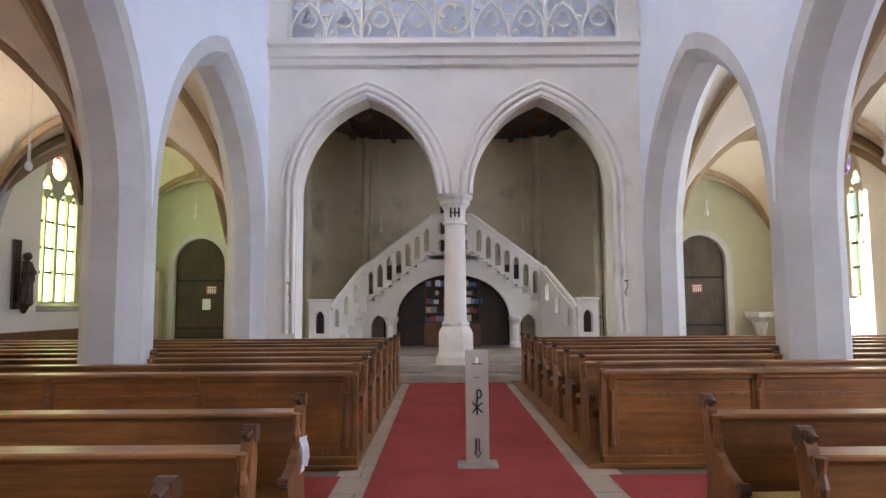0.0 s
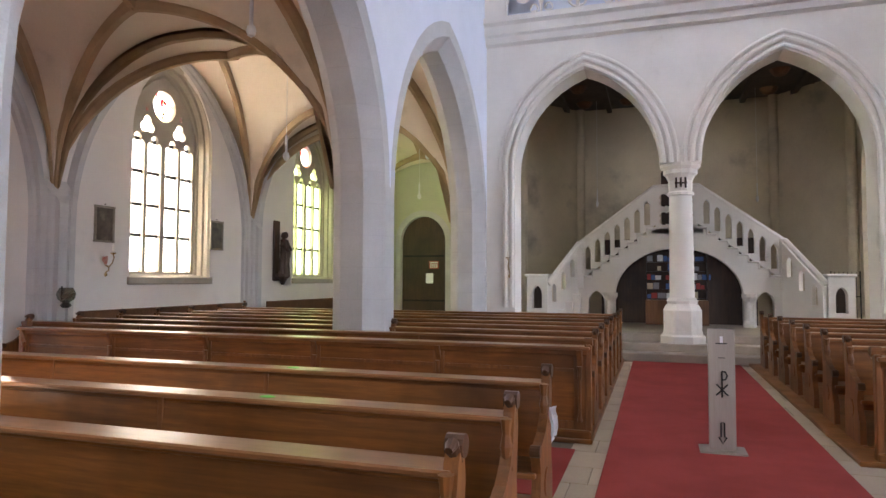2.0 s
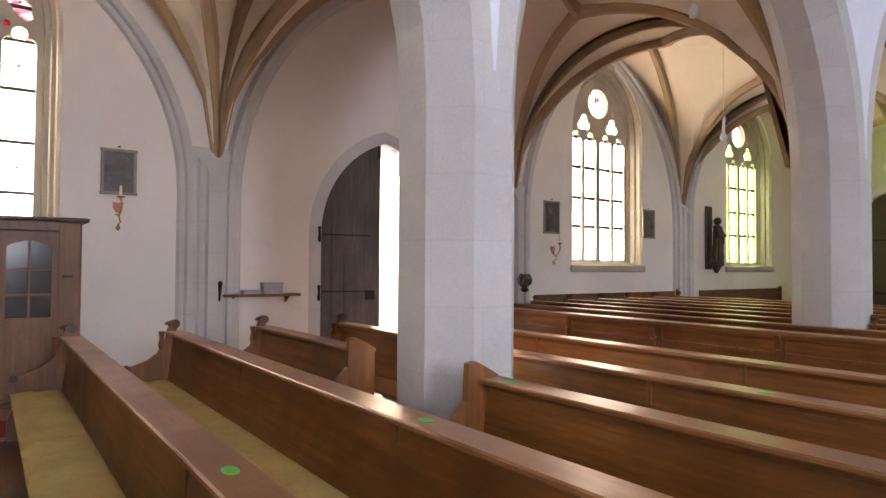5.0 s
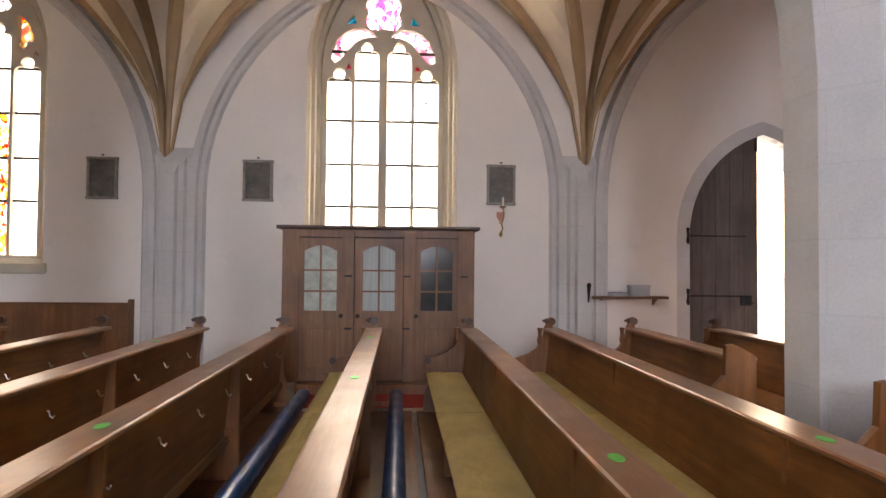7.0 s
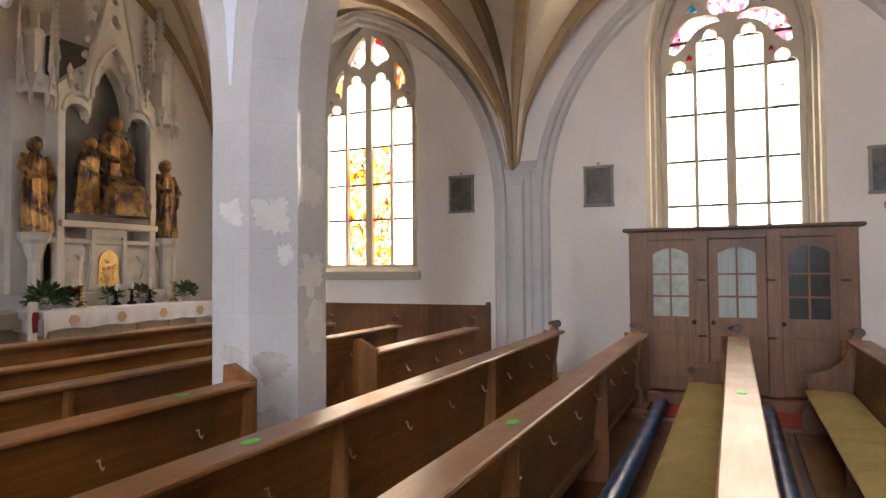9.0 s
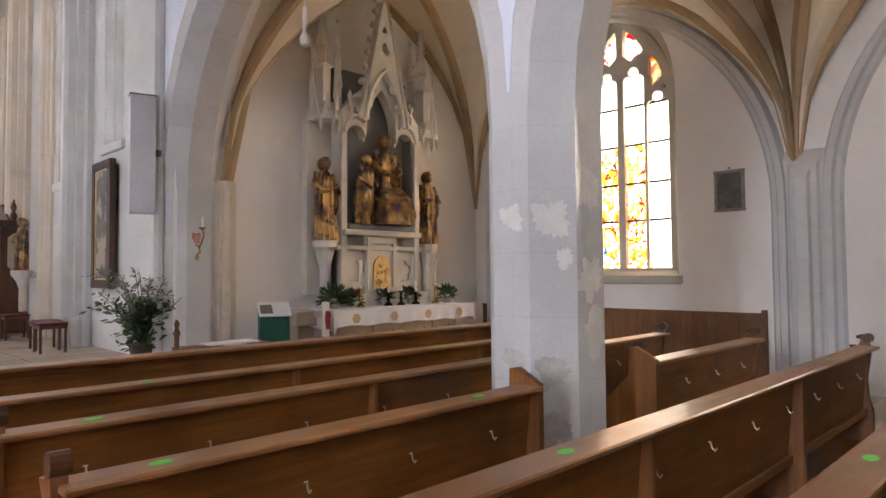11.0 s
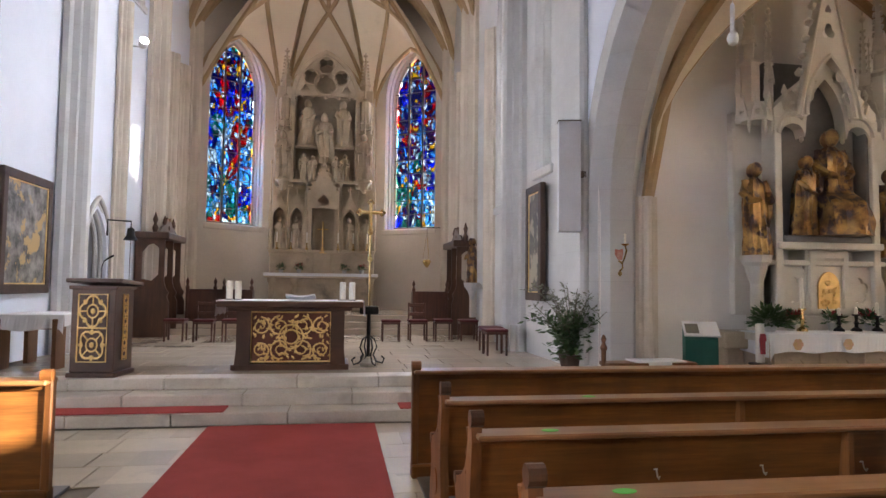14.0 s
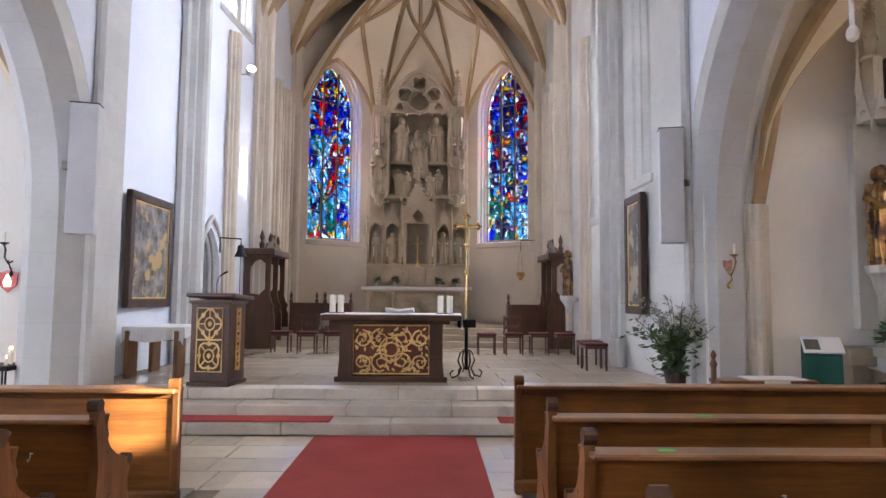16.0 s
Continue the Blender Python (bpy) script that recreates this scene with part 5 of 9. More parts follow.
for s in (-1, 1):
    for y, r in ((SHAFTS[1], 0.16), (SHAFTS[2], 0.16), (-15.35, 0.09), (-18.4, 0.1), (-19.3, 0.1)):
        shaft(AX + s * (south_x(y) if s > 0 else north_x(y)), y, -s, 0, CH_Z if y > UP_Y else TOPZ, 11.0 if r > 0.15 else 7.6, r, STONE if y > -15 else CHSTONE)
    shaft(AX + s * AW, AP, -s * 0.92, 0.38, TOPZ, 9.2, 0.14, CHSTONE)
    shaft(AX + s * AB, AP - AD, -s * 0.38, 0.92, TOPZ, 9.2, 0.09, APSEP)
    # broad pier where nave and chancel meet
    x0, x1 = sorted((AX + s * (HALF + 0.02), AX + s * (HALF - 0.13)))
    struct("trim_chancel_pier", box(bm_new(), x0, x1, ENDS[s] - 0.5, ENDS[s] + 0.25, 0.0, NAVE_TOP, 0.05), STONE, "flat stone pier at the chancel arch", "pilaster")

for s in (-1, 1):
    shaft(AX + s * (PIL + 0.42), EAST, 0, 1, 0.0, 3.0, 0.065, CHSTONE)

# vaults
NET = []
for sx in (-1, 1):
    for sy in (-1, 1):
        NET += [((sx, sy), (sx * 0.5, 0)), ((sx, sy), (0, sy * 0.35)), ((sx * 0.5, 0), (0, sy * 0.35)), ((sx, sy), (sx * 0.2, sy * 0.9))]
NET += [((-1, -0.99), (0, -0.99)), ((1, -0.99), (0, -0.99)), ((0.985, -1), (0.985, 0)), ((0.985, 1), (0.985, 0)), ((-0.985, -1), (-0.985, 0)), ((-0.985, 1), (-0.985, 0)), ((0, -1), (0, 1))]
VZ, VH = 6.9, 4.7
for y0, y1 in ((SHAFTS[1], SHAFTS[0] + 0.3), (SHAFTS[2], SHAFTS[1]), (AP + 0.05, SHAFTS[2])):
    vault("chancel_vault", (AX - CA, AX + CA + 0.2, y0, y1, VZ, (VH, VH), VH, 0.25), NET, 0.08)
boss = Vector((AX, AP + 0.1, VZ + VH + 0.1))


def apse_point(i, f, k):
    """A point of the apse vault over wall i: f along the wall, k from the wall to the boss."""
    (xa, ya), (xb, yb) = apse[i], apse[i + 1]
    L = math.hypot(xb - xa, yb - ya)
    q = Vector((AX + xa + (xb - xa) * f, ya + (yb - ya) * f, VZ + arch_height((f - 0.5) * L, L / 2, 2.35)))
    p = q.lerp(boss, k)
    p.z = q.z + (boss.z - q.z) * math.sin(k * math.pi / 2)
    return p


av = bm_new()
apse_ribs = []
for i in (1, 2, 3):
    n1, n2 = 18, 12
    vv = [[av.verts.new(apse_point(i, a / n1, b / n2)) for b in range(n2 + 1)] for a in range(n1 + 1)]
    for a in range(n1):
        for b in range(n2):
            av.faces.new((vv[a][b], vv[a + 1][b], vv[a + 1][b + 1], vv[a][b + 1]))
    line = lambda f0, k0, f1, k1: [apse_point(i, f0 + (f1 - f0) * t / 14, k0 + (k1 - k0) * t / 14) for t in range(15)]
    apse_ribs += [line(0, 0, 0, 1), line(1, 0, 1, 1), line(0.5, 0.3, 0.5, 1), line(0, 0, 1, 0), line(0, 0, 0.5, 0.3), line(1, 0, 0.5, 0.3), line(0.5, 0.3, 0.0, 0.72), line(0.5, 0.3, 1.0, 0.72)]
apv = struct("apse_vault", av, VAULTP, "plastered rib vault of the apse", "ceiling", True)
for r in apse_ribs:
    part("rib", tube(bm_new(), [p - Vector((0, 0, 0.05)) for p in r], 0.07, 6), RIB, apv)


# ---- figures ----
def statue(name, x, y, z, h, mat, label, rz=0, wide=0.17, seated=False, seed=1):
    """A robed figure as one plain shape."""
    r_ = random.Random(seed)
    bm = bm_new()
    seg, n = 36, 30
    ph = r_.uniform(0, 6)
    rings = []
    for j in range(n + 1):
        f = j / n
        base = 0.95 - 0.22 * f if f < 0.55 else 0.83 - 0.25 * (f - 0.55) if f < 0.86 else 0.75 * (1 - ((f - 0.86) / 0.14) ** 1.6 * 0.72)
        lap = 0.0
        if seated:
            base *= 1.2 if f < 0.42 else 1.2 - 0.35 * min(1, (f - 0.42) / 0.12)
            lap = 0.75 * max(0.0, 1 - max(0.0, f - 0.34) / 0.12) if f > 0.05 else 0.75
        ring_ = []
        for i in range(seg):
            a = 2 * math.pi * i / seg
            u = Vector((math.cos(a) * 1.6 + seed, math.sin(a) * 1.6, f * 3.2))
            fold = 1 + 0.16 * (1 - 0.6 * f) * math.sin(6 * a + ph + 2.6 * math.sin(2.2 * f + ph)) + 0.16 * noise.noise(u * 1.8) + 0.07 * math.sin(13 * a - 4 * f)
            rr = wide * base * fold
            sway = 0.025 * math.sin(3.1 * f + ph)
            fwd = lap * wide * max(0.0, -math.sin(a)) ** 0.6
            ring_.append(bm.verts.new((h * (rr * math.cos(a) + sway), h * (rr * 0.72 * math.sin(a) - fwd), h * f * 0.84)))
        rings.append(ring_)
    for a, b in zip(rings, rings[1:]):
        for i in range(seg):
            bm.faces.new((a[i], a[(i + 1) % seg], b[(i + 1) % seg], b[i]))
    bm.faces.new(rings[0][::-1]), bm.faces.new(rings[-1])
    sx = 0.025 * math.sin(3.1 + ph)
    bmesh.ops.create_uvsphere(bm, u_segments=14, v_segments=10, radius=h * 0.07, matrix=pose(sx * h, -0.03 * h, 0.912 * h) @ Matrix.Diagonal((0.86, 1.0, 1.2, 1)))
    bmesh.ops.create_uvsphere(bm, u_segments=12, v_segments=8, radius=h * 0.075, matrix=pose(sx * h, 0.012 * h, 0.905 * h) @ Matrix.Diagonal((1.0, 0.9, 1.15, 1)))
    for s in (-1, 1):
        up = r_.uniform(0.5, 0.64)
        tube(bm, [((sx + s * 0.1) * h, 0, 0.79 * h), ((sx + s * 0.145) * h, -0.02 * h, 0.66 * h), ((sx + s * 0.12) * h, -0.1 * h, 0.57 * h), (s * 0.04 * h, -0.155 * h, up * h)], [0.042 * h, 0.046 * h, 0.044 * h, 0.022 * h], 9)
        tube(bm, [((sx + s * 0.13) * h, -0.06 * h, 0.6 * h), ((sx + s * 0.135) * h, -0.06 * h, 0.42 * h), (s * 0.12 * h, -0.03 * h, 0.3 * h)], [0.035 * h, 0.03 * h, 0.012 * h], 7)
    ob = finish(name, bm, mat, True)
    ob.matrix_world = pose(x, y, z, 0, 0, rz)
    return tagged(ob, label, "statue")


def pinnacle(bm, x, y, z, h, r, m=None, hooks=5):
    """A square shaft with gablets, a crocketed spire on it and a cross flower."""
    lathe(bm, [(r * 1.1, 0), (r * 1.1, h * 0.03), (r * 0.85, h * 0.05), (r * 0.85, h * 0.3), (r * 1.25, h * 0.33), (r * 0.7, h * 0.43), (r * 0.6, h * 0.43), (r * 0.13, h * 0.92), (r * 0.13, h)], x, y, z, 4, m)
    lathe(bm, [(r * 0.1, h * 0.9), (r * 0.5, h * 0.925), (r * 0.5, h * 0.945), (r * 0.14, h * 0.96)], x, y, z, 6, m)
    for a in range(4):
        c = (x + r * 0.8 * math.cos(a * 1.571), y + r * 0.8 * math.sin(a * 1.571), z + h * 0.37)
        bmesh.ops.create_cone(bm, segments=4, radius1=r * 0.45, radius2=0.003, depth=h * 0.14, matrix=(m or Matrix.Identity(4)) @ Matrix.Translation(c))
    for k in range(hooks):
        f = 0.47 + 0.42 * k / hooks
        rr = r * (0.6 - 0.47 * (f - 0.43) / 0.49)
        for a in range(4):
            c = (x + (rr + r * 0.16) * math.cos(a * 1.571), y + (rr + r * 0.16) * math.sin(a * 1.571), z + h * f)
            bmesh.ops.create_icosphere(bm, subdivisions=1, radius=r * 0.24, matrix=(m or Matrix.Identity(4)) @ Matrix.Translation(c))
    return bm


XZ = lambda y: basis((0, y, 0), (1, 0, 0), (0, 0, 1))   # a plate's third axis then points to -y


# ---- high altar ----
HY = -20.35
ha = thing("high_altar", AX, HY, TOPZ, "tall carved stone high altar with niches, gables and pinnacles", "altar", rz=180)
# built facing -y in its own space, turned to face the nave
P_ = lambda name, bm, label="", mat=None, smooth=False: part(name, bm, mat or ALTSTONE, ha, label, smooth)
P_("mensa", box(bm_new(), -1.6, 1.6, -0.45, 0.6, 0.95, 1.08, 0.02))
P_("altar_front", box(bm_new(), -1.5, 1.5, -0.2, 0.6, 0, 0.95, 0.02))
for x in (-1.4, -0.75, 0.75, 1.4):
    P_("altar_pillar", lathe(bm_new(), [(0.11, 0), (0.11, 0.1), (0.07, 0.16), (0.07, 0.75), (0.12, 0.85), (0.13, 0.95)], x, -0.33, 0, 12))
P_("altar_cloth_edge", box(bm_new(), -1.62, 1.62, -0.47, -0.3, 1.0, 1.09, 0.01), "white linen edge", LINEN)
P_("predella", box(bm_new(), -1.52, 1.52, 0.0, 0.6, 1.08, 1.7, 0.03))
for x in (-1.05, -0.35, 0.35, 1.05):
    P_("predella_panel", plate(bm_new(), [(x - 0.3, 1.16), (x + 0.3, 1.16), (x + 0.3, 1.62), (x - 0.3, 1.62)], [foil(x, 1.39, 0.17, 4, 5, 0.785)], 0.05, XZ(0.0)))
P_("niche_wall", box(bm_new(), -1.52, 1.52, 0.62, 0.8, 1.7, 4.0))
P_("wing_cornice", box(bm_new(), -1.55, 1.55, -0.02, 0.6, 1.68, 1.78, 0.02))
for s in (-1, 1):
    for x in (0.78, 1.27):
        cx = s * x
        P_("niche_gable", plate(bm_new(), [(cx - 0.24, 1.78), (cx + 0.24, 1.78), (cx + 0.24, 3.0), (cx, 3.45), (cx - 0.24, 3.0)], [opening(cx, 0.18, 1.82, 2.72, 0.3, 0, 6)], 0.55, XZ(0.6)))
        P_("gable_cross", tube(tube(bm_new(), [(cx, 0.1, 3.4), (cx, 0.1, 3.72)], 0.025, 6), [(cx - 0.09, 0.1, 3.6), (cx + 0.09, 0.1, 3.6)], 0.025, 6))
    for x in (0.52, 1.03, 1.52):
        P_("niche_pinnacle", pinnacle(bm_new(), s * x, 0.05, 1.78, 2.1 if x < 1.5 else 2.75, 0.055))
    P_("tower", box(bm_new(), s * 1.18 - 0.25, s * 1.18 + 0.25, 0.2, 0.6, 3.7, 6.7, 0.02))
    P_("tower_console", lathe(bm_new(), [(0.05, 3.55), (0.2, 3.8), (0.26, 3.85), (0.26, 3.92)], s * 1.18, 0.2, 0, 8))
    cb = lathe(bm_new(), [(0.27, 5.45), (0.27, 5.6), (0.22, 5.65), (0.2, 6.3)], s * 1.18, 0.18, 0, 6)
    P_("tower_canopy", cb)
    for a in range(5):
        aa = math.pi + math.pi * a / 4
        P_("canopy_pinnacle", pinnacle(bm_new(), s * 1.18 + 0.26 * math.cos(aa), 0.18 + 0.26 * math.sin(aa), 5.3, 1.0, 0.04, None, 3))
    P_("tower_spire", pinnacle(bm_new(), s * 1.18, 0.3, 6.4, 1.5, 0.15, None, 6))
# middle niche
P_("middle_niche", plate(bm_new(), [(-0.45, 1.7), (0.45, 1.7), (0.45, 3.5), (0.0, 4.35), (-0.45, 3.5)], [opening(0, 0.33, 1.74, 3.1, 0.5, 0, 8)], 0.66, XZ(0.6)))
P_("middle_tracery", plate(bm_new(), opening(0, 0.34, 3.0, 3.1, 0.5), [foil(0, 3.24, 0.17, 4, 5)], 0.06, XZ(-0.02)))
for k_ in range(6):
    for s in (-1, 1):
        f_ = (k_ + 0.6) / 6
        P_("crocket", lathe(bm_new(), [(0.004, -0.05), (0.045, -0.02), (0.05, 0.02), (0.02, 0.05), (0.004, 0.06)], s * 0.45 * (1 - f_), -0.05, 3.5 + 0.85 * f_, 6))
P_("middle_finial", tube(tube(bm_new(), [(0, -0.05, 4.3), (0, -0.05, 4.75)], 0.035, 6), [(-0.13, -0.05, 4.55), (0.13, -0.05, 4.55)], 0.035, 6))
P_("tabernacle", box(bm_new(), -0.26, 0.26, -0.08, 0.3, 1.1, 1.68, 0.02))
P_("tabernacle_door", plate(bm_new(), [(-0.18, 1.16), (0.18, 1.16), (0.18, 1.5), (-0.18, 1.5)], [foil(-0.09, 1.33, 0.06), foil(0.09, 1.33, 0.06)], 0.03, XZ(-0.08)))
for s in (-1, 1):
    P_("middle_post", pinnacle(bm_new(), s * 0.47, -0.05, 1.7, 2.6, 0.06))
# relief field
P_("relief_frame", plate(bm_new(), opening(0, 1.02, 3.78, 6.33, 1.5, 0.0, 12), [opening(0, 0.9, 3.88, 6.33, 1.36, 0.0, 12)], 0.95, XZ(1.0)))
P_("relief_ground", plate(bm_new(), opening(0, 0.98, 3.8, 6.33, 1.44, 0.0, 12), [], 0.06, XZ(1.02)))
P_("head_tracery", plate(bm_new(), opening(0, 0.93, 6.42, 6.43, 1.34, 0.0, 12), [foil(0, 7.36, 0.23, 4, 5, 0.785), foil(-0.45, 7.0, 0.21, 4, 5, 0.785), foil(0.45, 7.0, 0.21, 4, 5, 0.785), foil(0, 6.8, 0.31, 6, 4, 0.52), foil(-0.6, 6.62, 0.15, 3, 4, 1.57), foil(0.6, 6.62, 0.15, 3, 4, 1.57)], 0.1, XZ(0.2)))
for x, z, r in ((0, 7.36, 0.25), (-0.45, 7.0, 0.23), (0.45, 7.0, 0.23), (0, 6.8, 0.33)):
    P_("round_moulding", tube(bm_new(), [(u, 0.08, v) for u, v in ring(x, z, r, 24) + [ring(x, z, r, 24)[0]]], 0.028, 6))
for k_ in range(7):
    a_ = math.pi + math.pi * (k_ + 0.5) / 7
    P_("cusp", lathe(bm_new(), [(0.004, -0.09), (0.05, -0.03), (0.03, 0.05)], 0.9 * math.cos(a_) * 0.98, 0.12, 6.4 - 0.02 * math.sin(a_), 6))
P_("relief_ledge", box(bm_new(), -0.88, -0.25, 0.25, 0.5, 4.88, 4.96, 0.01))
P_("relief_ledge", box(bm_new(), 0.25, 0.88, 0.25, 0.5, 4.88, 4.96, 0.01))
# its figures stand on their own
W2 = lambda x, y: (AX - x, HY - y)
k = 0
for x, y, z, h, rz in ((0, 0.3, 4.4, 1.55, 180), (-0.55, 0.36, 4.96, 1.4, 160), (0.55, 0.36, 4.96, 1.4, 200), (-0.6, 0.36, 3.9, 0.85, 180), (0.6, 0.36, 3.9, 0.85, 180),
                       (-0.36, 0.05, 3.85, 0.75, 180), (0.36, 0.05, 3.85, 0.75, 180), (-1.18, 0.08, 3.92, 1.4, 180), (1.18, 0.08, 3.92, 1.4, 180),
                       (-1.27, 0.2, 1.83, 0.95, 180), (-0.78, 0.2, 1.83, 0.95, 180), (0.78, 0.2, 1.83, 0.95, 180), (1.27, 0.2, 1.83, 0.95, 180)):
    k += 1
    statue("statue", *W2(x, y), TOPZ + z, h, ALTSTONE, "carved stone robed figure of the high altar", rz, 0.17, False, k)
cr = thing("altar_crucifix", AX, HY - 0.05, TOPZ + 1.68, "dark bronze crucifix in the middle altar niche", "crucifix")
part("upright", tube(bm_new(), [(0, 0, 0), (0, 0, 0.95)], 0.025, 6), GOLD, cr)
part("crossbar", tube(bm_new(), [(-0.16, 0, 0.72), (0.16, 0, 0.72)], 0.02, 6), GOLD, cr)
part("foot", lathe(bm_new(), [(0.14, 0), (0.12, 0.05), (0.05, 0.12), (0.03, 0.2)], 0, 0, 0, 10), GOLD, cr)

WAX = surface("ivory_candle_wax", (0.80, 0.76, 0.66), (0.75, 0.70, 0.6), 5, 40, 0.5)
FLAMEM = bpy.data.materials.new("candle_flame")
FLAMEM.use_nodes = True
FLAMEM.node_tree.nodes["Principled BSDF"].inputs["Emission Color"].default_value = (1.0, 0.62, 0.25, 1)
FLAMEM.node_tree.nodes["Principled BSDF"].inputs["Emission Strength"].default_value = 3
LEAF = surface("dark_green_leaf", (0.035, 0.075, 0.022), (0.06, 0.11, 0.03), 4, 50, 0.55, vary=0.2)
REDFLOWER = surface("red_petals", (0.33, 0.02, 0.03), (0.22, 0.012, 0.02), 6, 50, 0.7)
POT = surface("glazed_flower_pot", (0.5, 0.5, 0.48), (0.42, 0.42, 0.4), 4, 40, 0.4)


def candlestick(x, y, z, h, hc, mat, label, rc=0.02, rb=0.07):
    c = thing("candlestick", x, y, z, label, "candlestick")
    part("stick", lathe(bm_new(), [(rb, 0), (rb * 0.9, 0.03), (rb * 0.35, 0.06), (rb * 0.3, h * 0.4), (rb * 0.5, h * 0.5), (rb * 0.28, h * 0.6), (rb * 0.3, h * 0.88), (rb * 0.75, h * 0.94), (rb * 0.7, h)], 0, 0, 0, 12), mat, c, smooth=True)
    part("candle", lathe(bm_new(), [(rc, h), (rc, h + hc), (rc * 0.6, h + hc + 0.006), (0.003, h + hc + 0.015)], 0, 0, 0, 10), WAX, c)
    return c


def leaf_clump(bm, x, y, z, r, n, size, rnd_, droop=0.2):
    for i in range(n):
        a = rnd_.uniform(0, 6.283)
        el = rnd_.uniform(-0.2, 1.3)
        d = rnd_.uniform(0.2, 1.0) * r
        c = Vector((x + d * math.cos(a) * math.cos(el), y + d * math.sin(a) * math.cos(el), z + d * math.sin(el)))
        o = Vector((math.cos(a) * math.cos(el), math.sin(a) * math.cos(el), math.sin(el) - droop)).normalized()
        sd = o.cross(Vector((rnd_.uniform(-1, 1), rnd_.uniform(-1, 1), 1))).normalized()
        L = size * rnd_.uniform(0.6, 1.3)
        w_ = L * 0.22
        q = [c, c + o * L * 0.5 + sd * w_, c + o * L, c + o * L * 0.5 - sd * w_]
        bm.faces.new([bm.verts.new(v) for v in q])
    return bm


def pot_plant(x, y, z, r, n, size, seed, flowers=False, label="green fern in a small pot", pot=0.07):
    rr = random.Random(seed)
    t = thing("pot_plant", x, y, z, label, "plant")
    part("pot", lathe(bm_new(), [(pot * 0.7, 0), (pot * 0.95, 0.08), (pot, 0.11), (pot * 0.85, 0.1)], 0, 0, 0, 12), POT, t)
    part("foliage", leaf_clump(bm_new(), 0, 0, 0.12, r, n, size, rr), LEAF, t)
    if flowers:
        for i in range(7):
            a, d = rr.uniform(0, 6.28), rr.uniform(0.1, 0.8) * r
            b = bm_new()
            leaf_clump(b, d * math.cos(a), d * math.sin(a), 0.14 + r * rr.uniform(0.3, 0.8), 0.04, 14, 0.05, rr, 0)
            part("flower", b, REDFLOWER, t)
    return t


for i, x in enumerate((-1.15, -0.65, 0.65, 1.15)):
    pot_plant(AX + x, HY + 0.28, TOPZ + 1.09, 0.13, 90, 0.08, 20 + i, i % 2 == 0, "small dark red flowering plant on the high altar")
for x in (-1.3, -0.9, -0.45, 0.45, 0.9, 1.3):
    candlestick(AX + x, HY + 0.1, TOPZ + 1.78, 0.2, 0.3, BRASS, "slim brass altar candlestick with a white candle", 0.016, 0.05)

# ---- people's altar, ambo, cross ----
ALT_WOOD = wood("altar_oak", (0.05, 0.022, 0.012), (0.11, 0.05, 0.026), "x", 0.4)
al = thing("altar_table", 0.45, -10.62, CH_Z, "dark wooden altar table with gilded openwork vine panel", "altar")
part("plinth", box(bm_new(), -0.82, 0.82, -0.75, 0.05, 0, 0.08, 0.01), ALT_WOOD, al)
part("body", box(bm_new(), -0.74, 0.74, -0.68, -0.02, 0.08, 0.86, 0.01), ALT_WOOD, al)
for s in (-1, 1):
    bm = plate(bm_new(), [(s * 0.77, 0.08), (s * 0.56, 0.08), (s * 0.56, 0.86), (s * 0.75, 0.86), (s * 0.75, 0.3)], [], 0.06, basis((0, 0.05, 0), (1, 0, 0), (0, 0, 1)))
    part("side_post", bm, ALT_WOOD, al)
part("moulding", box(bm_new(), -0.86, 0.86, -0.78, 0.08, 0.84, 0.89, 0.012), ALT_WOOD, al)
part("tabletop", box(bm_new(), -1.02, 1.02, -0.9, 0.14, 0.89, 0.975, 0.015), ALT_WOOD, al)
# openwork: spirals of vine
vine = bm_new()
vr = random.Random(5)
for s in (-1, 1):
    for (cx, cz, r0, dirn) in ((0.15, 0.3, 0.15, 1), (0.42, 0.28, 0.13, -1), (0.16, 0.62, 0.15, -1), (0.42, 0.62, 0.13, 1)):
        pts = []
        for i in range(20):
            f = i / 19
            a = dirn * (f * 9.5) + (1.57 if cz > 0.45 else -1.57)
            rr = r0 * (1 - 0.75 * f)
            pts.append((s * (cx + rr * math.cos(a)), 0.025, cz + rr * math.sin(a)))
        tube(vine, pts, [0.014 - 0.006 * i / 19 for i in range(20)], 6)
        for i in range(7):
            p = pts[vr.randrange(3, 20)]
            bmesh.ops.create_icosphere(vine, subdivisions=1, radius=0.03, matrix=pose(p[0] + vr.uniform(-0.02, 0.02), 0.028, p[2] + vr.uniform(-0.02, 0.02), 0, vr.uniform(0, 180), 0) @ Matrix.Diagonal((1.0, 0.35, 0.55, 1)))
        for i in range(5):
            a = vr.uniform(0, 6.28)
            bmesh.ops.create_icosphere(vine, subdivisions=1, radius=0.034, matrix=pose(s * cx + r0 * 1.12 * math.cos(a), 0.028, cz + r0 * 1.12 * math.sin(a), 0, math.degrees(a), 0) @ Matrix.Diagonal((1.0, 0.35, 0.5, 1)))
for i in range(70):
    bmesh.ops.create_icosphere(vine, subdivisions=1, radius=0.03, matrix=pose(vr.uniform(-0.52, 0.52), 0.024, vr.uniform(0.16, 0.77), 0, vr.uniform(0, 180), 0) @ Matrix.Diagonal((1.2, 0.3, 0.5, 1)))
tube(vine, [(-0.55, 0.02, 0.12), (0.55, 0.02, 0.12), (0.55, 0.02, 0.82), (-0.55, 0.02, 0.82)], 0.014, 6, True)
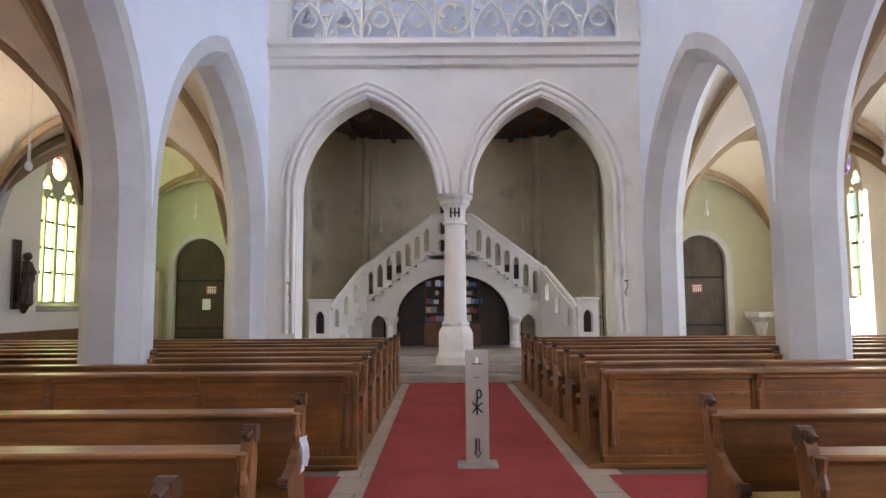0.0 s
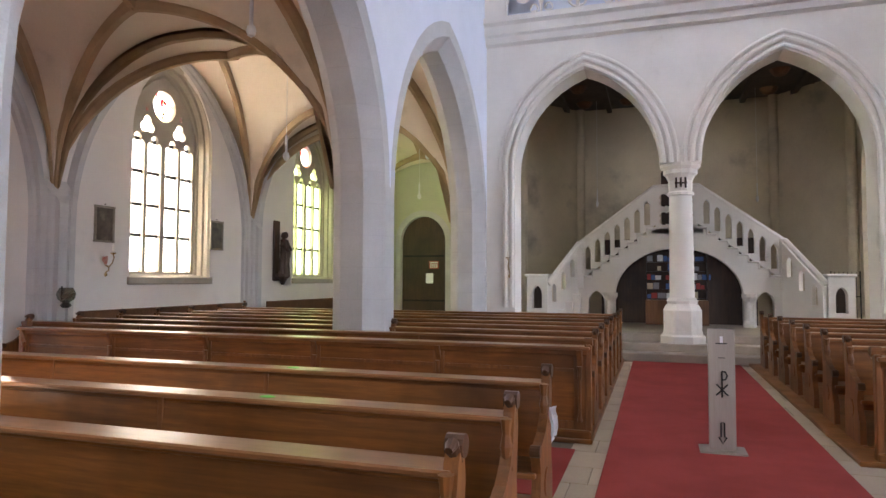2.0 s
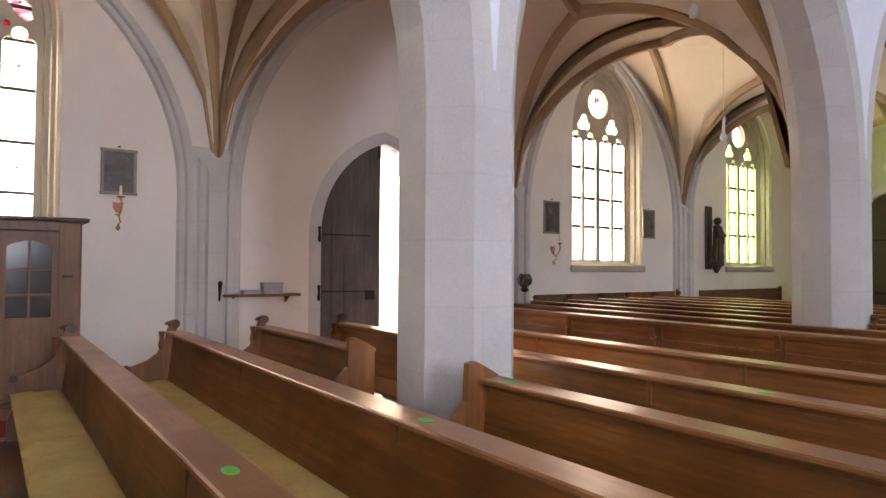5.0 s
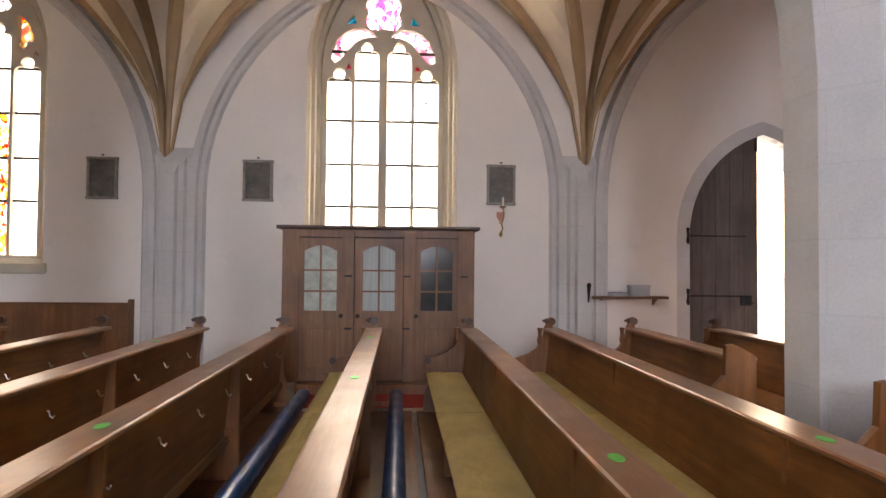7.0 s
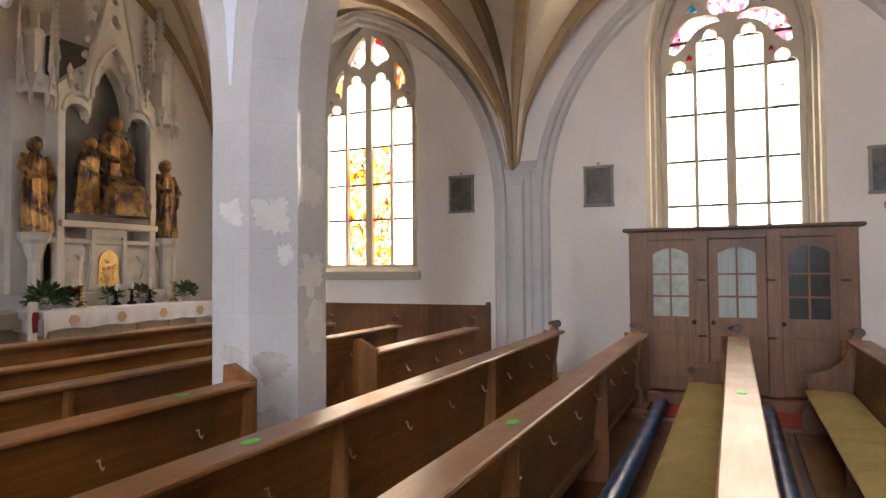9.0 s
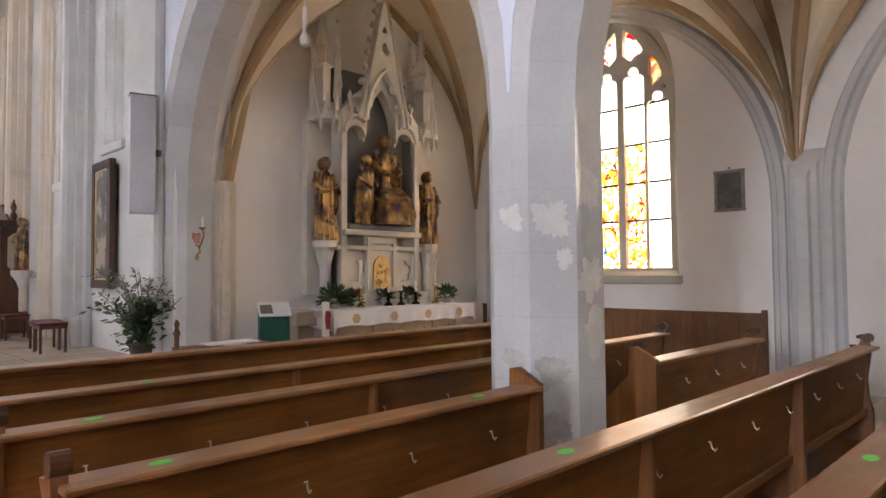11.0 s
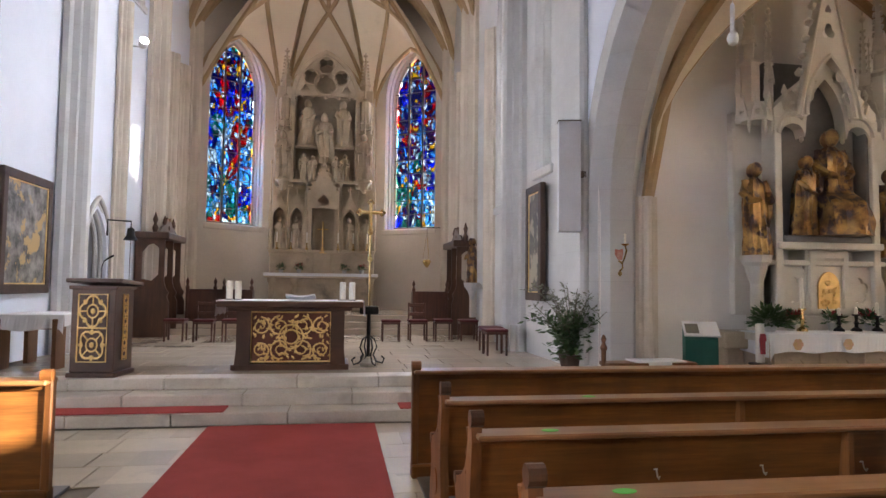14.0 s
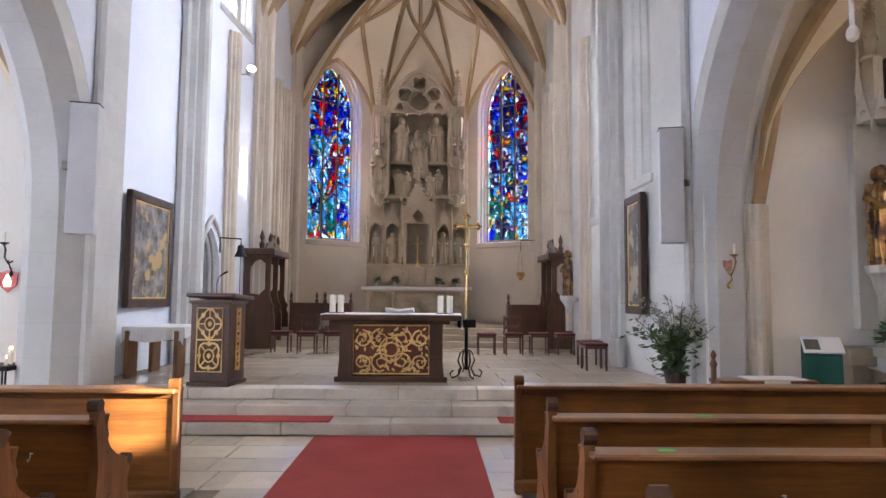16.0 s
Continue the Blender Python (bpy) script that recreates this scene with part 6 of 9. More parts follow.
for r_ in (0.1, 0.17):
    tube(vine, [(u, 0.03, v) for u, v in ring(0, 0.47, r_, 20)], 0.012, 6, True)
part("gilded_vine", vine, GOLD, al, "gilded carved vine openwork")
part("panel_ground", box(bm_new(), -0.555, 0.555, -0.018, 0.004, 0.12, 0.82), surface("dark_red_ground", (0.12, 0.03, 0.012), (0.08, 0.02, 0.008), 4, 40, 0.6), al)
cl = thing("altar_cloth", 0.45, -10.62, CH_Z + 0.975, "white linen cloth lying over the altar table", "cloth")
bm = box(bm_new(), -1.03, 1.03, -0.8, 0.04, 0.002, 0.008)
part("sheet", bm, LINEN, cl)
for s in (-1, 1):
    bm = bm_new()
    nn = 14
    top = [bm.verts.new((s * 1.032, -0.8 + 0.84 * i / nn, 0.006)) for i in range(nn + 1)]
    bot = [bm.verts.new((s * (1.04 + 0.012 * math.sin(i * 1.9)), -0.8 + 0.84 * i / nn, -0.2 - 0.02 * math.sin(i))) for i in range(nn + 1)]
    for i in range(nn):
        bm.faces.new((top[i], top[i + 1], bot[i + 1], bot[i]))
    part("overhang", bm, LINEN, cl)
bk_ = thing("open_missal", 0.35, -11.0, CH_Z + 0.985, "open white book on a low stand on the altar", "book")
for s in (-1, 1):
    part("page_block", box(bm_new(), min(0, s * 0.22), max(0, s * 0.22), -0.16, 0.16, 0.0, 0.03, 0.006, pose(0, 0, 0.01, 10, -s * 8, 0)), LINEN, bk_)
for dx, dy in ((0.92, -0.35), (0.79, -0.3), (-0.72, -0.35), (-0.86, -0.3)):
    cd = thing("altar_candle", 0.45 + dx, -10.62 + dy, CH_Z + 0.983, "thick white candle standing on the altar", "candle", "candles on the altar table")
    part("wax", lathe(bm_new(), [(0.045, 0.012), (0.046, 0.02), (0.045, 0.27), (0.035, 0.275), (0.03, 0.262)], 0, 0, 0, 16), WAX, cd, smooth=True)
    part("holder", lathe(bm_new(), [(0.07, 0), (0.07, 0.008), (0.05, 0.014)], 0, 0, 0, 14), IRON, cd)

am = thing("ambo", 2.86, -10.3, CH_Z, "dark wooden ambo with gilded quatrefoil openwork and sloping top", "lectern", rz=-6)
part("plinth", box(bm_new(), -0.37, 0.37, -0.37, 0.37, 0, 0.06, 0.01), ALT_WOOD, am)
part("body", box(bm_new(), -0.335, 0.335, -0.335, 0.335, 0.06, 1.14, 0.012), ALT_WOOD, am)
part("cornice", box(bm_new(), -0.37, 0.37, -0.37, 0.37, 1.12, 1.17, 0.012), ALT_WOOD, am)
part("desk", box(bm_new(), -0.43, 0.43, -0.42, 0.42, 1.17, 1.225, 0.012, pose(0, 0, 0.02, 3, 0, 0)), ALT_WOOD, am)
for face, rot in ((0, 0), (1, 90), (2, -90)):
    wv = bm_new()
    hw = 0.22 if face == 0 else 0.07
    tube(wv, [(-hw, 0.35, 0.2), (hw, 0.35, 0.2), (hw, 0.35, 1.06), (-hw, 0.35, 1.06)], 0.014, 6, True)
    if face == 0:
        tube(wv, [(-hw, 0.35, 0.63), (hw, 0.35, 0.63)], 0.012, 6)
        for cz, tn in ((0.415, 0.785), (0.845, 0.0)):
            tube(wv, [(u, 0.352, v) for u, v in foil(0, cz, 0.2, 4, 6, tn)], 0.015, 6, True)
            tube(wv, [(u, 0.352, v) for u, v in ring(0, cz, 0.085, 14)], 0.012, 6, True)
            for q in range(4):
                a_ = tn + q * math.pi / 2
                tube(wv, [(0.085 * math.cos(a_), 0.352, cz + 0.085 * math.sin(a_)), (0.19 * math.cos(a_), 0.352, cz + 0.19 * math.sin(a_))], 0.011, 6)
                bmesh.ops.create_icosphere(wv, subdivisions=1, radius=0.03, matrix=pose(0.175 * math.cos(a_ + 0.785), 0.35, cz + 0.175 * math.sin(a_ + 0.785)) @ Matrix.Diagonal((1, 0.5, 1, 1)))
            bmesh.ops.create_icosphere(wv, subdivisions=1, radius=0.04, matrix=pose(0, 0.35, cz) @ Matrix.Diagonal((1, 0.5, 1, 1)))
    else:
        for q in range(6):
            tube(wv, [(u, 0.35, v) for u, v in foil(0, 0.28 + 0.14 * q, 0.06, 4, 4, 0.0)], 0.01, 6, True)
    bmesh.ops.transform(wv, matrix=pose(0, 0, 0, 0, 0, rot), verts=wv.verts[:])
    part("gilded_panel", wv, GOLD, am, "gilded quatrefoil openwork")
am.scale = (0.82, 0.82, 1.0)
part("microphone", tube(bm_new(), [(0.1, -0.1, 1.24), (0.1, -0.08, 1.4), (0.03, -0.02, 1.5), (-0.08, 0.02, 1.55), (-0.14, 0.03, 1.57)], [0.008, 0.007, 0.007, 0.014, 0.014], 8), IRON, am)

pc = thing("processional_cross", -0.67, -11.0, CH_Z, "gilt processional cross on a wrought iron stand", "cross")
part("pole", tube(bm_new(), [(0, 0, 0.2), (0, 0, 2.1)], 0.018, 10), BRASS, pc)
cx = bm_new()
tube(cx, [(0, 0, 2.05), (0, 0, 2.48)], 0.028, 8)
tube(cx, [(-0.17, 0, 2.33), (0.17, 0, 2.33)], 0.028, 8)
for a in ((0.17, 2.33), (-0.17, 2.33), (0, 2.48)):
    for d in ((0.035, 0), (-0.035, 0), (0, 0.035), (0, -0.035)):
        bmesh.ops.create_icosphere(cx, subdivisions=1, radius=0.03, matrix=Matrix.Translation((a[0] + d[0], 0, a[1] + d[1])))
part("cross_head", cx, BRASS, pc)
for zz in (2.03, 1.62):
    part("knop", lathe(bm_new(), [(0.018, -0.05), (0.04, -0.02), (0.045, 0.0), (0.04, 0.02), (0.018, 0.05)], 0, 0, zz, 12), BRASS, pc)
part("stand_pole", tube(bm_new(), [(0, 0, 0.12), (0, 0, 0.85)], 0.028, 10), IRON, pc)
part("stand_tray", box(bm_new(), -0.14, 0.14, -0.1, 0.1, 0.78, 0.9, 0.015), IRON, pc)
for i in range(4):
    a = math.pi / 2 * i + 0.4
    part("scroll_foot", tube(bm_new(), [(r_ * math.cos(a), r_ * math.sin(a), z_) for r_, z_ in ((0.02, 0.45), (0.1, 0.4), (0.14, 0.28), (0.08, 0.16), (0.14, 0.06), (0.24, 0.03), (0.27, 0.1), (0.22, 0.14))], 0.013, 6), IRON, pc)
part("stand_base", lathe(bm_new(), [(0.13, 0), (0.13, 0.05), (0.05, 0.1), (0.03, 0.14)], 0, 0, 0, 12), STEP, pc)


# ---- pews ----
STICK = surface("green_sticker", (0.12, 0.62, 0.10), (0.10, 0.55, 0.08), 5, 50, 0.5)
HOOKM = surface("steel_hook", (0.6, 0.58, 0.55), (0.5, 0.48, 0.45), 6, 60, 0.3, metal=1.0)
KNOBW = wood("worn_dark_scroll_oak", (0.04, 0.017, 0.007), (0.11, 0.045, 0.018), "z", 0.4)
LEDGE = wood("pew_ledge_oak", (0.19, 0.078, 0.026), (0.36, 0.165, 0.062), "x", 0.3)
END_PROFILE = [(0.07, 0.0), (0.07, 0.34), (0.04, 0.46), (0.03, 0.62), (0.055, 0.78), (0.07, 0.88), (0.055, 0.96), (0.03, 0.985), (0.0, 0.985),
               (-0.02, 0.95), (-0.035, 0.88), (-0.06, 0.8), (-0.11, 0.72), (-0.2, 0.655), (-0.3, 0.62), (-0.375, 0.6), (-0.395, 0.56), (-0.385, 0.52),
               (-0.36, 0.45), (-0.37, 0.36), (-0.42, 0.26), (-0.43, 0.12), (-0.43, 0.0)]


def pew_end_mesh(fancy=True):
    if not fancy:
        return plate(bm_new(), [(0.11, 0.0), (0.11, 0.94), (0.02, 0.99), (-0.06, 1.03), (-0.115, 1.02), (-0.125, 0.8), (-0.3, 0.62), (-0.43, 0.5), (-0.43, 0.0)], [], 0.05, basis((-0.025, 0, 0), (0, 1, 0), (0, 0, 1)))
    bm = plate(bm_new(), END_PROFILE, [], 0.055, basis((-0.0275, 0, 0), (0, 1, 0), (0, 0, 1)))
    if fancy:
        tube(bm, [(-0.036, -0.16, 0.35), (0.036, -0.16, 0.35)], 0.09, 14)
        lathe(bm, [(0.02, 0.66), (0.032, 0.7), (0.02, 0.74), (0.032, 0.8), (0.02, 0.86), (0.03, 0.93)], 0, -0.075, 0, 8)
    return bm


END_CACHE = {}


def shared(key, make, mat, smooth=False):
    """One mesh for alike parts."""
    if key not in END_CACHE:
        ob = finish(key, make(), mat, smooth)
        END_CACHE[key] = ob.data
        bpy.data.objects.remove(ob)
    return END_CACHE[key]


def put(name, me, parent, m):
    ob = new(name, me)
    ob.parent = parent
    ob.matrix_basis = m
    return ob


pr = random.Random(11)


def pew(xa, xb, y, group, cushion=False, kneeler=False, stickers=(), hooks=True, fancy=(True, True), label=None):
    """A pew facing the altar (-y); y is its backrest's."""
    xa, xb = min(xa, xb), max(xa, xb)
    L = xb - xa
    t = thing("pew", (xa + xb) / 2, y, 0, label or "brown varnished oak pew with carved scroll ends", "pew", group)
    h = L / 2
    tilt = pose(0, 0, 0, 6, 0, 0)
    part("backrest", box(bm_new(), -h + 0.02, h - 0.02, -0.012, 0.012, 0.33, 0.905, 0.004, pose(0, -0.055, 0, -6, 0, 0)), PEW, t)
    part("ledge", box(bm_new(), -h + 0.015, h - 0.015, -0.045, 0.135, 0.9, 0.93, 0.008), LEDGE, t)
    part("ledge_moulding", box(bm_new(), -h + 0.02, h - 0.02, 0.02, 0.05, 0.865, 0.9, 0.006), PEW, t)
    part("seat", box(bm_new(), -h + 0.02, h - 0.02, -0.4, -0.02, 0.42, 0.455, 0.008), PEW, t)
    part("rail", box(bm_new(), -h + 0.02, h - 0.02, 0.005, 0.03, 0.3, 0.36, 0.004), PEW, t)
    part("floor_beam", box(bm_new(), -h, h, -0.5, 0.45, 0.0, 0.05, 0.006), PEW, t)
    for s, fc in ((-1, fancy[0]), (1, fancy[1])):
        me = shared("end_fancy" if fc else "end_plain", lambda: pew_end_mesh(fc), PEWEND)
        put("end", me, t, pose(s * (h - 0.02), 0, 0))
        if fc:
            kn = shared("end_scroll", lambda: tube(tube(bm_new(), [(-0.034, 0.045, 1.0), (0.034, 0.045, 1.0)], 0.043, 12), [(0, 0.035, 0.95), (0, -0.01, 1.015), (0, -0.045, 1.0)], [0.03, 0.026, 0.015], 8), KNOBW)
            put("scroll_knob", kn, t, pose(s * (h - 0.02), 0, 0))
            put("arm_knob", shared("end_arm_knob", lambda: tube(bm_new(), [(-0.03, -0.385, 0.585), (0.03, -0.385, 0.585)], 0.036, 12), KNOBW), t, pose(s * (h - 0.02), 0, 0))
    n = max(1, int(L / 1.9))
    for i in range(1, n):
        x = -h + L * i / n
        part("support", box(bm_new(), x - 0.02, x + 0.02, -0.36, 0.1, 0.05, 0.42, 0.004), PEWEND, t)
        part("bracket", box(bm_new(), x - 0.018, x + 0.018, 0.006, 0.1, 0.42, 0.9, 0.004), PEWEND, t)
    if hooks:
        hk = shared("hook", lambda: tube(tube(bm_new(), [(0, 0, 0.03), (0, 0.012, 0.03), (0, 0.02, 0.0), (0, 0.036, -0.012), (0, 0.045, 0.004)], 0.0045, 6), [(-0.012, 0.0, 0.03), (0.012, 0, 0.03)], 0.006, 6), HOOKM)
        x = -h + 0.4
        while x < h - 0.3:
            put("hook", hk, t, pose(x, 0.028, 0.68))
            x += 0.62
    for x in stickers:
        if xa < x < xb:
            st = shared("sticker", lambda: lathe(bm_new(), [(0.042, 0), (0.042, 0.003)], 0, 0, 0, 14), STICK)
            put("sticker", st, t, pose(x - (xa + xb) / 2, 0.045, 0.9305) @ Matrix.Diagonal((1.1, 0.65, 1, 1)))
    if kneeler:
        bm = bm_new()
        pts, rad = [], []
        k = int((L - 0.5) / 0.07)
        for i in range(k + 1):
            pts.append((-h + 0.25 + (L - 0.5) * i / k, 0.28, 0.27 + 0.004 * math.sin(i * 1.3)))
            rad.append(0.07 if i % 2 else 0.064)
        part("kneeler_roll", tube(bm, pts, rad, 12), BLUEVINYL, t, "blue vinyl padded kneeler", True)
        for s in (-1, 0, 1):
            part("kneeler_arm", box(bm_new(), s * (h - 0.3) - 0.015, s * (h - 0.3) + 0.015, 0.0, 0.28, 0.17, 0.21, 0.003), PEWEND, t)
    if cushion:
        x = -h + 0.05
        while x < h - 0.3:
            w_ = min(pr.uniform(1.6, 2.1), h - 0.05 - x)
            c = thing("seat_cushion", (xa + xb) / 2 + x + w_ / 2, y - 0.22, 0.455, "thin ochre fabric cushion lying on a pew seat", "cushion", "ochre pew cushions")
            bm = bm_new()
            nx, ny = 26, 8
            g = [[bm.verts.new(((i / nx - 0.5) * (w_ - 0.02), (j / ny - 0.5) * 0.38,
                  0.004 + 0.04 * (1 - abs(2 * i / nx - 1) ** 8) * (1 - abs(2 * j / ny - 1) ** 6) + 0.006 * math.sin(9 * i / nx + 3.0 * math.sin(j * 0.9 + i * 0.35)) * (1 - abs(2 * j / ny - 1) ** 4)
                  - 0.012 * math.exp(-((i - nx * 0.45 - 1.5 * math.sin(j)) ** 2) / 1.2))) for j in range(ny + 1)] for i in range(nx + 1)]
            for i in range(nx):
                for j in range(ny):
                    bm.faces.new((g[i][j], g[i + 1][j], g[i + 1][j + 1], g[i][j + 1]))
            part("pad", bm, CUSHION, c, smooth=True)
            part("underside", box(bm_new(), -w_ / 2 + 0.01, w_ / 2 - 0.01, -0.19, 0.19, 0.0, 0.006), CUSHION, c)
            x += w_
    return t


def pew_front(xa, xb, y, label, panels=5):
    """The desk-like front before the first pew: a panelled board with a sloping ledge."""
    xa, xb = min(xa, xb), max(xa, xb)
    L, h = xb - xa, (xb - xa) / 2
    t = thing("prayer_bench", (xa + xb) / 2, y, 0, label, "bench", "panelled bench fronts")
    part("board", box(bm_new(), -h, h, -0.015, 0.015, 0.08, 0.9, 0.003), PEW, t)
    part("ledge", box(bm_new(), -h - 0.02, h + 0.02, -0.09, 0.14, 0.9, 0.935, 0.01), LEDGE, t)
    part("base_moulding", box(bm_new(), -h - 0.03, h + 0.03, -0.07, 0.07, 0.0, 0.12, 0.015), PEW, t)
    part("top_moulding", box(bm_new(), -h, h, -0.05, 0.03, 0.845, 0.9, 0.01), PEW, t)
    for i in range(panels + 1):
        x = -h + 0.08 + (L - 0.16) * i / panels
        part("stile", box(bm_new(), x - 0.06, x + 0.06, -0.028, 0.0, 0.12, 0.85, 0.004), PEWEND, t)
        b = lathe(bm_new(), [(0.02, 0.2), (0.028, 0.22), (0.018, 0.26), (0.016, 0.6), (0.026, 0.64), (0.02, 0.68), (0.03, 0.74)], x, -0.05, 0, 8)
        part("colonnette", b, PEWEND, t)
        part("bracket", plate(bm_new(), [(-0.03, 0.74), (-0.1, 0.9), (-0.03, 0.9)], [], 0.05, basis((x - 0.025, 0, 0), (0, 1, 0), (0, 0, 1))), PEWEND, t)
        if i < panels:
            xw = (L - 0.16) / panels - 0.12
            part("cross_rail", box(bm_new(), x + 0.06, x + 0.06 + xw, -0.026, 0.0, 0.68, 0.715, 0.004), PEWEND, t)
            part("cross_rail", box(bm_new(), x + 0.06, x + 0.06 + xw, -0.026, 0.0, 0.12, 0.2, 0.004), PEWEND, t)
    for s in (-1, 1):
        part("end_post", box(bm_new(), s * h - 0.03, s * h + 0.03, -0.04, 0.045, 0.0, 0.95, 0.01), PEWEND, t)
        part("end_scroll", tube(bm_new(), [(s * h - 0.04, 0.06, 0.97), (s * h + 0.04, 0.06, 0.97)], 0.045, 12), PEWEND, t)
    return t


NROWS = [-5.42, -4.46, -3.48, -2.48, -1.62, -0.69, 0.31, 1.2, 2.12, 3.04, 4.12]
SROWS = [-5.25, -4.35, -3.4, -2.45, -1.55, -0.65, 0.25, 1.15, 2.0, 2.9, 3.95]
NX, SX = AX - 1.18, AX + 1.32
for i, y in enumerate(NROWS):
    st = [[-1.9, -4.6, -6.6], [-1.3], [-1.25, -3.0], [-2.4, -6.0], [-3.1], [-1.6, -4.2, -6.3], [-2.6]][i] if i < 7 else [-2.3 - 0.5 * (i % 3)]
    if i in (2, 8):
        pew(NX, -3.52, y, "north front pews", i == 8, False, st, True, (False, True), "brown oak pew ending in a plain panel against the pillar")
        pew(-4.98, -7.3, y, "north front pews", False, False, st, True, (True, False), "short brown oak pew between the pillar and the aisle wall")
    else:
        pew(NX, -7.25, y, "north front pews", i in (5, 6, 7), i in (4, 5), st, i < 7)
pew_front(NX, -7.2, -6.85, "brown panelled oak prayer bench with a broad ledge", 6)
for i, y in enumerate(SROWS):
    if i in (2, 8):
        pew(SX + (0.3 if y < -1 else 0.0), 4.2, y, "south front pews")
        pew(5.5, 7.9, y, "south front pews")
    else:
        pew(SX + (0.3 if y < -1 else 0.0), 7.9, y, "south front pews", i > 8)
pew_front(SX + 0.32, 7.9, -6.5, "brown panelled oak prayer bench with a broad ledge", 6)
for s in (-1, 1):
    x0, x1, xe = (NX + 0.02, -9.55, -8.4) if s < 0 else (SX - 0.02, 10.1, 9.0)
    pew_front(x0, xe, 6.45, "carved oak front of the rear pew block with turned colonnettes", 5)
    for i in range(7):
        y = 7.42 + 0.92 * i
        if abs(y - 0.2 - PY[0]) < 0.6:
            pew(x0, AX + s * (HALF - 0.02), y, "rear pews")
            pew(AX + s * (PIL + PH + 0.05), x1, y, "rear pews")
        else:
            pew(x0, x1, y, "rear pews")

# kerb boards under the rear blocks
for s in (-1, 1):
    xa, xb = sorted((AX + s * 1.12, AX + s * 9.7))
    struct("pew_platform_" + ("north" if s < 0 else "south"), box(bm_new(), xa, xb, 6.35, 13.2, 0, 0.045, 0.01), PEW, "low wooden platform under the rear pews", "platform")
    xa, xb = sorted((AX + s * (1.2 if s < 0 else 1.62), AX + s * 7.6))
    struct("pew_platform_front_" + ("north" if s < 0 else "south"), box(bm_new(), xa, xb, -6.9, 4.3, -0.005, 0.02, 0.005), GREYBOARD, "dark worn wooden floor boards under the front pews", "platform")

# ---- carpets and paving ----
tagged(finish("carpet_runner", box(bm_new(), AX - 0.96, AX + 0.97, -9.05, 13.15, 0.004, 0.014, 0.003), CARPET), "long dull red carpet runner in the middle aisle", "carpet")
tagged(finish("carpet_runner", box(bm_new(), -9.5, AX - 1.25, 4.72, 6.1, 0.004, 0.013, 0.003), CARPET), "red carpet strip towards the side door", "carpet")
tagged(finish("carpet_runner", box(bm_new(), AX + 1.25, 9.5, 4.6, 6.1, 0.004, 0.013, 0.003), CARPET), "red carpet strip in the cross aisle", "carpet")
tagged(finish("carpet_runner", box(bm_new(), -8.4, -7.6, -1.6, 0.6, 0.004, 0.013, 0.003), CARPET), "red carpet strip before the confessional", "carpet")
for xa, xb in ((1.1, 4.2), (-3.6, -0.98)):
    tagged(finish("step_carpet", box(bm_new(), xa, xb, -9.48, -9.12, 0.153, 0.172, 0.006), CARPET), "dark red carpet strip lying on the chancel step", "carpet")

fl = bpy.data.objects["floor"]
fr_ = random.Random(3)


def paving(parent, x0, x1, y0, y1, z, size, mat, name, skip=None, limit=300):
    y = y0
    n = 0
    rest = bm_new()
    while y < y1 - 0.05:
        hgt = size * fr_.uniform(0.85, 1.15)
        x = x0 - fr_.uniform(0, size)
        while x < x1:
            w_ = size * fr_.uniform(0.9, 1.5)
            a, b, c, d = max(x, x0) + 0.004, min(x + w_, x1) - 0.004, y + 0.004, min(y + hgt, y1) - 0.004
            if b - a > 0.05 and d - c > 0.05 and not (skip and skip(a, b, c, d)):
                if n < limit:
                    part(name, box(bm_new(), a, b, c, d, z - 0.02, z + fr_.uniform(-0.0015, 0.0015), 0.004), mat, parent)
                    n += 1
                else:
                    box(rest, a, b, c, d, z - 0.02, z, 0)
            x += w_
        y += hgt
    if len(rest.verts):
        tagged(part("paving_rest", rest, mat, parent), kind="stuff")
    else:
        rest.free()


paving(fl, AX - 1.3, AX + 1.4, -9.05, 13.1, 0.0, 0.5, FLAG, "flagstone", lambda a, b, c, d: a > AX - 0.9 and b < AX + 0.9, 160)
paving(fl, -4.2, 4.8, -9.05, -6.9, 0.0, 0.55, FLAG, "flagstone", None, 120)
paving(fl, -10.1, -7.3, -9.9, 6.0, 0.0, 0.6, FLAG, "flagstone", None, 20)
paving(bpy.data.objects["chancel_floor"], AX - CA, AX + CA, UP_Y, CH_Y - 0.28, CH_Z, 0.62, MARBLE, "floor_slab", None, 200)

# ---- steel stele in the middle aisle ----
se = thing("steel_stele", AX + 0.05, 6.45, 0.013, "upright brushed steel stele on a plate in the aisle", "stele")
part("plate", box(bm_new(), -0.2, 0.2, -0.12, 0.16, 0, 0.02, 0.004), STEEL, se)
part("slab", box(bm_new(), -0.115, 0.115, -0.03, 0.03, 0.02, 1.13, 0.006), STEEL, se)
sign = bm_new()
tube(sign, [(0, -0.035, 0.5), (0, -0.035, 0.74)], 0.008, 6)
tube(sign, [(0, -0.035, 0.74), (0.03, -0.035, 0.735), (0.045, -0.035, 0.7), (0.03, -0.035, 0.665), (0, -0.035, 0.66)], 0.008, 6)
tube(sign, [(-0.05, -0.035, 0.52), (0.05, -0.035, 0.62)], 0.007, 6)
tube(sign, [(-0.05, -0.035, 0.62), (0.05, -0.035, 0.52)], 0.007, 6)
part("monogram", sign, IRON, se)
ar = bm_new()
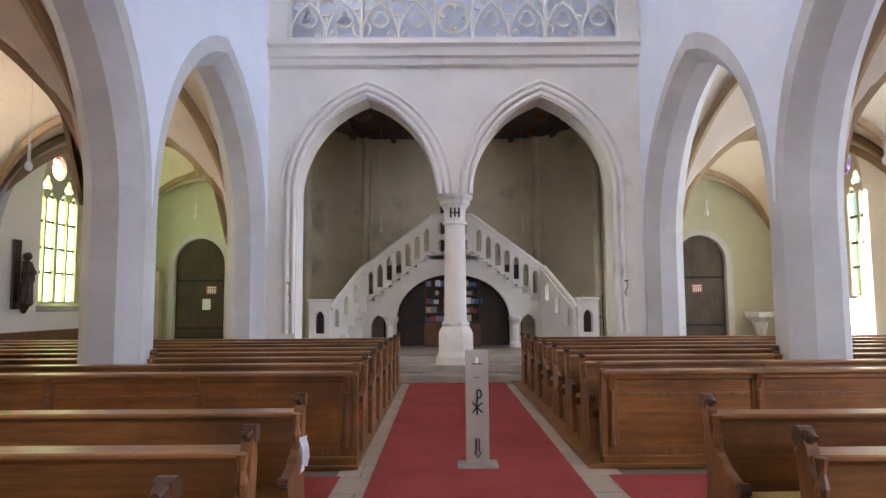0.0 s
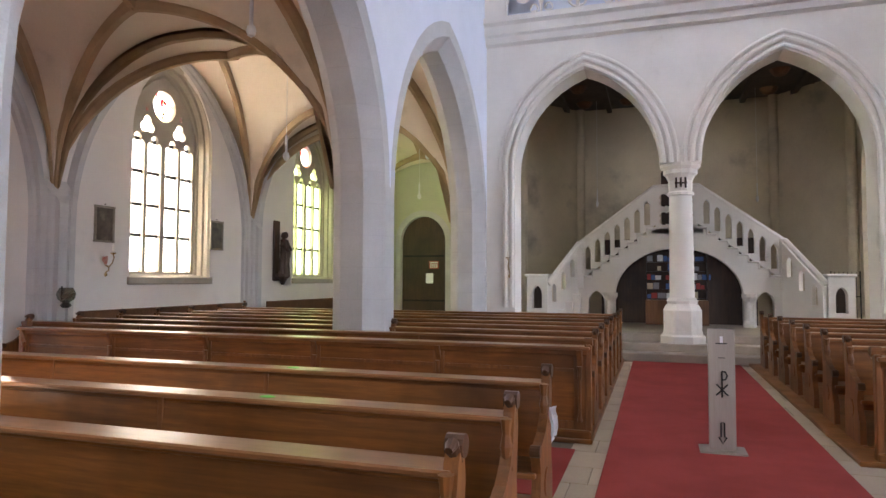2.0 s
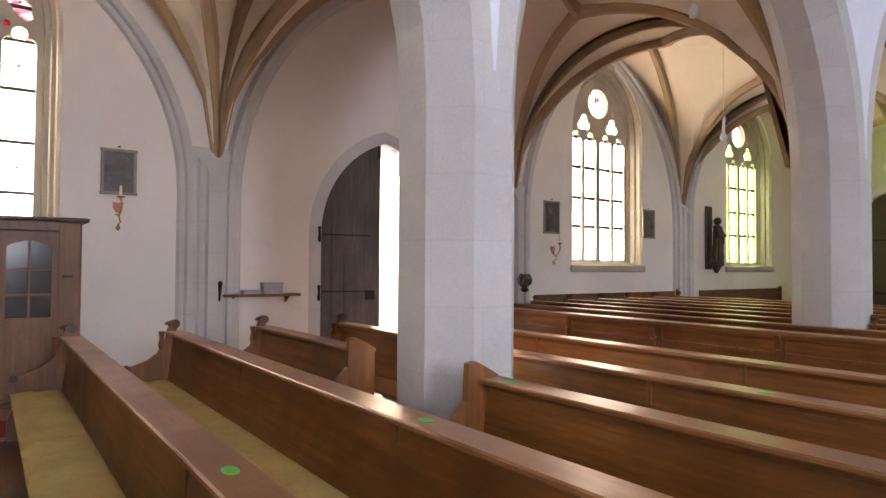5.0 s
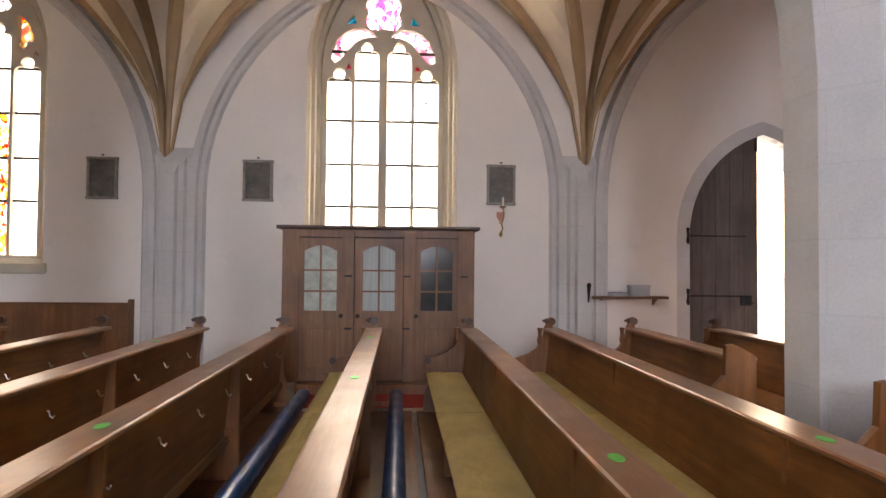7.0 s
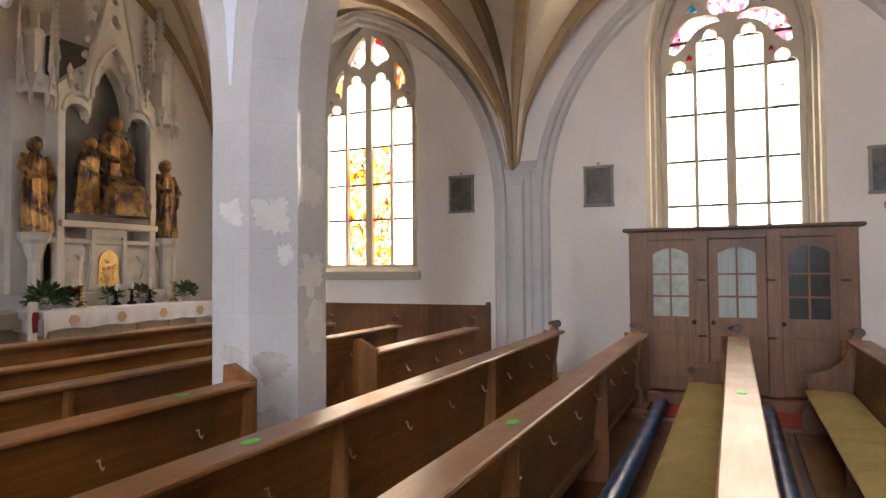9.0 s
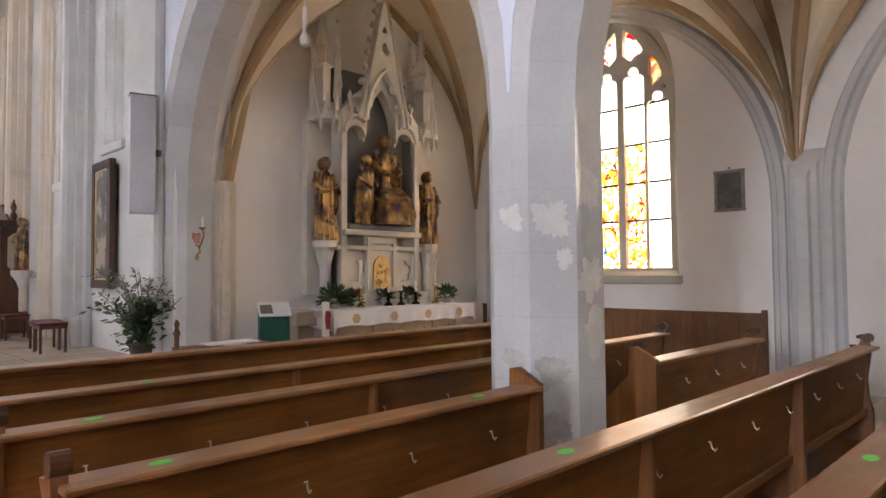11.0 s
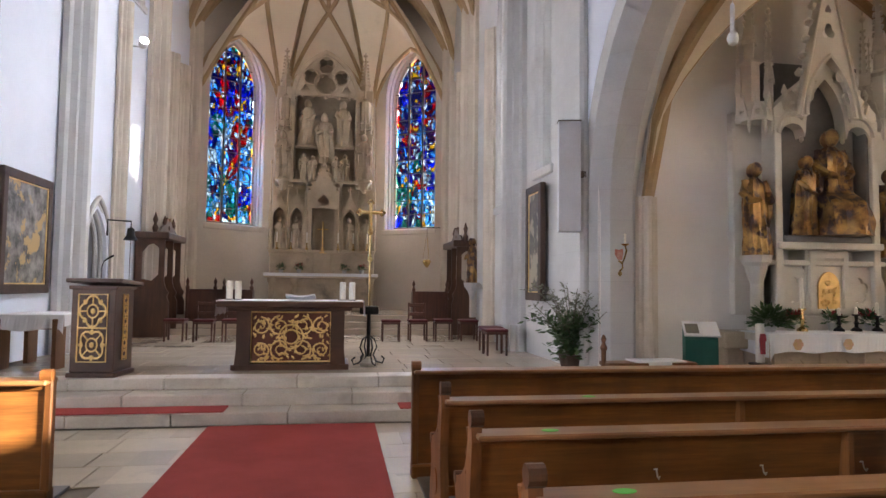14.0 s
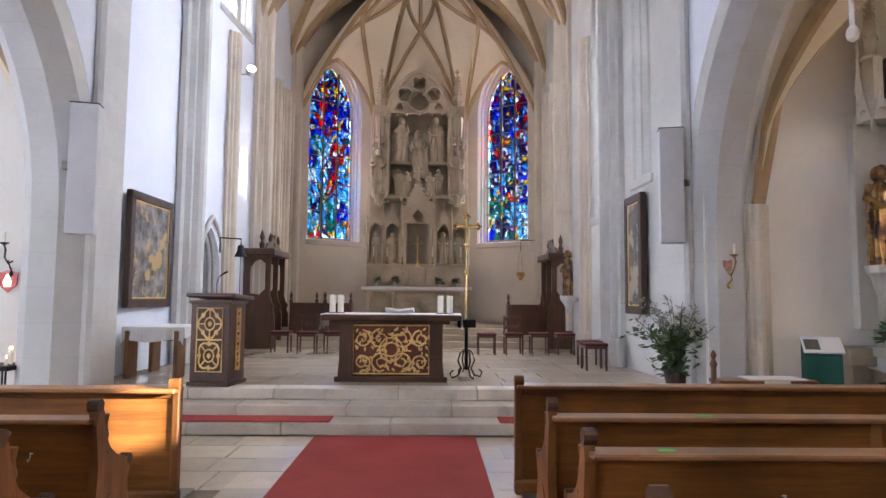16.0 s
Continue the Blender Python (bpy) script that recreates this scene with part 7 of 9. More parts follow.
tube(ar, [(-0.015, -0.035, 0.27), (-0.015, -0.035, 0.14), (-0.035, -0.035, 0.14), (0, -0.035, 0.08), (0.035, -0.035, 0.14), (0.015, -0.035, 0.14), (0.015, -0.035, 0.27)], 0.006, 6, True)
part("arrow", ar, IRON, se)
part("engraving_bar", box(bm_new(), -0.05, 0.05, -0.034, -0.03, 0.99, 1.0), IRON, se)
part("engraving_bar", box(bm_new(), -0.03, 0.03, -0.034, -0.03, 0.86, 0.866, 0, pose(0, 0, 0, 0, 0, 0)), IRON, se)
part("candle_slot", box(bm_new(), -0.012, 0.012, -0.036, -0.03, 1.0, 1.06), LINEN, se)

pp = thing("folded_paper", NX + 0.06, 3.86, 0.72, "crumpled white paper hanging on the pew end", "paper")
bm = bm_new()
g = [[bm.verts.new((0.004 + 0.02 * math.sin(2.2 * i + j), -0.09 + 0.06 * i, -0.09 + 0.06 * j + 0.02 * math.sin(i))) for j in range(4)] for i in range(4)]
for i in range(3):
    for j in range(3):
        bm.faces.new((g[i][j], g[i + 1][j], g[i + 1][j + 1], g[i][j + 1]))
bmesh.ops.solidify(bm, geom=bm.faces[:], thickness=0.002)
part("sheet", bm, LINEN, pp)


# ---- north aisle ----
WX = AX - AISLE
GLASSP = glass_mat("rippled_pale_glass", (0.5, 0.55, 0.5), (0.45, 0.5, 0.45), 0.2)
CURTAIN = surface("pale_curtain", (0.45, 0.47, 0.44), (0.32, 0.34, 0.32), 3, 60, 0.9, stretch=(1, 12, 0.4))
OBSC = surface("obscured_glass_pane", (0.30, 0.31, 0.25), (0.44, 0.45, 0.38), 8, 60, 0.25, bump=0.8, dist=0.01)
DARKPANE = surface("dark_glass_pane", (0.02, 0.022, 0.022), (0.04, 0.04, 0.04), 5, 60, 0.12)

cf = thing("confessional", WX, -0.64, 0.0, "brown panelled wooden confessional with three glazed doors", "confessional")
D0 = 1.68
part("body_side", box(bm_new(), 0.02, D0 - 0.06, -1.2, -1.16, 0.12, 2.0, 0.004), BROWNWOOD, cf)
part("body_side", box(bm_new(), 0.02, D0 - 0.06, 1.16, 1.2, 0.12, 2.0, 0.004), BROWNWOOD, cf)
part("roof", box(bm_new(), 0.02, D0 - 0.05, -1.2, 1.2, 2.0, 2.03), BROWNWOOD, cf)
part("cornice", box(bm_new(), 0.05, D0 + 0.05, -1.26, 1.26, 2.03, 2.075, 0.012), DARKWOOD, cf)
part("plinth", box(bm_new(), 0.02, D0 + 0.12, -1.0, 1.0, 0.0, 0.14, 0.01), BROWNWOOD, cf)
part("dark_inside", box(bm_new(), 0.3, 0.35, -1.15, 1.15, 0.14, 2.0), DARKWOOD, cf)
for y in (-1.08, -0.38, 0.38, 1.08):
    wv = 0.1 if abs(y) > 1 else 0.075
    part("stile", box(bm_new(), D0 - 0.05, D0, y - wv, y + wv, 0.14, 2.03, 0.006), BROWNWOOD, cf)
part("top_rail", box(bm_new(), D0 - 0.045, D0 - 0.004, -1.18, 1.18, 1.93, 2.03, 0.004), BROWNWOOD, cf)
YM = lambda x: basis((x, 0, 0), (0, 1, 0), (0, 0, 1))
for i, (cy, gmat, lab) in enumerate(((-0.72, OBSC, "door with rippled glass"), (0.0, CURTAIN, "door with pale curtain behind the panes"), (0.72, DARKPANE, "door with dark panes"))):
    hw = 0.298
    dr = part("door", plate(bm_new(), [(cy - hw, 0.16), (cy + hw, 0.16), (cy + hw, 1.92), (cy - hw, 1.92)],
              [[(cy - 0.2, 1.02), (cy + 0.2, 1.02)] + [(cy + 0.2 - 0.4 * k / 8, 1.76 + 0.07 * math.sin(math.pi * k / 8)) for k in range(9)],
               [(cy - 0.2, 0.26), (cy + 0.2, 0.26), (cy + 0.2, 0.86), (cy - 0.2, 0.86)]], 0.04, YM(D0 - 0.045)), BROWNWOOD, cf, lab)
    part("lower_panel", box(bm_new(), D0 - 0.04, D0 - 0.02, cy - 0.21, cy + 0.21, 0.25, 0.87, 0.004), BROWNWOOD, dr)
    part("raised_field", box(bm_new(), D0 - 0.02, D0 - 0.012, cy - 0.15, cy + 0.15, 0.32, 0.8, 0.003), BROWNWOOD, dr)
    part("muntin", box(bm_new(), D0 - 0.03, D0 - 0.008, cy - 0.011, cy + 0.011, 1.02, 1.83), BROWNWOOD, dr)
    for z in (1.26, 1.52):
        part("muntin", box(bm_new(), D0 - 0.029, D0 - 0.009, cy - 0.2, cy + 0.2, z - 0.011, z + 0.011), BROWNWOOD, dr)
    for sx in (-1, 1):
        for z0_, z1_ in ((1.02, 1.25), (1.27, 1.51), (1.53, 1.84)):
            ya, yb = sorted((cy + sx * 0.012, cy + sx * 0.205))
            part("pane", box(bm_new(), D0 - 0.036, D0 - 0.031, ya, yb, z0_, z1_), gmat, dr)
    part("door_knob", lathe(bm_new(), [(0.012, 0), (0.012, 0.02), (0.026, 0.03), (0.026, 0.045), (0.012, 0.055)], 0, 0, 0, 10, pose(D0 - 0.006, cy + (hw - 0.04) * (1 if i == 0 else -1), 0.96, 0, 90, 0)), IRON, dr)
    for z in (0.8, 1.45):
        part("hinge", box(bm_new(), D0 - 0.004, D0 + 0.008, cy + hw + 0.0, cy + hw + 0.09, z - 0.012, z + 0.012, 0.002), IRON, dr)

# wainscot on the aisle walls
for ya, yb in ((-9.7, -4.25), (8.9, 13.7), (14.7, 18.8)):
    wsc = struct("wainscot", box(bm_new(), WX, WX + 0.035, ya, yb, 0.0, 0.98, 0.004), BROWNWOOD, "plain brown wooden wainscot along the aisle wall", "panelling")
    part("cap", box(bm_new(), WX, WX + 0.06, ya, yb, 0.98, 1.01, 0.004), BROWNWOOD, wsc)
    part("end_post", box(bm_new(), WX, WX + 0.09, yb - 0.06, yb, 0.0, 1.06, 0.006), BROWNWOOD, wsc)
struct("wainscot", box(bm_new(), AX + AISLE - 0.035, AX + AISLE, 8.9, 13.7, 0.0, 0.98, 0.004), BROWNWOOD, "plain brown wooden wainscot along the aisle wall", "panelling")

# stations of the cross: dark pictures, plain tones
PICM = surface("dark_varnished_picture", (0.05, 0.042, 0.032), (0.11, 0.095, 0.07), 5, 25, 0.35, stain=(0.16, 0.14, 0.1), stain_lo=0.52, stain_hi=0.7, stain_scale=7)
PALEFRAME = surface("worn_grey_gilt_frame", (0.30, 0.27, 0.22), (0.2, 0.175, 0.14), 9, 60, 0.5)
FRAMEM = surface("dull_picture_frame", (0.10, 0.07, 0.04), (0.06, 0.042, 0.026), 6, 60, 0.4)


def wall_picture(y, z0, z1, w, side=-1):
    x = AX + side * AISLE
    t = thing("wall_picture", x, y, (z0 + z1) / 2, "small dark framed devotional picture on the white wall", "picture", "pictures along the aisle")
    h = (z1 - z0) / 2
    a, b = sorted((0, -side * 0.02))
    part("canvas", box(bm_new(), a, b, -w / 2, w / 2, -h, h), PICM, t)
    for yy, zz, hy, hz in ((0, h, w / 2 + 0.03, 0.02), (0, -h, w / 2 + 0.03, 0.02), (w / 2, 0, 0.02, h), (-w / 2, 0, 0.02, h)):
        a, b = sorted((0, -side * 0.04))
        part("frame_bar", box(bm_new(), a, b, yy - hy, yy + hy, zz - hz, zz + hz, 0.006), PALEFRAME, t)
    part("hanger", lathe(bm_new(), [(0.02, 0), (0.02, 0.02)], -side * 0.02, 0, h + 0.04, 8), FRAMEM, t)


for y in (-4.74, -2.5, 1.15):
    wall_picture(y, 2.54, 3.12, 0.4)
for y in (9.35, 12.6):
    wall_picture(y, 2.3, 2.95, 0.42)
wall_picture(8.95, 2.3, 2.95, 0.42, 1), wall_picture(12.9, 2.3, 2.95, 0.42, 1)

# mottled red and pale red, for the flat plates behind the sconce arms
SHIELD = surface("mottled_red_plate", (0.42, 0.12, 0.08), (0.5, 0.3, 0.24), 12, 40, 0.8)


def sconce(x, y, z, rz, label="wrought candle sconce with a candle on the wall", shield=True, mat=None, lit=False):
    """Wall candle arm; its own -y is the way off the wall."""
    t = thing("candle_sconce", x, y, z, label, "sconce", rz=rz)
    mm_ = mat or BRASS
    if shield:
        part("shield", plate(bm_new(), [(-0.06, 0.07), (-0.065, 0.0), (-0.02, -0.08), (0.04, -0.085), (0.06, 0.0), (0.055, 0.08), (0.0, 0.06)], [], 0.012, basis((0, 0, 0), (1, 0, 0), (0, 0, 1))), SHIELD, t)
    part("arm", tube(bm_new(), [(0, -0.01, -0.1), (0, -0.1, -0.14), (0.0, -0.18, -0.06), (0.02, -0.2, 0.04), (0.0, -0.2, 0.1)], 0.012, 6), mm_, t)
    part("scroll", tube(bm_new(), [(0, -0.02, -0.24), (0.02, -0.08, -0.2), (0, -0.1, -0.12), (-0.03, -0.05, -0.1)], 0.012, 6), mm_, t)
    part("knob", lathe(bm_new(), [(0.004, -0.05), (0.03, -0.02), (0.03, 0.01), (0.01, 0.03)], 0, -0.03, -0.27, 8), mm_, t)
    part("pan", lathe(bm_new(), [(0.015, 0), (0.05, 0.02), (0.055, 0.035)], 0, -0.2, 0.1, 12), mm_, t)
    part("candle", lathe(bm_new(), [(0.016, 0), (0.016, 0.14), (0.004, 0.15)], 0, -0.2, 0.13, 8), WAX, t)
    return t


sconce(WX, 1.15, 2.35, 90)
sconce(WX, 9.4, 1.95, 90)
sconce(AX - PIL + 0.05, EAST + 0.13, 2.15, 180, "gilt candle sconce with a mottled red back plate")
sconce(AX - 3.55, WEST - 0.01, 1.95, 0, "ornate candle sconce on the gallery pier", False)
sconce(AX + 3.62, WEST - 0.01, 1.95, 0, "ornate candle sconce on the gallery pier", False)
sconce(5.5, EAST + 0.02, 2.22, 180, "iron candle sconce on the end wall of the aisle", False, IRON)
vl = thing("votive_shield_lamp", 5.54, EAST + 0.03, 1.86, "red glowing shield-shaped lamp under the sconce", "lamp", rz=-90)
part("shield", plate(bm_new(), [(-0.13, 0.1), (-0.12, -0.06), (0, -0.16), (0.12, -0.06), (0.13, 0.1), (0, 0.14)], [], 0.02, basis((0, 0, 0), (0, -1, 0), (0, 0, 1))), surface("red_enamel", (0.4, 0.02, 0.01), (0.3, 0.015, 0.01), 8, 40, 0.3), vl)
part("flame", plate(bm_new(), [(-0.04, -0.08), (0.04, -0.08), (0.05, -0.02), (0, 0.08), (-0.05, -0.02)], [], 0.01, basis((-0.021, 0, 0), (0, -1, 0), (0, 0, 1))), FLAMEM, vl)
vs_ = thing("votive_candle_stand", 5.32, -9.55, 0.0, "dark iron stand with lit votive candles", "candle stand")
part("pan", box(bm_new(), -0.2, 0.2, -0.25, 0.25, 0.72, 0.78, 0.01), IRON, vs_)
for dx in (-0.15, 0.15):
    for dy in (-0.2, 0.2):
        part("leg", tube(bm_new(), [(dx, dy, 0), (dx, dy, 0.73)], 0.012, 6), IRON, vs_)
for dx, dy, h_ in ((-0.1, -0.1, 0.16), (-0.05, -0.05, 0.18), (0.02, -0.12, 0.17), (-0.08, 0.1, 0.08)):
    cdl = part("candle", lathe(bm_new(), [(0.018, 0.78), (0.018, 0.78 + h_), (0.004, 0.785 + h_)], dx, dy, 0, 8), WAX, vs_)
    part("flame", lathe(bm_new(), [(0.003, 0.79 + h_), (0.009, 0.805 + h_), (0.002, 0.83 + h_)], dx, dy, 0, 6), FLAMEM, cdl)

# shelf with boxes, iron lamp bracket near the side door
sh = thing("wall_shelf", WX, 3.15, 1.13, "brown wooden wall shelf beside the side door", "shelf")
part("board", box(bm_new(), 0.0, 0.22, -0.62, 0.55, -0.02, 0.02, 0.005), BROWNWOOD, sh)
for y in (-0.45, 0.4):
    part("bracket", plate(bm_new(), [(0, -0.02), (0.16, -0.02), (0, -0.12)], [], 0.03, basis((0, y, 0), (1, 0, 0), (0, 0, 1))), BROWNWOOD, sh)
BOXM = surface("grey_card_box", (0.42, 0.43, 0.46), (0.36, 0.37, 0.4), 5, 50, 0.8)
for nm, y, w_, h_ in (("card_box", 0.12, 0.3, 0.17), ("card_box", -0.2, 0.26, 0.06)):
    bx = thing(nm, WX + 0.11, 3.15 + y, 1.15, "grey cardboard box on the wall shelf", "box")
    part("carton", box(bm_new(), -0.08, 0.08, -w_ / 2, w_ / 2, 0, h_ * 0.8, 0.004), BOXM, bx)
    part("lid", box(bm_new(), -0.085, 0.085, -w_ / 2 - 0.005, w_ / 2 + 0.005, h_ * 0.8, h_, 0.004), BOXM, bx)
ir = thing("iron_wall_bracket", WX + 0.235, PY[1], 1.18, "black wrought iron bracket on the wall shaft", "bracket")
part("bar", tube(bm_new(), [(0, 0, -0.12), (0.02, 0, 0.0), (0.03, 0, 0.12)], [0.012, 0.02, 0.03], 8), IRON, ir)
part("knob", lathe(bm_new(), [(0.01, 0), (0.04, 0.03), (0.02, 0.07)], 0.03, 0, 0.1, 8), IRON, ir)
ln = thing("glass_wall_lamp", WX + 0.25, PY[0], 1.3, "iron bracket with a clear glass bowl on the wall shaft", "lamp")
part("arm", tube(bm_new(), [(0, 0, 0.16), (0, 0, -0.1), (0.12, -0.05, -0.1)], 0.015, 6), IRON, ln)
part("bowl", lathe(bm_new(), [(0.04, -0.12), (0.13, -0.05), (0.15, 0.04), (0.1, 0.14), (0.09, 0.14)], 0.16, -0.05, 0, 14), GLASSP, ln)
part("bowl_rim", lathe(bm_new(), [(0.05, -0.2), (0.09, -0.16), (0.05, -0.11)], 0.16, -0.05, 0, 12), IRON, ln)

# side door: one leaf shut, the other standing open outwards
door = tagged(new("door_1"), "grey weathered oak double door, one leaf standing open to daylight", "door", kind="structure")
dw, dz, dh = 1.2, 2.1, 1.6
half_arch = [(u, v) for u, v in opening(0, dw, 0.04, dz, dh) if u <= 0.001]
leaf = half_arch + [(-0.006, 0.04)]
lf = part("door_leaf", plate(bm_new(), [(DOOR_Y + u, v) for u, v in leaf], [], 0.07, basis((WX - 0.24, 0, 0), (0, 1, 0), (0, 0, 1))), DOORWOOD, door)
for i in range(5):
    y = DOOR_Y - 1.17 + 0.235 * i
    zt_ = dz + arch_height(min(abs(y - DOOR_Y), dw), dw, dh) if abs(y - DOOR_Y) < dw else dz
    zt2 = dz + arch_height(min(abs(y + 0.225 - DOOR_Y), dw), dw, dh)
    part("plank", box(bm_new(), WX - 0.172, WX - 0.155, y + 0.003, y + 0.228, 0.06, min(zt_, zt2) - 0.06, 0.003), DOORWOOD, lf)
for z in (1.15, 2.1):
    part("strap_hinge", tube(bm_new(), [(WX - 0.14, DOOR_Y - 1.2, z), (WX - 0.14, DOOR_Y - 0.2, z)], 0.012, 6), IRON, lf)
    part("hinge_pin", tube(bm_new(), [(WX - 0.08, DOOR_Y - 1.2, z - 0.24), (WX + 0.02, DOOR_Y - 1.23, z - 0.1), (WX + 0.02, DOOR_Y - 1.23, z + 0.1), (WX - 0.12, DOOR_Y - 1.16, z + 0.04)], 0.028, 6), IRON, door)
part("lock", box(bm_new(), WX - 0.155, WX - 0.12, DOOR_Y - 0.3, DOOR_Y - 0.12, 1.0, 1.16, 0.006), IRON, lf)
part("latch", tube(bm_new(), [(WX - 0.12, DOOR_Y - 0.2, 1.06), (WX - 0.07, DOOR_Y - 0.2, 1.06), (WX - 0.07, DOOR_Y - 0.12, 1.04)], 0.012, 6), IRON, lf)
part("bolt", tube(bm_new(), [(WX - 0.1, DOOR_Y - 0.06, 3.45), (WX - 0.1, DOOR_Y - 0.06, 3.9)], 0.025, 6), IRON, door)
part("open_leaf", plate(bm_new(), [(-u, v) for u, v in leaf][::-1], [], 0.07, Matrix.Translation((WX - 0.7, DOOR_Y + 1.18, 0)) @ pose(0, 0, 0, 0, 0, 80) @ Matrix.Translation((0, -1.18, 0)) @ basis((0, 0, 0), (0, 1, 0), (0, 0, 1))), DOORWOOD, door)
bm = bm_new()
inn, out_ = opening(DOOR_Y, dw, 0.0, dz, dh, 0.0, 12), opening(DOOR_Y, dw, 0.0, dz, dh, 0.2, 12)
for r_, s_ in (([(WX + 0.004, *p) for p in out_], [(WX + 0.02, *p) for p in inn]), ([(WX + 0.02, *p) for p in inn], [(WX - 0.14, DOOR_Y + (p[0] - DOOR_Y) * 0.985, p[1]) for p in inn])):
    A, B = [bm.verts.new(p) for p in r_], [bm.verts.new(p) for p in s_]
    for i in range(len(A) - 1):
        bm.faces.new((A[i], A[i + 1], B[i + 1], B[i]))
part("stone_surround", bm, STONE, door)
window_light(WX - 2.2, DOOR_Y + 0.7, 1.6, 1.8, 3.4, -90, 60)

# ---- west ends of the aisles ----
GREENP = surface("yellow_green_plaster", (0.56, 0.56, 0.40), (0.48, 0.49, 0.35), 0.5, 30, 0.9, stain=(0.36, 0.36, 0.27), stain_lo=0.6, stain_hi=0.85)
for s in (-1, 1):
    xa, xb = sorted((AX + s * (PIL - 0.3), AX + s * (AISLE + 0.7)))
    cx = AX + s * (7.95 if s < 0 else 7.9)
    hole = opening(cx, 0.8, -0.1, 2.9, 0.85)
    struct("wall_west_aisle_" + ("north" if s < 0 else "south"), plate(bm_new(), [(xa, -0.2), (xb, -0.2), (xb, 7.2), (xa, 7.2)], [[(u, max(v, 0.02)) for u, v in hole]], 0.5, basis((0, 20.7, 0), (1, 0, 0), (0, 0, 1))), GREENP, "yellowish green plastered west wall of the aisle", "wall")
    dr = tagged(new("door_" + ("2" if s < 0 else "3")), "dark wooden arched door with iron straps, shut", "door", kind="structure")
    part("door_leaf", plate(bm_new(), opening(cx, 0.8, 0.02, 2.9, 0.85), [], 0.08, basis((0, 20.4, 0), (1, 0, 0), (0, 0, 1))), DOORWOOD if s > 0 else DARKWOOD, dr)
    for z in (0.9, 2.4):
        part("iron_strap", box(bm_new(), cx - 0.75, cx + 0.75, 20.3, 20.318, z - 0.03, z + 0.03, 0.004), IRON, dr)
    bm = bm_new()
    A = [bm.verts.new((u, 20.17, v)) for u, v in opening(cx, 0.8, 0.0, 2.9, 0.85, 0.2, 10)]
    B = [bm.verts.new((u, 20.15, v)) for u, v in opening(cx, 0.8, 0.0, 2.9, 0.85, 0.0, 10)]
    C = [bm.verts.new((u, 20.36, v)) for u, v in opening(cx, 0.8, 0.0, 2.9, 0.85, -0.01, 10)]
    for r_, s_ in ((A, B), (B, C)):
        for i in range(len(r_) - 1):
            bm.faces.new((r_[i], r_[i + 1], s_[i + 1], s_[i]))
    part("stone_surround", bm, STONE, dr)
    nt_ = thing("door_notice", cx + (0.35 if s < 0 else -0.1), 20.29, 2.1 if s < 0 else 2.05, "small red and white printed notice on the dark door", "notice")
    part("sheet", box(bm_new(), -0.17, 0.17, -0.004, 0, -0.13, 0.13), surface("red_notice", (0.45, 0.1, 0.07), (0.38, 0.08, 0.06), 8, 30, 0.7), nt_)
    for k_ in range(4):
        part("print_bar", box(bm_new(), -0.12 + 0.07 * k_, -0.08 + 0.07 * k_, -0.007, -0.004, -0.1, 0.04), LINEN, nt_)
    part("print_bar", box(bm_new(), -0.14, 0.14, -0.007, -0.004, 0.06, 0.1), LINEN, nt_)
pw = thing("door_notice", AX - 7.85 + 0.1, 20.29, 1.65, "white paper notice on the dark door", "notice")
part("sheet", box(bm_new(), -0.13, 0.13, -0.004, 0, -0.17, 0.17), LINEN, pw)
cab = thing("wooden_partition", -9.35, 20.0, 0.0, "greyish brown wooden partition beside the west door", "partition")
part("panel", box(bm_new(), -0.7, 0.42, -0.1, 0.1, 0.0, 2.7, 0.01), FLAG, cab)
part("cap", box(bm_new(), -0.72, 0.46, -0.14, 0.12, 2.7, 2.78, 0.01), FLAG, cab)
part("post", box(bm_new(), 0.42, 0.56, -0.12, 0.12, 0.0, 2.7, 0.01), FLAG, cab)
statue("statue", WX + 0.28, 15.1, 1.75, 1.15, DARKWOOD, "dark carved wooden figure on a wall console", 90, 0.15, False, 31)
cns = thing("wall_console", WX, 15.1, 1.45, "small dark wall console under the carved figure", "console")
part("bracket", lathe(bm_new(), [(0.04, 0.0), (0.12, 0.15), (0.2, 0.22), (0.2, 0.3)], 0.25, 0, 0, 8), DARKWOOD, cns)
part("back_board", box(bm_new(), 0.0, 0.06, -0.14, 0.14, 0.1, 1.75, 0.02), DARKWOOD, cns)
fo = thing("stone_font", 9.75, 19.7, 0.0, "grey stone holy water font on a baluster foot", "font")
part("foot", lathe(bm_new(), [(0.3, 0), (0.3, 0.1), (0.16, 0.2), (0.13, 0.6), (0.2, 0.9), (0.22, 1.0)], 0, 0, 0, 12), STONE, fo)
part("basin", lathe(bm_new(), [(0.22, 1.0), (0.4, 1.15), (0.42, 1.3), (0.36, 1.3), (0.3, 1.18)], 0, 0, 0, 12), STONE, fo)
ig = thing("iron_gate", AX + 3.72, 17.2, 0.48, "low black wrought iron gate beside the stairs", "gate")
for x in (-0.3, 0.3):
    part("gate_post", tube(bm_new(), [(x, 0, 0), (x, 0, 1.35)], 0.016, 6), IRON, ig)
for z in (0.15, 0.75, 1.25):
    part("gate_rail", tube(bm_new(), [(-0.3, 0, z), (0.3, 0, z)], 0.012, 6), IRON, ig)
for k_ in range(6):
    part("gate_bar", tube(bm_new(), [(-0.22 + 0.088 * k_, 0, 0.15), (-0.22 + 0.088 * k_, 0, 1.32)], 0.008, 6), IRON, ig)

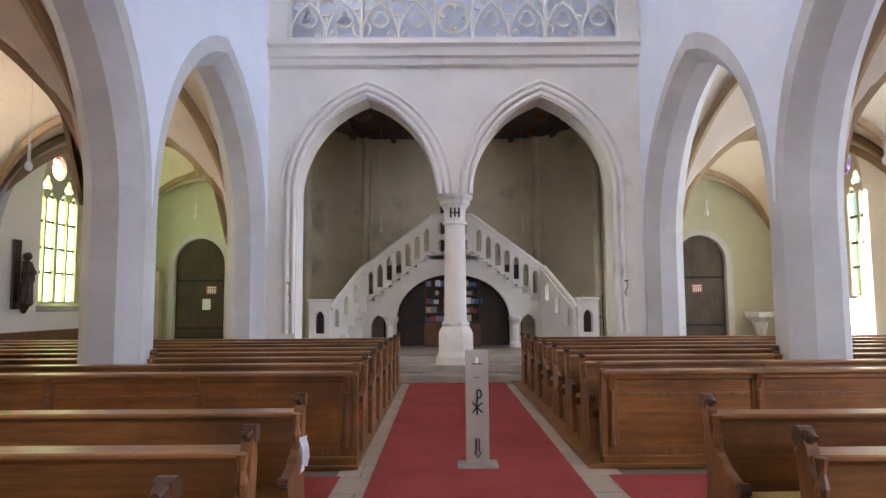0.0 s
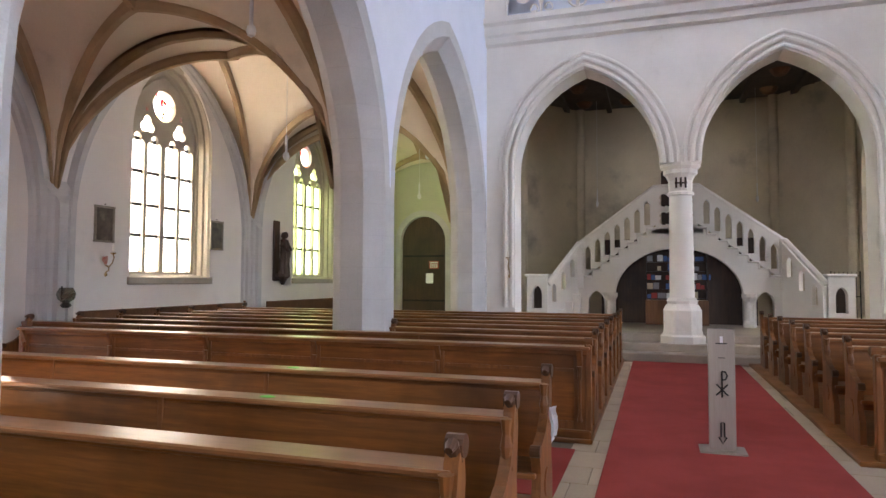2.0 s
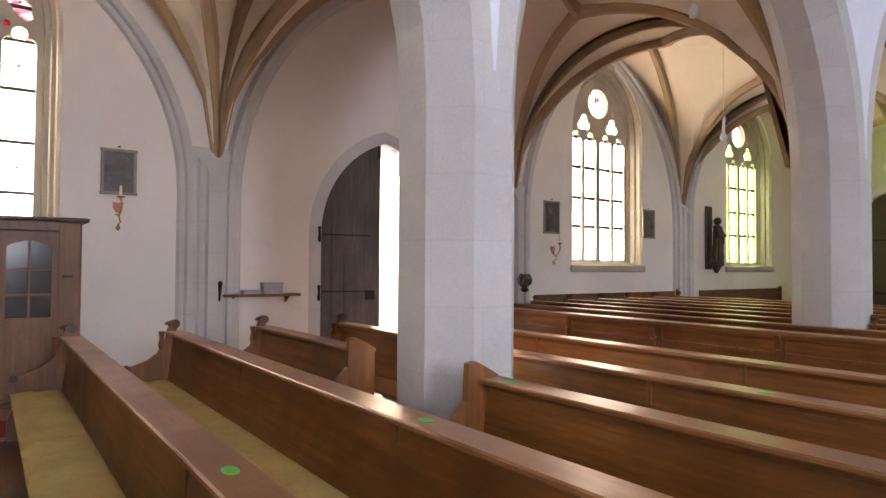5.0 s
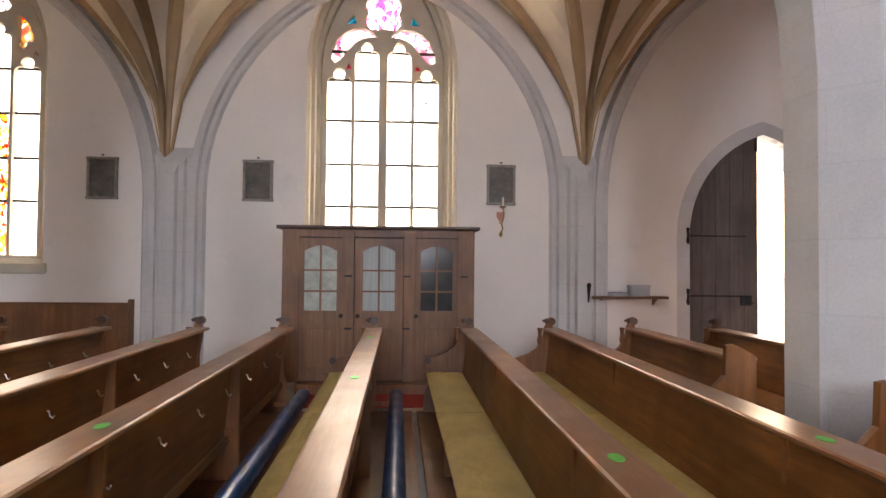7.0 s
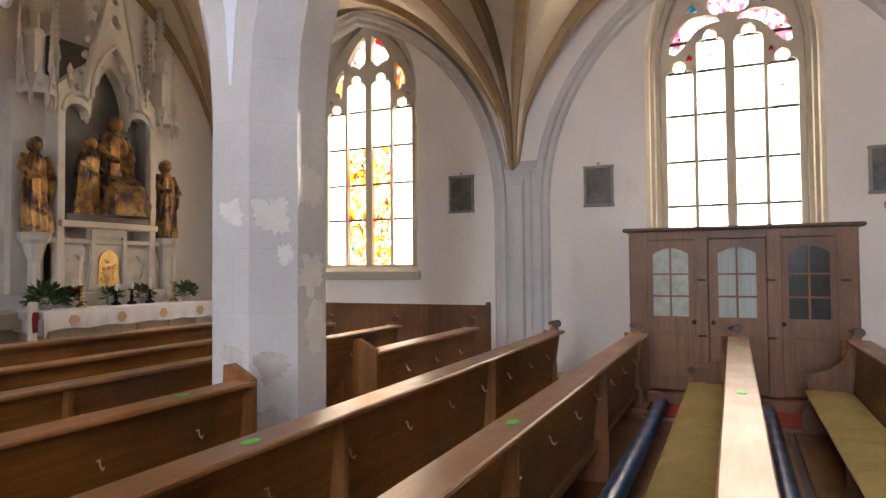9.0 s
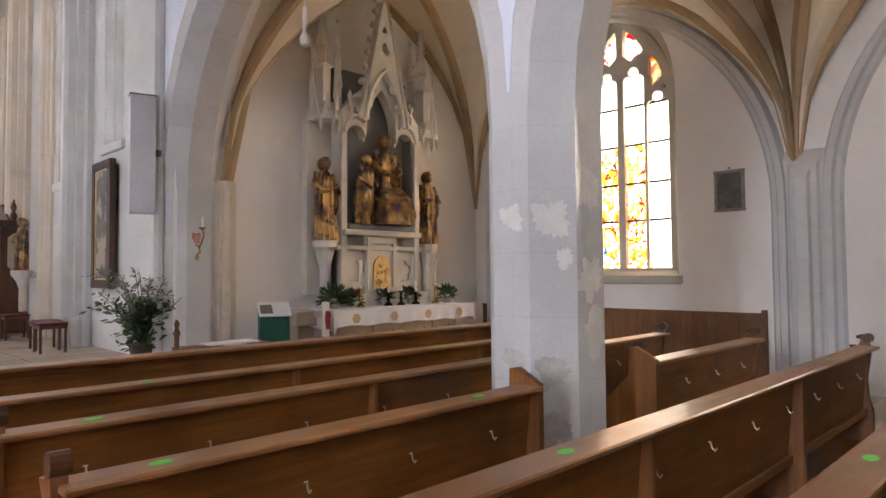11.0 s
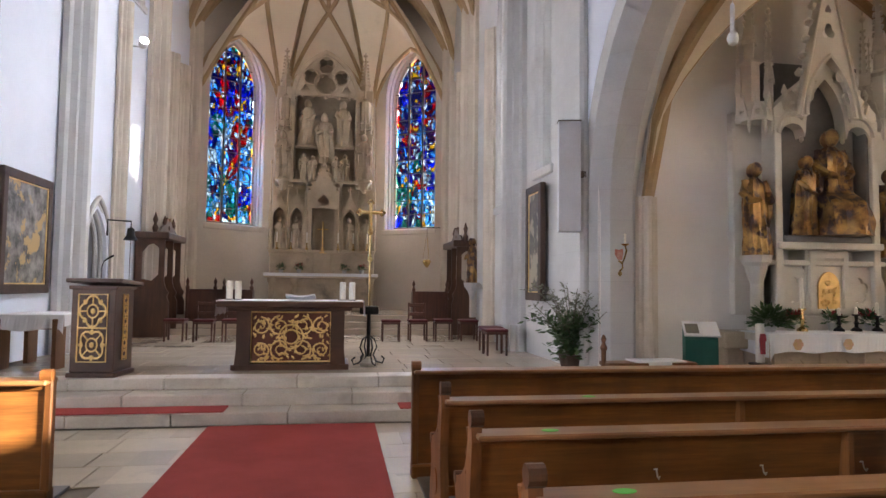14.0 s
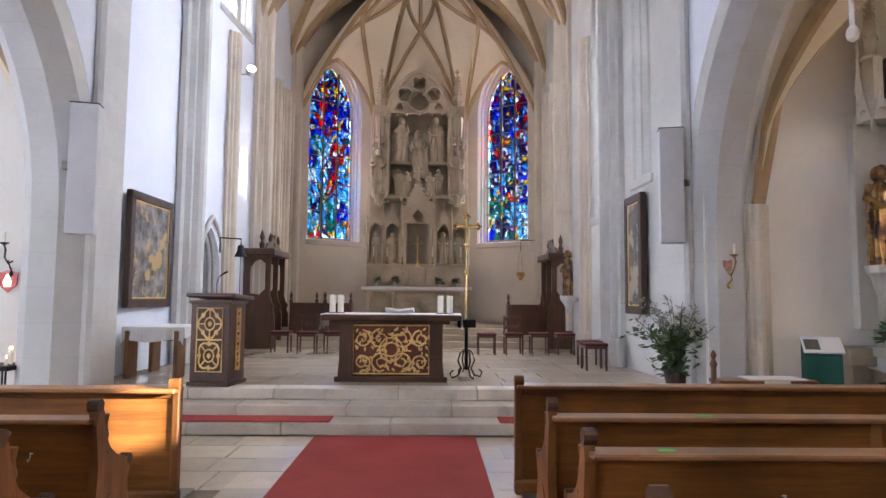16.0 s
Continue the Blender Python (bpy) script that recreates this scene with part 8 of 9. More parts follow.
# ---- hanging lamps ----
LAMPW = surface("white_lamp_enamel", (0.75, 0.75, 0.75), (0.7, 0.7, 0.7), 5, 40, 0.4)


def pendant(x, y, z, top, r=0.045):
    t = thing("pendant_lamp", x, y, z, "slim white cylinder lamp hanging from the vault on a wire", "lamp", "hanging lamps")
    part("wire", tube(bm_new(), [(0, 0, 0.42), (0, 0, top - z)], 0.005, 5), LAMPW, t)
    part("tube_body", lathe(bm_new(), [(r * 0.6, 0.08), (r * 0.6, 0.4), (r * 0.3, 0.43)], 0, 0, 0, 12), LAMPW, t)
    part("globe", lathe(bm_new(), [(0.005, -0.09), (r * 1.1, -0.06), (r * 1.5, 0.0), (r * 1.2, 0.06), (r * 0.6, 0.09)], 0, 0, 0, 14), LAMPW, t, smooth=True)


for s in (-1, 1):
    pendant(AX + s * 6.0, 15.2, 4.75, 6.3)
    pendant(AX + s * 7.5, 11.0, 4.05, 6.4)
    pendant(AX + s * 7.5, 18.6, 4.2, 6.3)
pendant(AX - 5.6, 7.1, 4.9, 6.3)
pendant(AX - 5.0, -7.9, 4.6, 6.3)
for s in (-1, 1):
    pendant(AX + s * 2.05, 18.4, 3.75, 6.7, 0.025)

# ---- side altar in the north aisle ----
SAX, SAY, SAK = -7.27, EAST, 0.86
sa = thing("side_altar", SAX, SAY, 0.0, "tall pale stone gothic side altar with gabled canopy", "altar", rz=180)
Q = lambda name, bm, label="", mat=None, smooth=False: part(name, bm, mat or PALEALT, sa, label, smooth)
Q("dais", box(bm_new(), -2.0, 2.0, -1.5, 0, 0, 0.16, 0.02), mat=ALTSTONE)
Q("altar_block", box(bm_new(), -1.55, 1.35, -0.92, -0.02, 0.16, 0.98, 0.02), mat=ALTSTONE)
for x in (-1.2, -0.4, 0.4, 1.1):
    Q("front_panel", plate(bm_new(), [(x - 0.33, 0.26), (x + 0.33, 0.26), (x + 0.33, 0.86), (x - 0.33, 0.86)], [foil(x, 0.56, 0.22, 4, 5, 0.785)], 0.03, XZ(-0.92)), mat=ALTSTONE)
Q("table_slab", box(bm_new(), -1.75, 1.75, -1.0, 0.0, 0.98, 1.08, 0.015))
Q("gradine", box(bm_new(), -1.25, 1.25, -0.42, 0, 1.08, 1.3, 0.015))
Q("reredos_base", box(bm_new(), -1.0, 1.0, -0.3, 0, 1.3, 2.05, 0.01))
for x in (-0.62, 0.62):
    Q("carved_panel", plate(bm_new(), [(x - 0.27, 1.36), (x + 0.27, 1.36), (x + 0.27, 1.98), (x - 0.27, 1.98)], [foil(x, 1.66, 0.2, 5, 5, 1.57)], 0.04, XZ(-0.3)))
Q("middle_block", box(bm_new(), -0.42, 0.42, -0.36, 0, 1.3, 2.3, 0.015))
Q("middle_frame", plate(bm_new(), [(-0.36, 1.34), (0.36, 1.34), (0.36, 2.24), (-0.36, 2.24)], [[(-0.28, 1.4), (0.28, 1.4), (0.28, 2.14), (-0.28, 2.14)]], 0.05, XZ(-0.36)))
Q("tabernacle_door", plate(bm_new(), opening(0, 0.2, 1.36, 1.72, 0.22), [], 0.03, XZ(-0.365)), "gilded tabernacle door", GOLD)
rel = bm_new()
for i in range(26):
    bmesh.ops.create_icosphere(rel, subdivisions=1, radius=pr.uniform(0.02, 0.045), matrix=pose(pr.uniform(-0.14, 0.14), -0.39, pr.uniform(1.42, 1.78)))
tagged(Q("tabernacle_relief", rel, "", GOLD), kind="stuff")
Q("niche_ledge", box(bm_new(), -0.98, 0.98, -0.5, 0, 2.26, 2.36, 0.015))
Q("niche_ledge_step", box(bm_new(), -1.12, 1.12, -0.4, 0, 2.02, 2.1, 0.015))
# the niche's shade is put into this dark grey; the statue plinth shares it
DARKNICHE = surface("niche_shade_and_plinth_grey", (0.26, 0.25, 0.24), (0.2, 0.19, 0.18), 2, 40, 0.85)
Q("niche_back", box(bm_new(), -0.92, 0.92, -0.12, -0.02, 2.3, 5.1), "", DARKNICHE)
for s in (-1, 1):
    Q("niche_pier", box(bm_new(), s * 0.93 - 0.07, s * 0.93 + 0.07, -0.42, 0, 1.3, 4.2, 0.015))
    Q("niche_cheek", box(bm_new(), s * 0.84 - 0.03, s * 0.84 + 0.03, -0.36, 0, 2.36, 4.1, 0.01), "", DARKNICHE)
    Q("pier_pinnacle", pinnacle(bm_new(), s * 0.93, -0.25, 4.2, 1.75, 0.09, None, 7))
    Q("outer_panel", box(bm_new(), s * 1.28 - 0.28, s * 1.28 + 0.28, -0.14, 0, 1.3, 4.3, 0.01))
    Q("console_pillar", lathe(bm_new(), [(0.14, 1.08), (0.14, 1.2), (0.09, 1.28), (0.09, 1.75), (0.13, 1.85), (0.17, 2.0), (0.22, 2.06), (0.24, 2.16)], s * 1.3, -0.32, 0, 10))
    Q("canopy", lathe(bm_new(), [(0.27, 4.12), (0.29, 4.16), (0.29, 4.24), (0.24, 4.27), (0.2, 4.4)], s * 1.28, -0.25, 0, 6))
    for a in range(4):
        aa = math.pi * (1.0 + (a + 0.5) / 4)
        gx, gy = s * 1.28 + 0.27 * math.cos(aa), -0.25 + 0.27 * math.sin(aa)
        gm = basis((gx, gy, 0), (-math.sin(aa), math.cos(aa), 0), (0, 0, 1))
        Q("canopy_gablet", plate(bm_new(), [(-0.11, 4.1), (0.11, 4.1), (0.0, 4.52)], [ring(0, 4.22, 0.045, 8)], 0.025, gm))
        Q("canopy_drop", lathe(bm_new(), [(0.004, 3.9), (0.03, 3.97), (0.04, 4.06), (0.03, 4.14)], s * 1.28 + 0.28 * math.cos(aa + 0.39), -0.25 + 0.28 * math.sin(aa + 0.39), 0, 6))
    Q("canopy_lantern", lathe(bm_new(), [(0.17, 4.3), (0.15, 4.36), (0.15, 4.95), (0.18, 5.0), (0.12, 5.06)], s * 1.28, -0.22, 0, 6))
    Q("canopy_spire", pinnacle(bm_new(), s * 1.28, -0.22, 4.7, 2.0, 0.12, None, 8))
    for dx in (-0.27, 0.27):
        Q("canopy_pinnacle", pinnacle(bm_new(), s * 1.28 + dx, -0.28, 4.08, 1.45, 0.055, None, 6))
# gabled arch over the niche
arc = [(u, 4.05 + v) for u, v in arch(0.42, 0.95, 0.0, 8)]
qa = lambda cx, cz, r, a0, a1, n: [(cx + r * math.cos(a0 + (a1 - a0) * i / n), cz + r * math.sin(a0 + (a1 - a0) * i / n)) for i in range(n + 1)]
low = [(0.9, 3.75)] + qa(0.62, 3.85, 0.26, 0.0, 2.3, 8) + [(0.4, 3.92)] + [(u, v) for u, v in reversed([(u, 4.02 + v) for u, v in arch(0.38, 0.78, 0.0, 8)])] + [(-0.4, 3.92)] + [(-u, v) for u, v in reversed(qa(0.62, 3.85, 0.26, 0.0, 2.3, 8))] + [(-0.9, 3.75)]
Q("niche_arch", plate(bm_new(), [(-0.99, 3.75), (-0.99, 4.32), (-0.62, 4.62), (-0.42, 4.75), (0, 5.05), (0.42, 4.75), (0.62, 4.62), (0.99, 4.32), (0.99, 3.75)] + low, [], 0.2, XZ(-0.2)))
arc = [(u, 4.2 + v) for u, v in arch(0.44, 0.9, 0.0, 8)]
Q("gable", plate(bm_new(), [(-0.6, 4.2), (0.0, 6.5), (0.6, 4.2)] + arc[::-1], [foil(0, 5.48, 0.13, 3, 5, 1.57), foil(0, 5.82, 0.07, 3, 4, 1.57)], 0.14, XZ(-0.36)))
for s in (-1, 1):
    Q("cusp_leaf", lathe(bm_new(), [(0.005, -0.05), (0.035, -0.02), (0.03, 0.03), (0.005, 0.05)], s * 0.4, -0.32, 3.9, 8))
    Q("hood_moulding", tube(bm_new(), [(s * u, -0.41, v + 0.1) for u, v in qa(0.62, 3.85, 0.3, 0.0, 2.2, 8)], 0.04, 6))
    Q("finial_cluster", lathe(bm_new(), [(0.02, 4.3), (0.06, 4.42), (0.02, 4.5), (0.05, 4.58), (0.01, 4.68)], s * 0.78, -0.4, 0, 8))
for a_ in (0.35, 1.0):
    for s in (-1, 1):
        Q("arch_cusp", plate(bm_new(), [(s * (0.4 * math.cos(a_) + 0.09 * math.cos(t)), 4.3 + 0.62 * math.sin(a_) + 0.09 * math.sin(t)) for t in (0, 0.8, 1.6, 2.4, 3.1, 3.9, 4.7, 5.5)], [], 0.06, XZ(-0.42)))
Q("gable_moulding", tube(bm_new(), [(-0.6, -0.5, 4.2), (0, -0.5, 6.5), (0.6, -0.5, 4.2)], 0.045, 6))
Q("arch_moulding", tube(bm_new(), [(u * 1.04, -0.5, v + 0.02) for u, v in arc], 0.045, 6))
for k_ in range(9):
    for s in (-1, 1):
        f_ = (k_ + 0.6) / 9
        Q("crocket", lathe(bm_new(), [(0.004, -0.06), (0.055, -0.03), (0.07, 0.02), (0.03, 0.06), (0.004, 0.08)], s * (0.69 - 0.62 * f_), -0.42, 4.2 + 2.3 * f_, 6))
Q("gable_finial", pinnacle(bm_new(), 0, -0.42, 6.3, 0.85, 0.13, None, 4))
sa.scale = (SAK, 1, 1)
S2 = lambda x, y: (SAX - SAK * x, SAY - y)
GILT = surface("gilded_polychrome_wood", (0.50, 0.30, 0.10), (0.16, 0.085, 0.045), 4, 30, 0.4, metal=0.6, stain=(0.09, 0.06, 0.055), stain_lo=0.5, stain_hi=0.58, stain_scale=5, bump=0.4)
plq = thing("statue_plinth", *S2(0, -0.28), 2.36, "dark plinth under the gilded figure group", "plinth")
part("block", box(bm_new(), -0.72, 0.72, -0.13, 0.15, 0, 0.1, 0.02), DARKNICHE, plq)
statue("statue", *S2(0.2, -0.3), 2.46, 1.62, GILT, "gilded seated robed figure in the altar niche", 172, 0.21, True, 41)
statue("statue", *S2(-0.36, -0.32), 2.46, 1.2, GILT, "gilded standing robed figure in the altar niche", 200, 0.19, False, 42)
statue("statue", *S2(1.3, -0.34), 2.16, 1.36, GILT, "gilded robed figure on a side console", 180, 0.15, False, 43)
statue("statue", *S2(-1.3, -0.34), 2.16, 1.36, GILT, "gilded robed figure on a side console", 180, 0.15, False, 44)
# its cloth, candles, plants
sc = thing("altar_cloth", SAX, SAY + 0.0, 1.08, "white embroidered linen cloth over the side altar table", "cloth")
part("sheet", box(bm_new(), -1.62, 1.45, 0.42, 1.03, 0.002, 0.01, 0.003), LINEN, sc)
bm = bm_new()
nn = 60
top = [bm.verts.new((-1.62 + 3.07 * i / nn, 1.035, 0.008)) for i in range(nn + 1)]
bot = [bm.verts.new((-1.62 + 3.07 * i / nn, 1.05 + 0.012 * math.sin(i * 1.1), -0.24 - (0.1 if i in (0, nn) else 0) + 0.012 * math.sin(i * 0.5))) for i in range(nn + 1)]
for i in range(nn):
    bm.faces.new((top[i], top[i + 1], bot[i + 1], bot[i]))
part("front_drop", bm, LINEN, sc)
for s in (-1.63, 1.46):
    bm = bm_new()
    a_ = [bm.verts.new((s, 0.42 + 0.62 * i / 8, 0.008)) for i in range(9)]
    b_ = [bm.verts.new((s + 0.01 * math.sin(i * 2), 0.42 + 0.62 * i / 8, -0.26 - 0.05 * i / 8)) for i in range(9)]
    for i in range(8):
        bm.faces.new((a_[i], a_[i + 1], b_[i + 1], b_[i]))
    part("side_drop", bm, LINEN, sc)
EMB = surface("pale_red_embroidery", (0.6, 0.36, 0.28), (0.55, 0.4, 0.2), 20, 60, 0.9)
for x in (-1.2, -0.45, 0.3, 1.05):
    part("embroidery", plate(bm_new(), foil(x, -0.13, 0.08, 6, 3), [], 0.003, basis((0, 1.064, 0), (-1, 0, 0), (0, 0, 1)) @ Matrix.Diagonal((-1, 1, 1, 1))), EMB, sc)
for dx, h_, hc, mt in ((0.68, 0.32, 0.42, BRASS), (0.1, 0.22, 0.1, IRON), (-0.18, 0.24, 0.09, IRON), (-0.52, 0.22, 0.18, IRON), (-1.0, 0.34, 0.42, BRASS)):
    candlestick(SAX - 0.05 - (-dx), SAY + 0.62, 1.092, h_, hc, mt, "turned altar candlestick with a white candle", 0.024, 0.075)
for dx, fl_ in ((0.72, True), (0.05, True), (-0.55, True)):
    pot_plant(SAX + dx, SAY + 0.5, 1.092, 0.15, 110, 0.1, 60 + int(dx * 10), True, "red flowering pot plant on the side altar")
pot_plant(SAX + 1.2, SAY + 0.7, 1.092, 0.23, 420, 0.1, 71, False, "bushy green fern on the side altar", 0.1)
pot_plant(SAX - 1.35, SAY + 0.6, 1.092, 0.18, 300, 0.09, 72, False, "bushy green fern on the side altar", 0.1)
lb = thing("stone_ledge", -5.75, EAST + 0.3, 0.0, "grey stone ledge beside the side altar", "ledge")
part("slab", box(bm_new(), -0.3, 0.3, -0.3, 0.3, 0.85, 1.08, 0.02), ALTSTONE, lb)
part("support", box(bm_new(), -0.14, 0.14, -0.3, 0.1, 0.0, 0.85, 0.02), ALTSTONE, lb)

# paschal candle, book stand, bench, tall plant
pk = thing("paschal_candle", -5.6, -8.75, 0.0, "thick white paschal candle with red ornament on an iron stand", "candle")
part("stand", tube(bm_new(), [(0, 0, 0.03), (0, 0, 0.72)], 0.015, 8), IRON, pk)
part("stand_plate", lathe(bm_new(), [(0.14, 0.7), (0.14, 0.72), (0.05, 0.73)], 0, 0, 0, 14), IRON, pk)
part("foot", lathe(bm_new(), [(0.16, 0), (0.16, 0.03), (0.02, 0.05)], 0, 0, 0, 14), IRON, pk)
part("candle", lathe(bm_new(), [(0.055, 0.73), (0.055, 1.22), (0.03, 1.23)], 0, 0, 0, 14), WAX, pk)
part("ornament", plate(bm_new(), [(-0.03, 0.84), (0.03, 0.84), (0.03, 1.0), (0.045, 1.02), (0.03, 1.1), (-0.03, 1.1), (-0.045, 1.02)], [], 0.02, basis((0, 0.07, 0), (-1, 0, 0), (0, 0, 1)) @ Matrix.Translation((0, 0, -0.02))), REDFLOWER, pk)
GREENC = surface("dark_green_cloth", (0.015, 0.085, 0.065), (0.02, 0.11, 0.08), 3, 120, 0.9, bump=0.4)
bs = thing("book_stand", -4.85, -8.9, 0.0, "book stand draped in dark green cloth", "lectern", rz=-24)
bm = bm_new()
nseg = 40
lo, hi = [], []
for i in range(nseg):
    a = 2 * math.pi * i / nseg
    sq = 1 / max(abs(math.cos(a)), abs(math.sin(a)))
    w_ = 1 + 0.04 * math.sin(i * 1.9)
    hi.append(bm.verts.new((0.23 * sq * math.cos(a), 0.22 * sq * math.sin(a), 1.12 - 0.1 * sq * math.sin(a))))
    lo.append(bm.verts.new((0.235 * w_ * sq * math.cos(a), 0.23 * w_ * sq * math.sin(a), 0.1)))
for i in range(nseg):
    j = (i + 1) % nseg
    bm.faces.new((hi[i], hi[j], lo[j], lo[i]))
bm.faces.new(hi)
bs.scale = (0.85, 0.85, 1.0)
part("drape", bm, GREENC, bs, smooth=True)
part("foot", box(bm_new(), -0.2, 0.2, -0.18, 0.18, 0.0, 0.12, 0.01), BROWNWOOD, bs)
ob_ = thing("open_book", -4.85, -8.88, 1.13, "open book with a picture and a white page", "book", rz=-24)
part("page", box(bm_new(), -0.215, 0.0, -0.2, 0.2, 0.0, 0.02, 0.004, pose(0, 0, 0.01, -24, 0, 0)), LINEN, ob_)
part("page", box(bm_new(), 0.002, 0.215, -0.2, 0.2, 0.0, 0.02, 0.004, pose(0, 0, 0.01, -24, 0, 0)), LINEN, ob_)
part("picture", box(bm_new(), 0.03, 0.19, -0.12, 0.14, 0.021, 0.023, 0, pose(0, 0, 0.01, -24, 0, 0)), PICM, ob_)
bn = thing("kneeling_bench", -4.0, -8.6, 0.0, "low brown wooden bench with a white cloth end post", "bench")
part("seat", box(bm_new(), -0.55, 0.6, -0.15, 0.15, 0.72, 0.77, 0.01), BROWNWOOD, bn)
for x in (-0.5, 0.55):
    part("leg", box(bm_new(), x - 0.03, x + 0.03, -0.14, 0.14, 0, 0.72, 0.005), BROWNWOOD, bn)
part("post", lathe(bm_new(), [(0.03, 0), (0.03, 0.9), (0.045, 0.94), (0.02, 1.0), (0.035, 1.05), (0.01, 1.1)], 0.6, 0, 0, 10), BROWNWOOD, bn)
clb = thing("folded_cloth", -4.1, -8.6, 0.772, "white folded cloth lying on the bench", "cloth")
part("fold", box(bm_new(), -0.3, 0.35, -0.17, 0.17, 0, 0.02, 0.006), LINEN, clb)
part("corner", box(bm_new(), -0.1, 0.2, 0.168, 0.176, -0.12, 0.018, 0.003), LINEN, clb)

pl = thing("potted_bush", -3.6, -10.22, CH_Z, "tall feathery green bush in a pot beside the pier", "plant")
part("pot", lathe(bm_new(), [(0.15, 0), (0.2, 0.25), (0.22, 0.28), (0.18, 0.27)], 0, 0, 0, 14), DARKWOOD, pl)
gr = random.Random(14)
st = bm_new()
lv, pale = bm_new(), bm_new()
for i in range(34):
    a, sp = gr.uniform(0, 6.28), gr.uniform(0.15, 0.72)
    hgt = gr.uniform(0.55, 1.25)
    pts = [Vector((0.05 * math.cos(a), 0.05 * math.sin(a), 0.25)), Vector((sp * 0.35 * math.cos(a), sp * 0.35 * math.sin(a), 0.25 + hgt * 0.55)), Vector((sp * math.cos(a), sp * math.sin(a), 0.25 + hgt))]
    if i % 3 == 0:
        pts.append(pts[-1] + Vector((0.25 * math.cos(a), 0.25 * math.sin(a), -0.08)))
    tube(st, pts, 0.005, 4)
    for k_ in range(26):
        f = gr.uniform(0.25, 1.0) * (len(pts) - 1)
        i0 = min(int(f), len(pts) - 2)
        c = pts[i0].lerp(pts[i0 + 1], f - i0)
        leaf_clump(pale if (c.z > 0.95 or gr.random() < 0.1) else lv, c.x, c.y, c.z, 0.05, 2, 0.11 if c.z < 0.95 else 0.07, gr, 0.3)
for i in range(500):
    leaf_clump(lv, gr.gauss(0, 0.13), gr.gauss(0, 0.13), gr.uniform(0.2, 0.85), 0.1, 1, 0.15, gr, 0.35)
tagged(part("foliage", st, surface("grey_twig", (0.16, 0.13, 0.09), (0.1, 0.085, 0.06), 5, 40, 0.8), pl), kind="stuff")
pl.scale = (0.95, 0.95, 0.85)
part("foliage", lv, LEAF, pl)
part("pale_foliage", pale, surface("grey_green_leaf", (0.16, 0.17, 0.12), (0.24, 0.24, 0.18), 5, 40, 0.7), pl)

# ---- chancel furnishings ----
SPK = surface("grey_speaker_paint", (0.50, 0.50, 0.52), (0.46, 0.46, 0.48), 3, 80, 0.6)
for s in (-1, 1):
    sp = thing("column_loudspeaker", -3.5 if s < 0 else 4.2, -10.05 if s < 0 else -9.1, 2.47 if s < 0 else 2.42, "tall grey column loudspeaker on the chancel pier", "loudspeaker", "column loudspeakers")
    part("cabinet", box(bm_new(), -0.16, 0.16, -0.09, 0.09, 0.0, 1.62, 0.008, pose(0, 0, 0, 0, 0, s * 14)), SPK, sp)
    part("edge_trim", box(bm_new(), -0.17, 0.17, -0.1, 0.1, 1.62, 1.635, 0.003, pose(0, 0, 0, 0, 0, s * 14)), FRAMEM, sp)
    part("bracket", box(bm_new(), min(0, s * 0.25), max(0, s * 0.25), -0.05, 0.05, 0.8, 0.9, 0.005), FRAMEM, sp)
PAINT = surface("old_oil_painting", (0.035, 0.03, 0.026), (0.30, 0.28, 0.25), 5, 16, 0.4, stain=(0.46, 0.30, 0.11), stain_lo=0.55, stain_hi=0.58, stain_scale=2.4)
DPAINT = surface("dark_oil_painting", (0.03, 0.026, 0.02), (0.12, 0.10, 0.075), 3, 14, 0.4, stain=(0.36, 0.31, 0.23), stain_lo=0.5, stain_hi=0.56, stain_scale=2.6)
for s, ya, yb, z0_, z1_, mt in ((1, -11.15, -12.6, 1.55, 3.25, PAINT), (-1, -11.7, -12.45, 1.5, 3.4, DPAINT)):
    x = AX + s * ((south_x if s > 0 else north_x)((ya + yb) / 2) - 0.03)
    pt = thing("large_painting", x - s * 0.06, (ya + yb) / 2, (z0_ + z1_) / 2, "large old oil painting in a dark wooden frame" if s > 0 else "tall dark oil painting in a dark frame", "painting")
    hy, hz = abs(ya - yb) / 2, (z1_ - z0_) / 2
    part("canvas", box(bm_new(), -0.02, 0.02, -hy, hy, -hz, hz), mt, pt)
    for yy, zz, dy, dz_ in ((0, hz, hy + 0.07, 0.07), (0, -hz, hy + 0.07, 0.07), (hy, 0, 0.07, hz), (-hy, 0, 0.07, hz)):
        part("frame_bar", box(bm_new(), -0.05, 0.05, yy - dy, yy + dy, zz - dz_, zz + dz_, 0.012), DARKWOOD, pt)
    for yy, zz, dy, dz_ in ((0, hz - 0.08, hy - 0.06, 0.012), (0, -hz + 0.08, hy - 0.06, 0.012), (hy - 0.08, 0, 0.012, hz - 0.08), (-hy + 0.08, 0, 0.012, hz - 0.08)):
        part("gilt_slip", box(bm_new(), -0.035, 0.035, yy - dy, yy + dy, zz - dz_, zz + dz_, 0.003), GOLD, pt)

